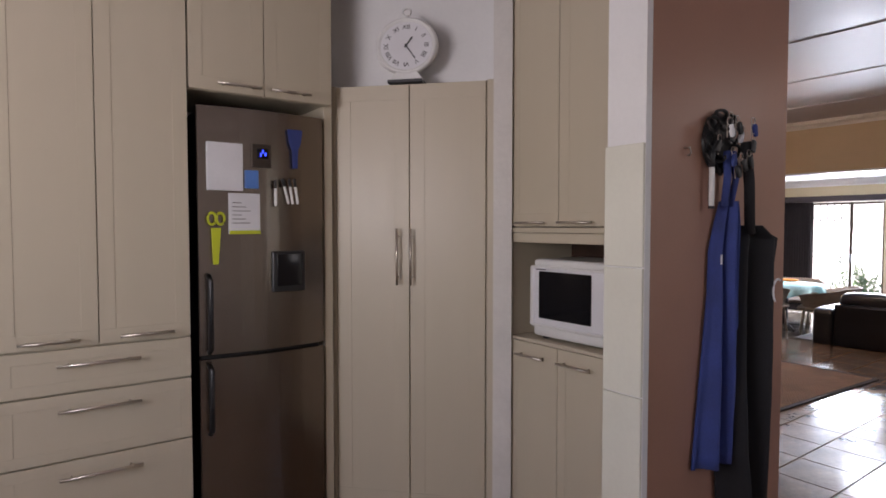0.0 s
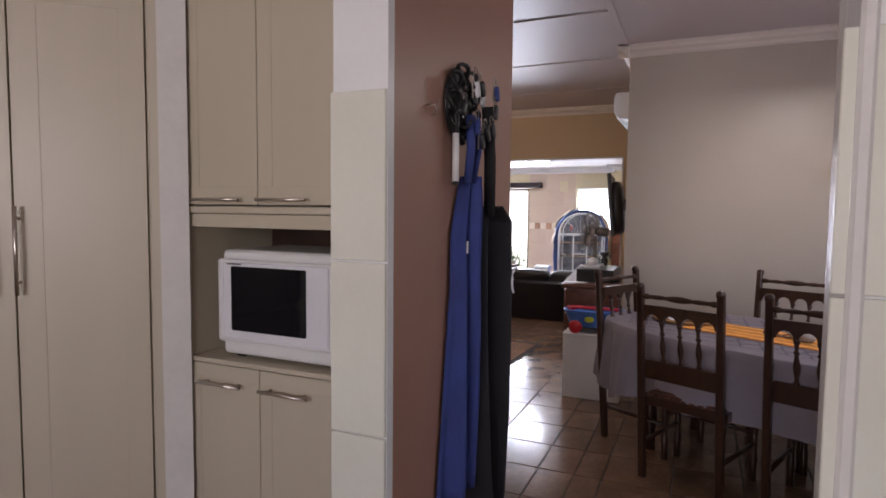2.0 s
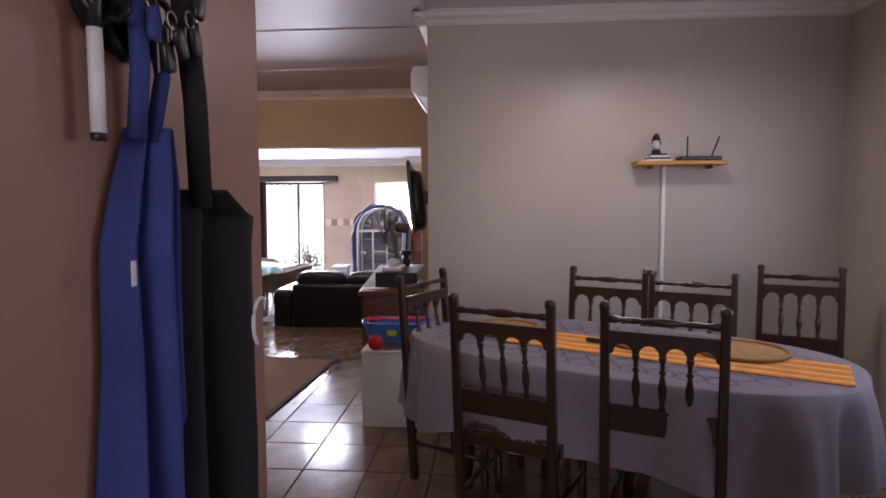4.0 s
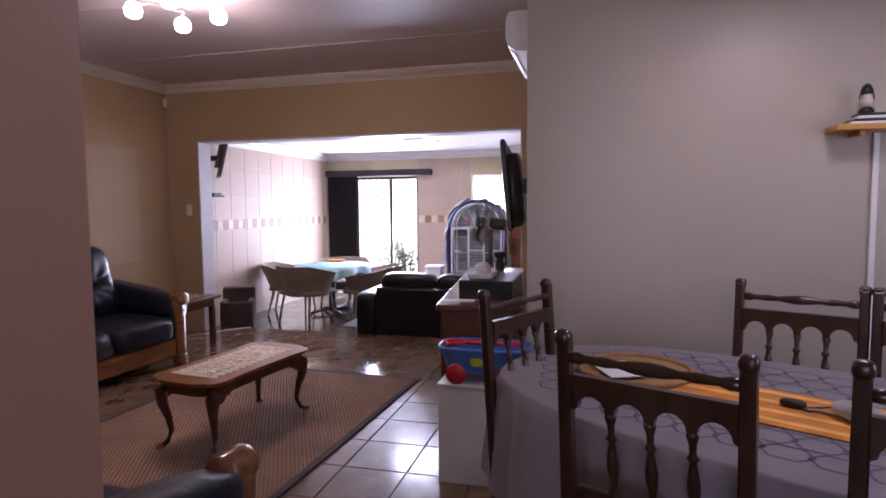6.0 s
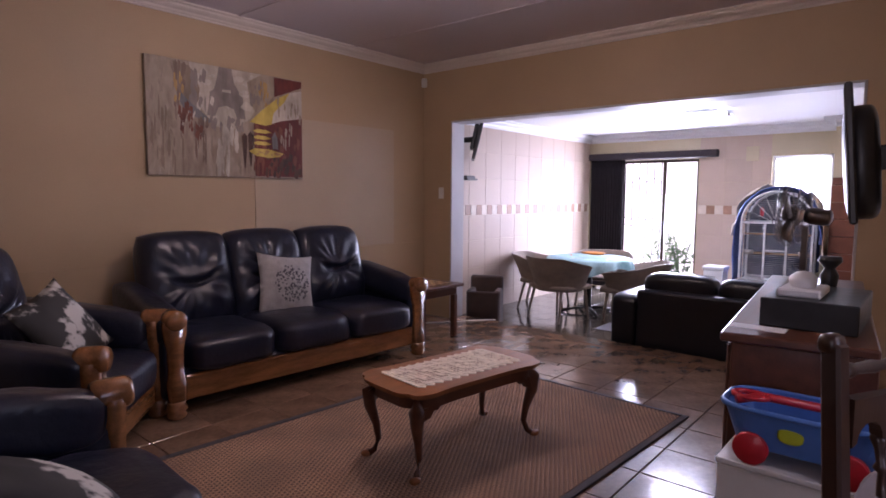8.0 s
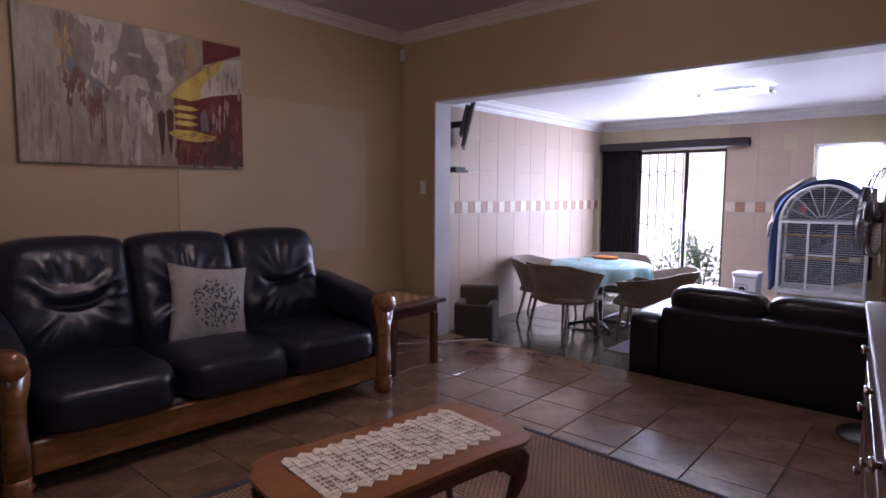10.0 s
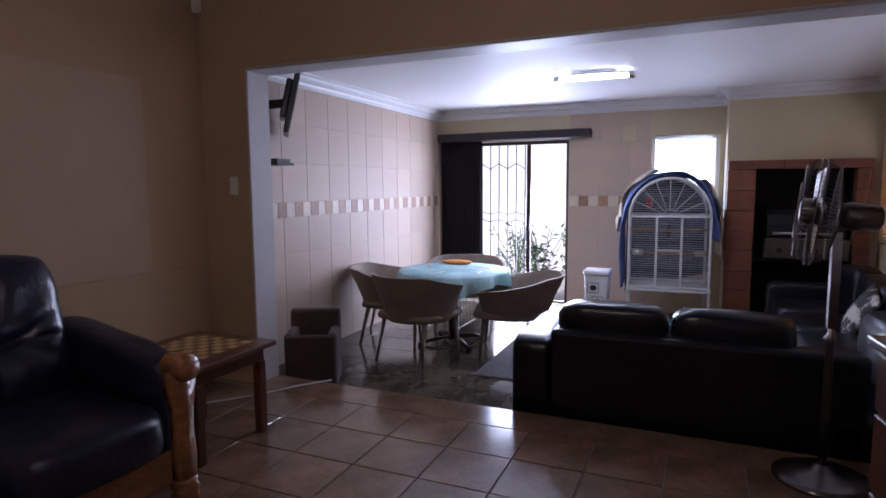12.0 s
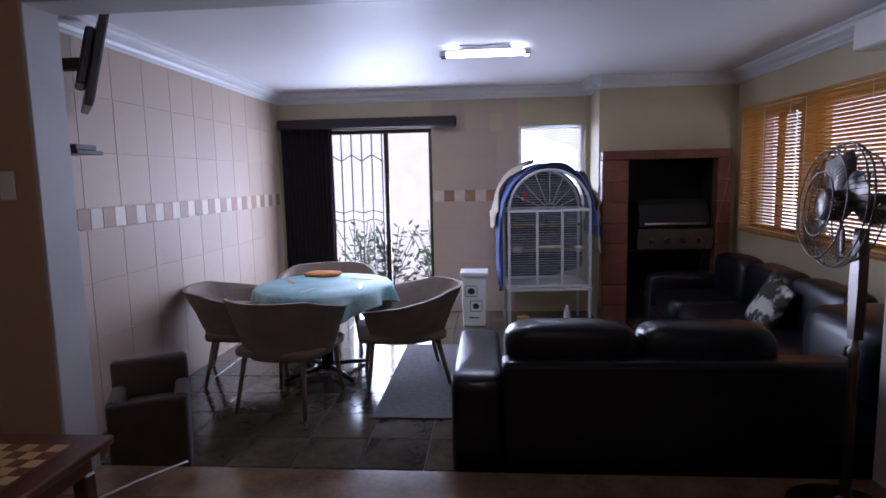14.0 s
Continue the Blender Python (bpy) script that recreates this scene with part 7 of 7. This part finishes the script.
# garden outside the door
rg2 = random.Random(8)
for k in range(5):
    x, y = 15.2 + rg2.uniform(-0.5, 0.9), 3.9 + 0.55 * k
    sh_ = thing("garden_shrub", "green leafy garden shrub outside the door", "shrub", Matrix.Translation((x, y, -0.46)), "garden shrubs")
    bm = bmesh.new()
    st_ = bmesh.new()
    for j in range(26):
        a, t = rg2.uniform(0, 6.283), rg2.uniform(0.25, 0.9)
        tip = Vector((0.5 * t * math.cos(a), 0.5 * t * math.sin(a), 0.45 + 0.75 * rg2.random()))
        tube(((0, 0, 0), (tip.x * 0.4, tip.y * 0.4, tip.z * 0.6), tuple(tip)), 0.006, 5, st_)
        for q in range(9):
            p = tip * rg2.uniform(0.45, 1.05) + Vector((rg2.gauss(0, 0.05), rg2.gauss(0, 0.05), rg2.gauss(0, 0.04)))
            d1 = Vector((rg2.gauss(0, 1), rg2.gauss(0, 1), rg2.gauss(0, 0.6))).normalized()
            d2 = d1.cross(Vector((rg2.gauss(0, 1), rg2.gauss(0, 1), 1))).normalized()
            ln_ = rg2.uniform(0.08, 0.16)
            bm.faces.new([bm.verts.new(v) for v in (p, p + d1 * ln_ * 0.5 + d2 * ln_ * 0.16, p + d1 * ln_, p + d1 * ln_ * 0.5 - d2 * ln_ * 0.16)])
    part("branchwork", st_, "leaf", sh_)
    part("foliage", bm, "leaf", sh_)

# ---- tiles and other pieces ----


def tile_mesh(w, h, t, bev, material, name="tile"):
    return link_mesh(name, box(0, 0, -t, w, h, 0, bev), material)


def lay(parent, me, m):
    ob = new("tile", me)
    ob.parent = parent
    ob.matrix_basis = m


floor = bpy.data.objects["floor"]
P, G = 0.347, 0.006
me_full = {}


def floor_tile(parent, x, y, z, w, h, material):
    key = (round(w, 3), round(h, 3), material)
    if key not in me_full:
        me_full[key] = tile_mesh(w, h, 0.012, 0.0025, material)
    ob = new("tile", me_full[key])
    ob.parent = parent
    ob.location = (x, y, z)


def clip_tiles(parent, x0, y0, x1, y1, ox, oy, z, material, pitch=P):
    i = math.floor((x0 - ox) / pitch)
    while ox + i * pitch < x1:
        j = math.floor((y0 - oy) / pitch)
        while oy + j * pitch < y1:
            ax, ay = max(ox + i * pitch + G / 2, x0), max(oy + j * pitch + G / 2, y0)
            bx_, by = min(ox + (i + 1) * pitch - G / 2, x1), min(oy + (j + 1) * pitch - G / 2, y1)
            if bx_ - ax > 0.02 and by - ay > 0.02:
                floor_tile(parent, ax, ay, z, bx_ - ax, by - ay, material)
            j += 1
        i += 1


clip_tiles(floor, 2.9, 2.14, 8.92, 6.37, 6.50, 3.03, 0.0, "floor_tile")
clip_tiles(floor, 2.9, -0.58, 6.615, 2.135, 6.50, 3.03, 0.0, "floor_tile")
clip_tiles(floor, 0.9, 0.3, 2.895, 3.73, 6.50, 3.03, 0.0, "floor_tile")
lowf = bpy.data.objects["floor_lower"]
clip_tiles(lowf, 9.205, 1.8, 13.04, 6.46, 9.47, 4.445, LOW, "slate_tile", 0.352)


def wall_tiles(parent, axis, at, us, zs, material, gap=0.0022, proud=0.003, shift=None):
    """Tiles on a wall plane between the joint lines us and zs."""
    for a, c in zip(us, us[1:]):
        for p, q in zip(zs, zs[1:]):
            key = (round(c - a, 3), round(q - p, 3), material, axis)
            if key not in me_full:
                w, h = c - a - gap, q - p - gap
                me_full[key] = link_mesh("tile", box(0, 0, 0, w, proud, h, 0.002) if axis == "y" else box(0, 0, 0, proud, w, h, 0.002), material)
            ob = new("tile", me_full[key])
            ob.parent = parent
            ob.location = (a + gap / 2, at - proud, p + gap / 2) if axis == "y" else (at - proud, a + gap / 2, p + gap / 2)


def steps(a, c, origin, pitch):
    k = math.ceil((a - origin) / pitch + 1e-6)
    out_ = [a]
    while origin + k * pitch < c - 0.02:
        if origin + k * pitch > a + 0.02:
            out_.append(origin + k * pitch)
        k += 1
    return out_ + [c]


north, east = bpy.data.objects["wall_lower_north"], bpy.data.objects["wall_lower_east"]
us = steps(9.2, 13.03, 10.165, 0.337)
LOWZ, HIGHZ = [LOW, 0.08, 0.423, 0.766, 1.08], [1.205, 1.53, 1.86, CEIL_LOW - 0.1]
for zs in (LOWZ, HIGHZ):
    wall_tiles(north, "y", 6.469, us, zs, "wall_tile")
bs = [9.2 + 0.1116 * i for i in range(35)]
for i, (a, c) in enumerate(zip(bs, bs[1:])):
    wall_tiles(north, "y", 6.469, [a, min(c, 13.03)], [1.08, 1.205], "border_dark" if i % 2 else "border_light", 0.003)
for y0, y1 in ((3.83, 4.75), (3.07, 3.83)):
    for zs in (LOWZ, HIGHZ):
        zz = [v for v in zs if y0 > 3.8 or v < 1.0 or v > 1.9]
        if len(zz) > 1 and y0 > 3.8:
            wall_tiles(east, "x", 13.049, steps(y0, y1, 4.4, 0.347), zz, "wall_tile")
for i in range(8):
    wall_tiles(east, "x", 13.049, [3.83 + 0.115 * i, 3.83 + 0.115 * (i + 1)], [1.08, 1.205], "border_light" if i % 2 else "border_dark", 0.003)
# kitchen tiles round the passage
post, kw = bpy.data.objects["wall_post"], bpy.data.objects["wall_kitchen_east"]
wall_tiles(post, "x", 3.001, [2.444, 2.606], [0.01, 0.44, 0.87, 1.307, 1.725], "white_tile", 0.005, 0.012)
wall_tiles(kw, "x", 2.859, [-0.39, 0.05, 0.49, 0.93, 1.27, 1.564], [0.01, 0.44, 0.87, 1.307, 1.725], "white_tile", 0.005, 0.012)
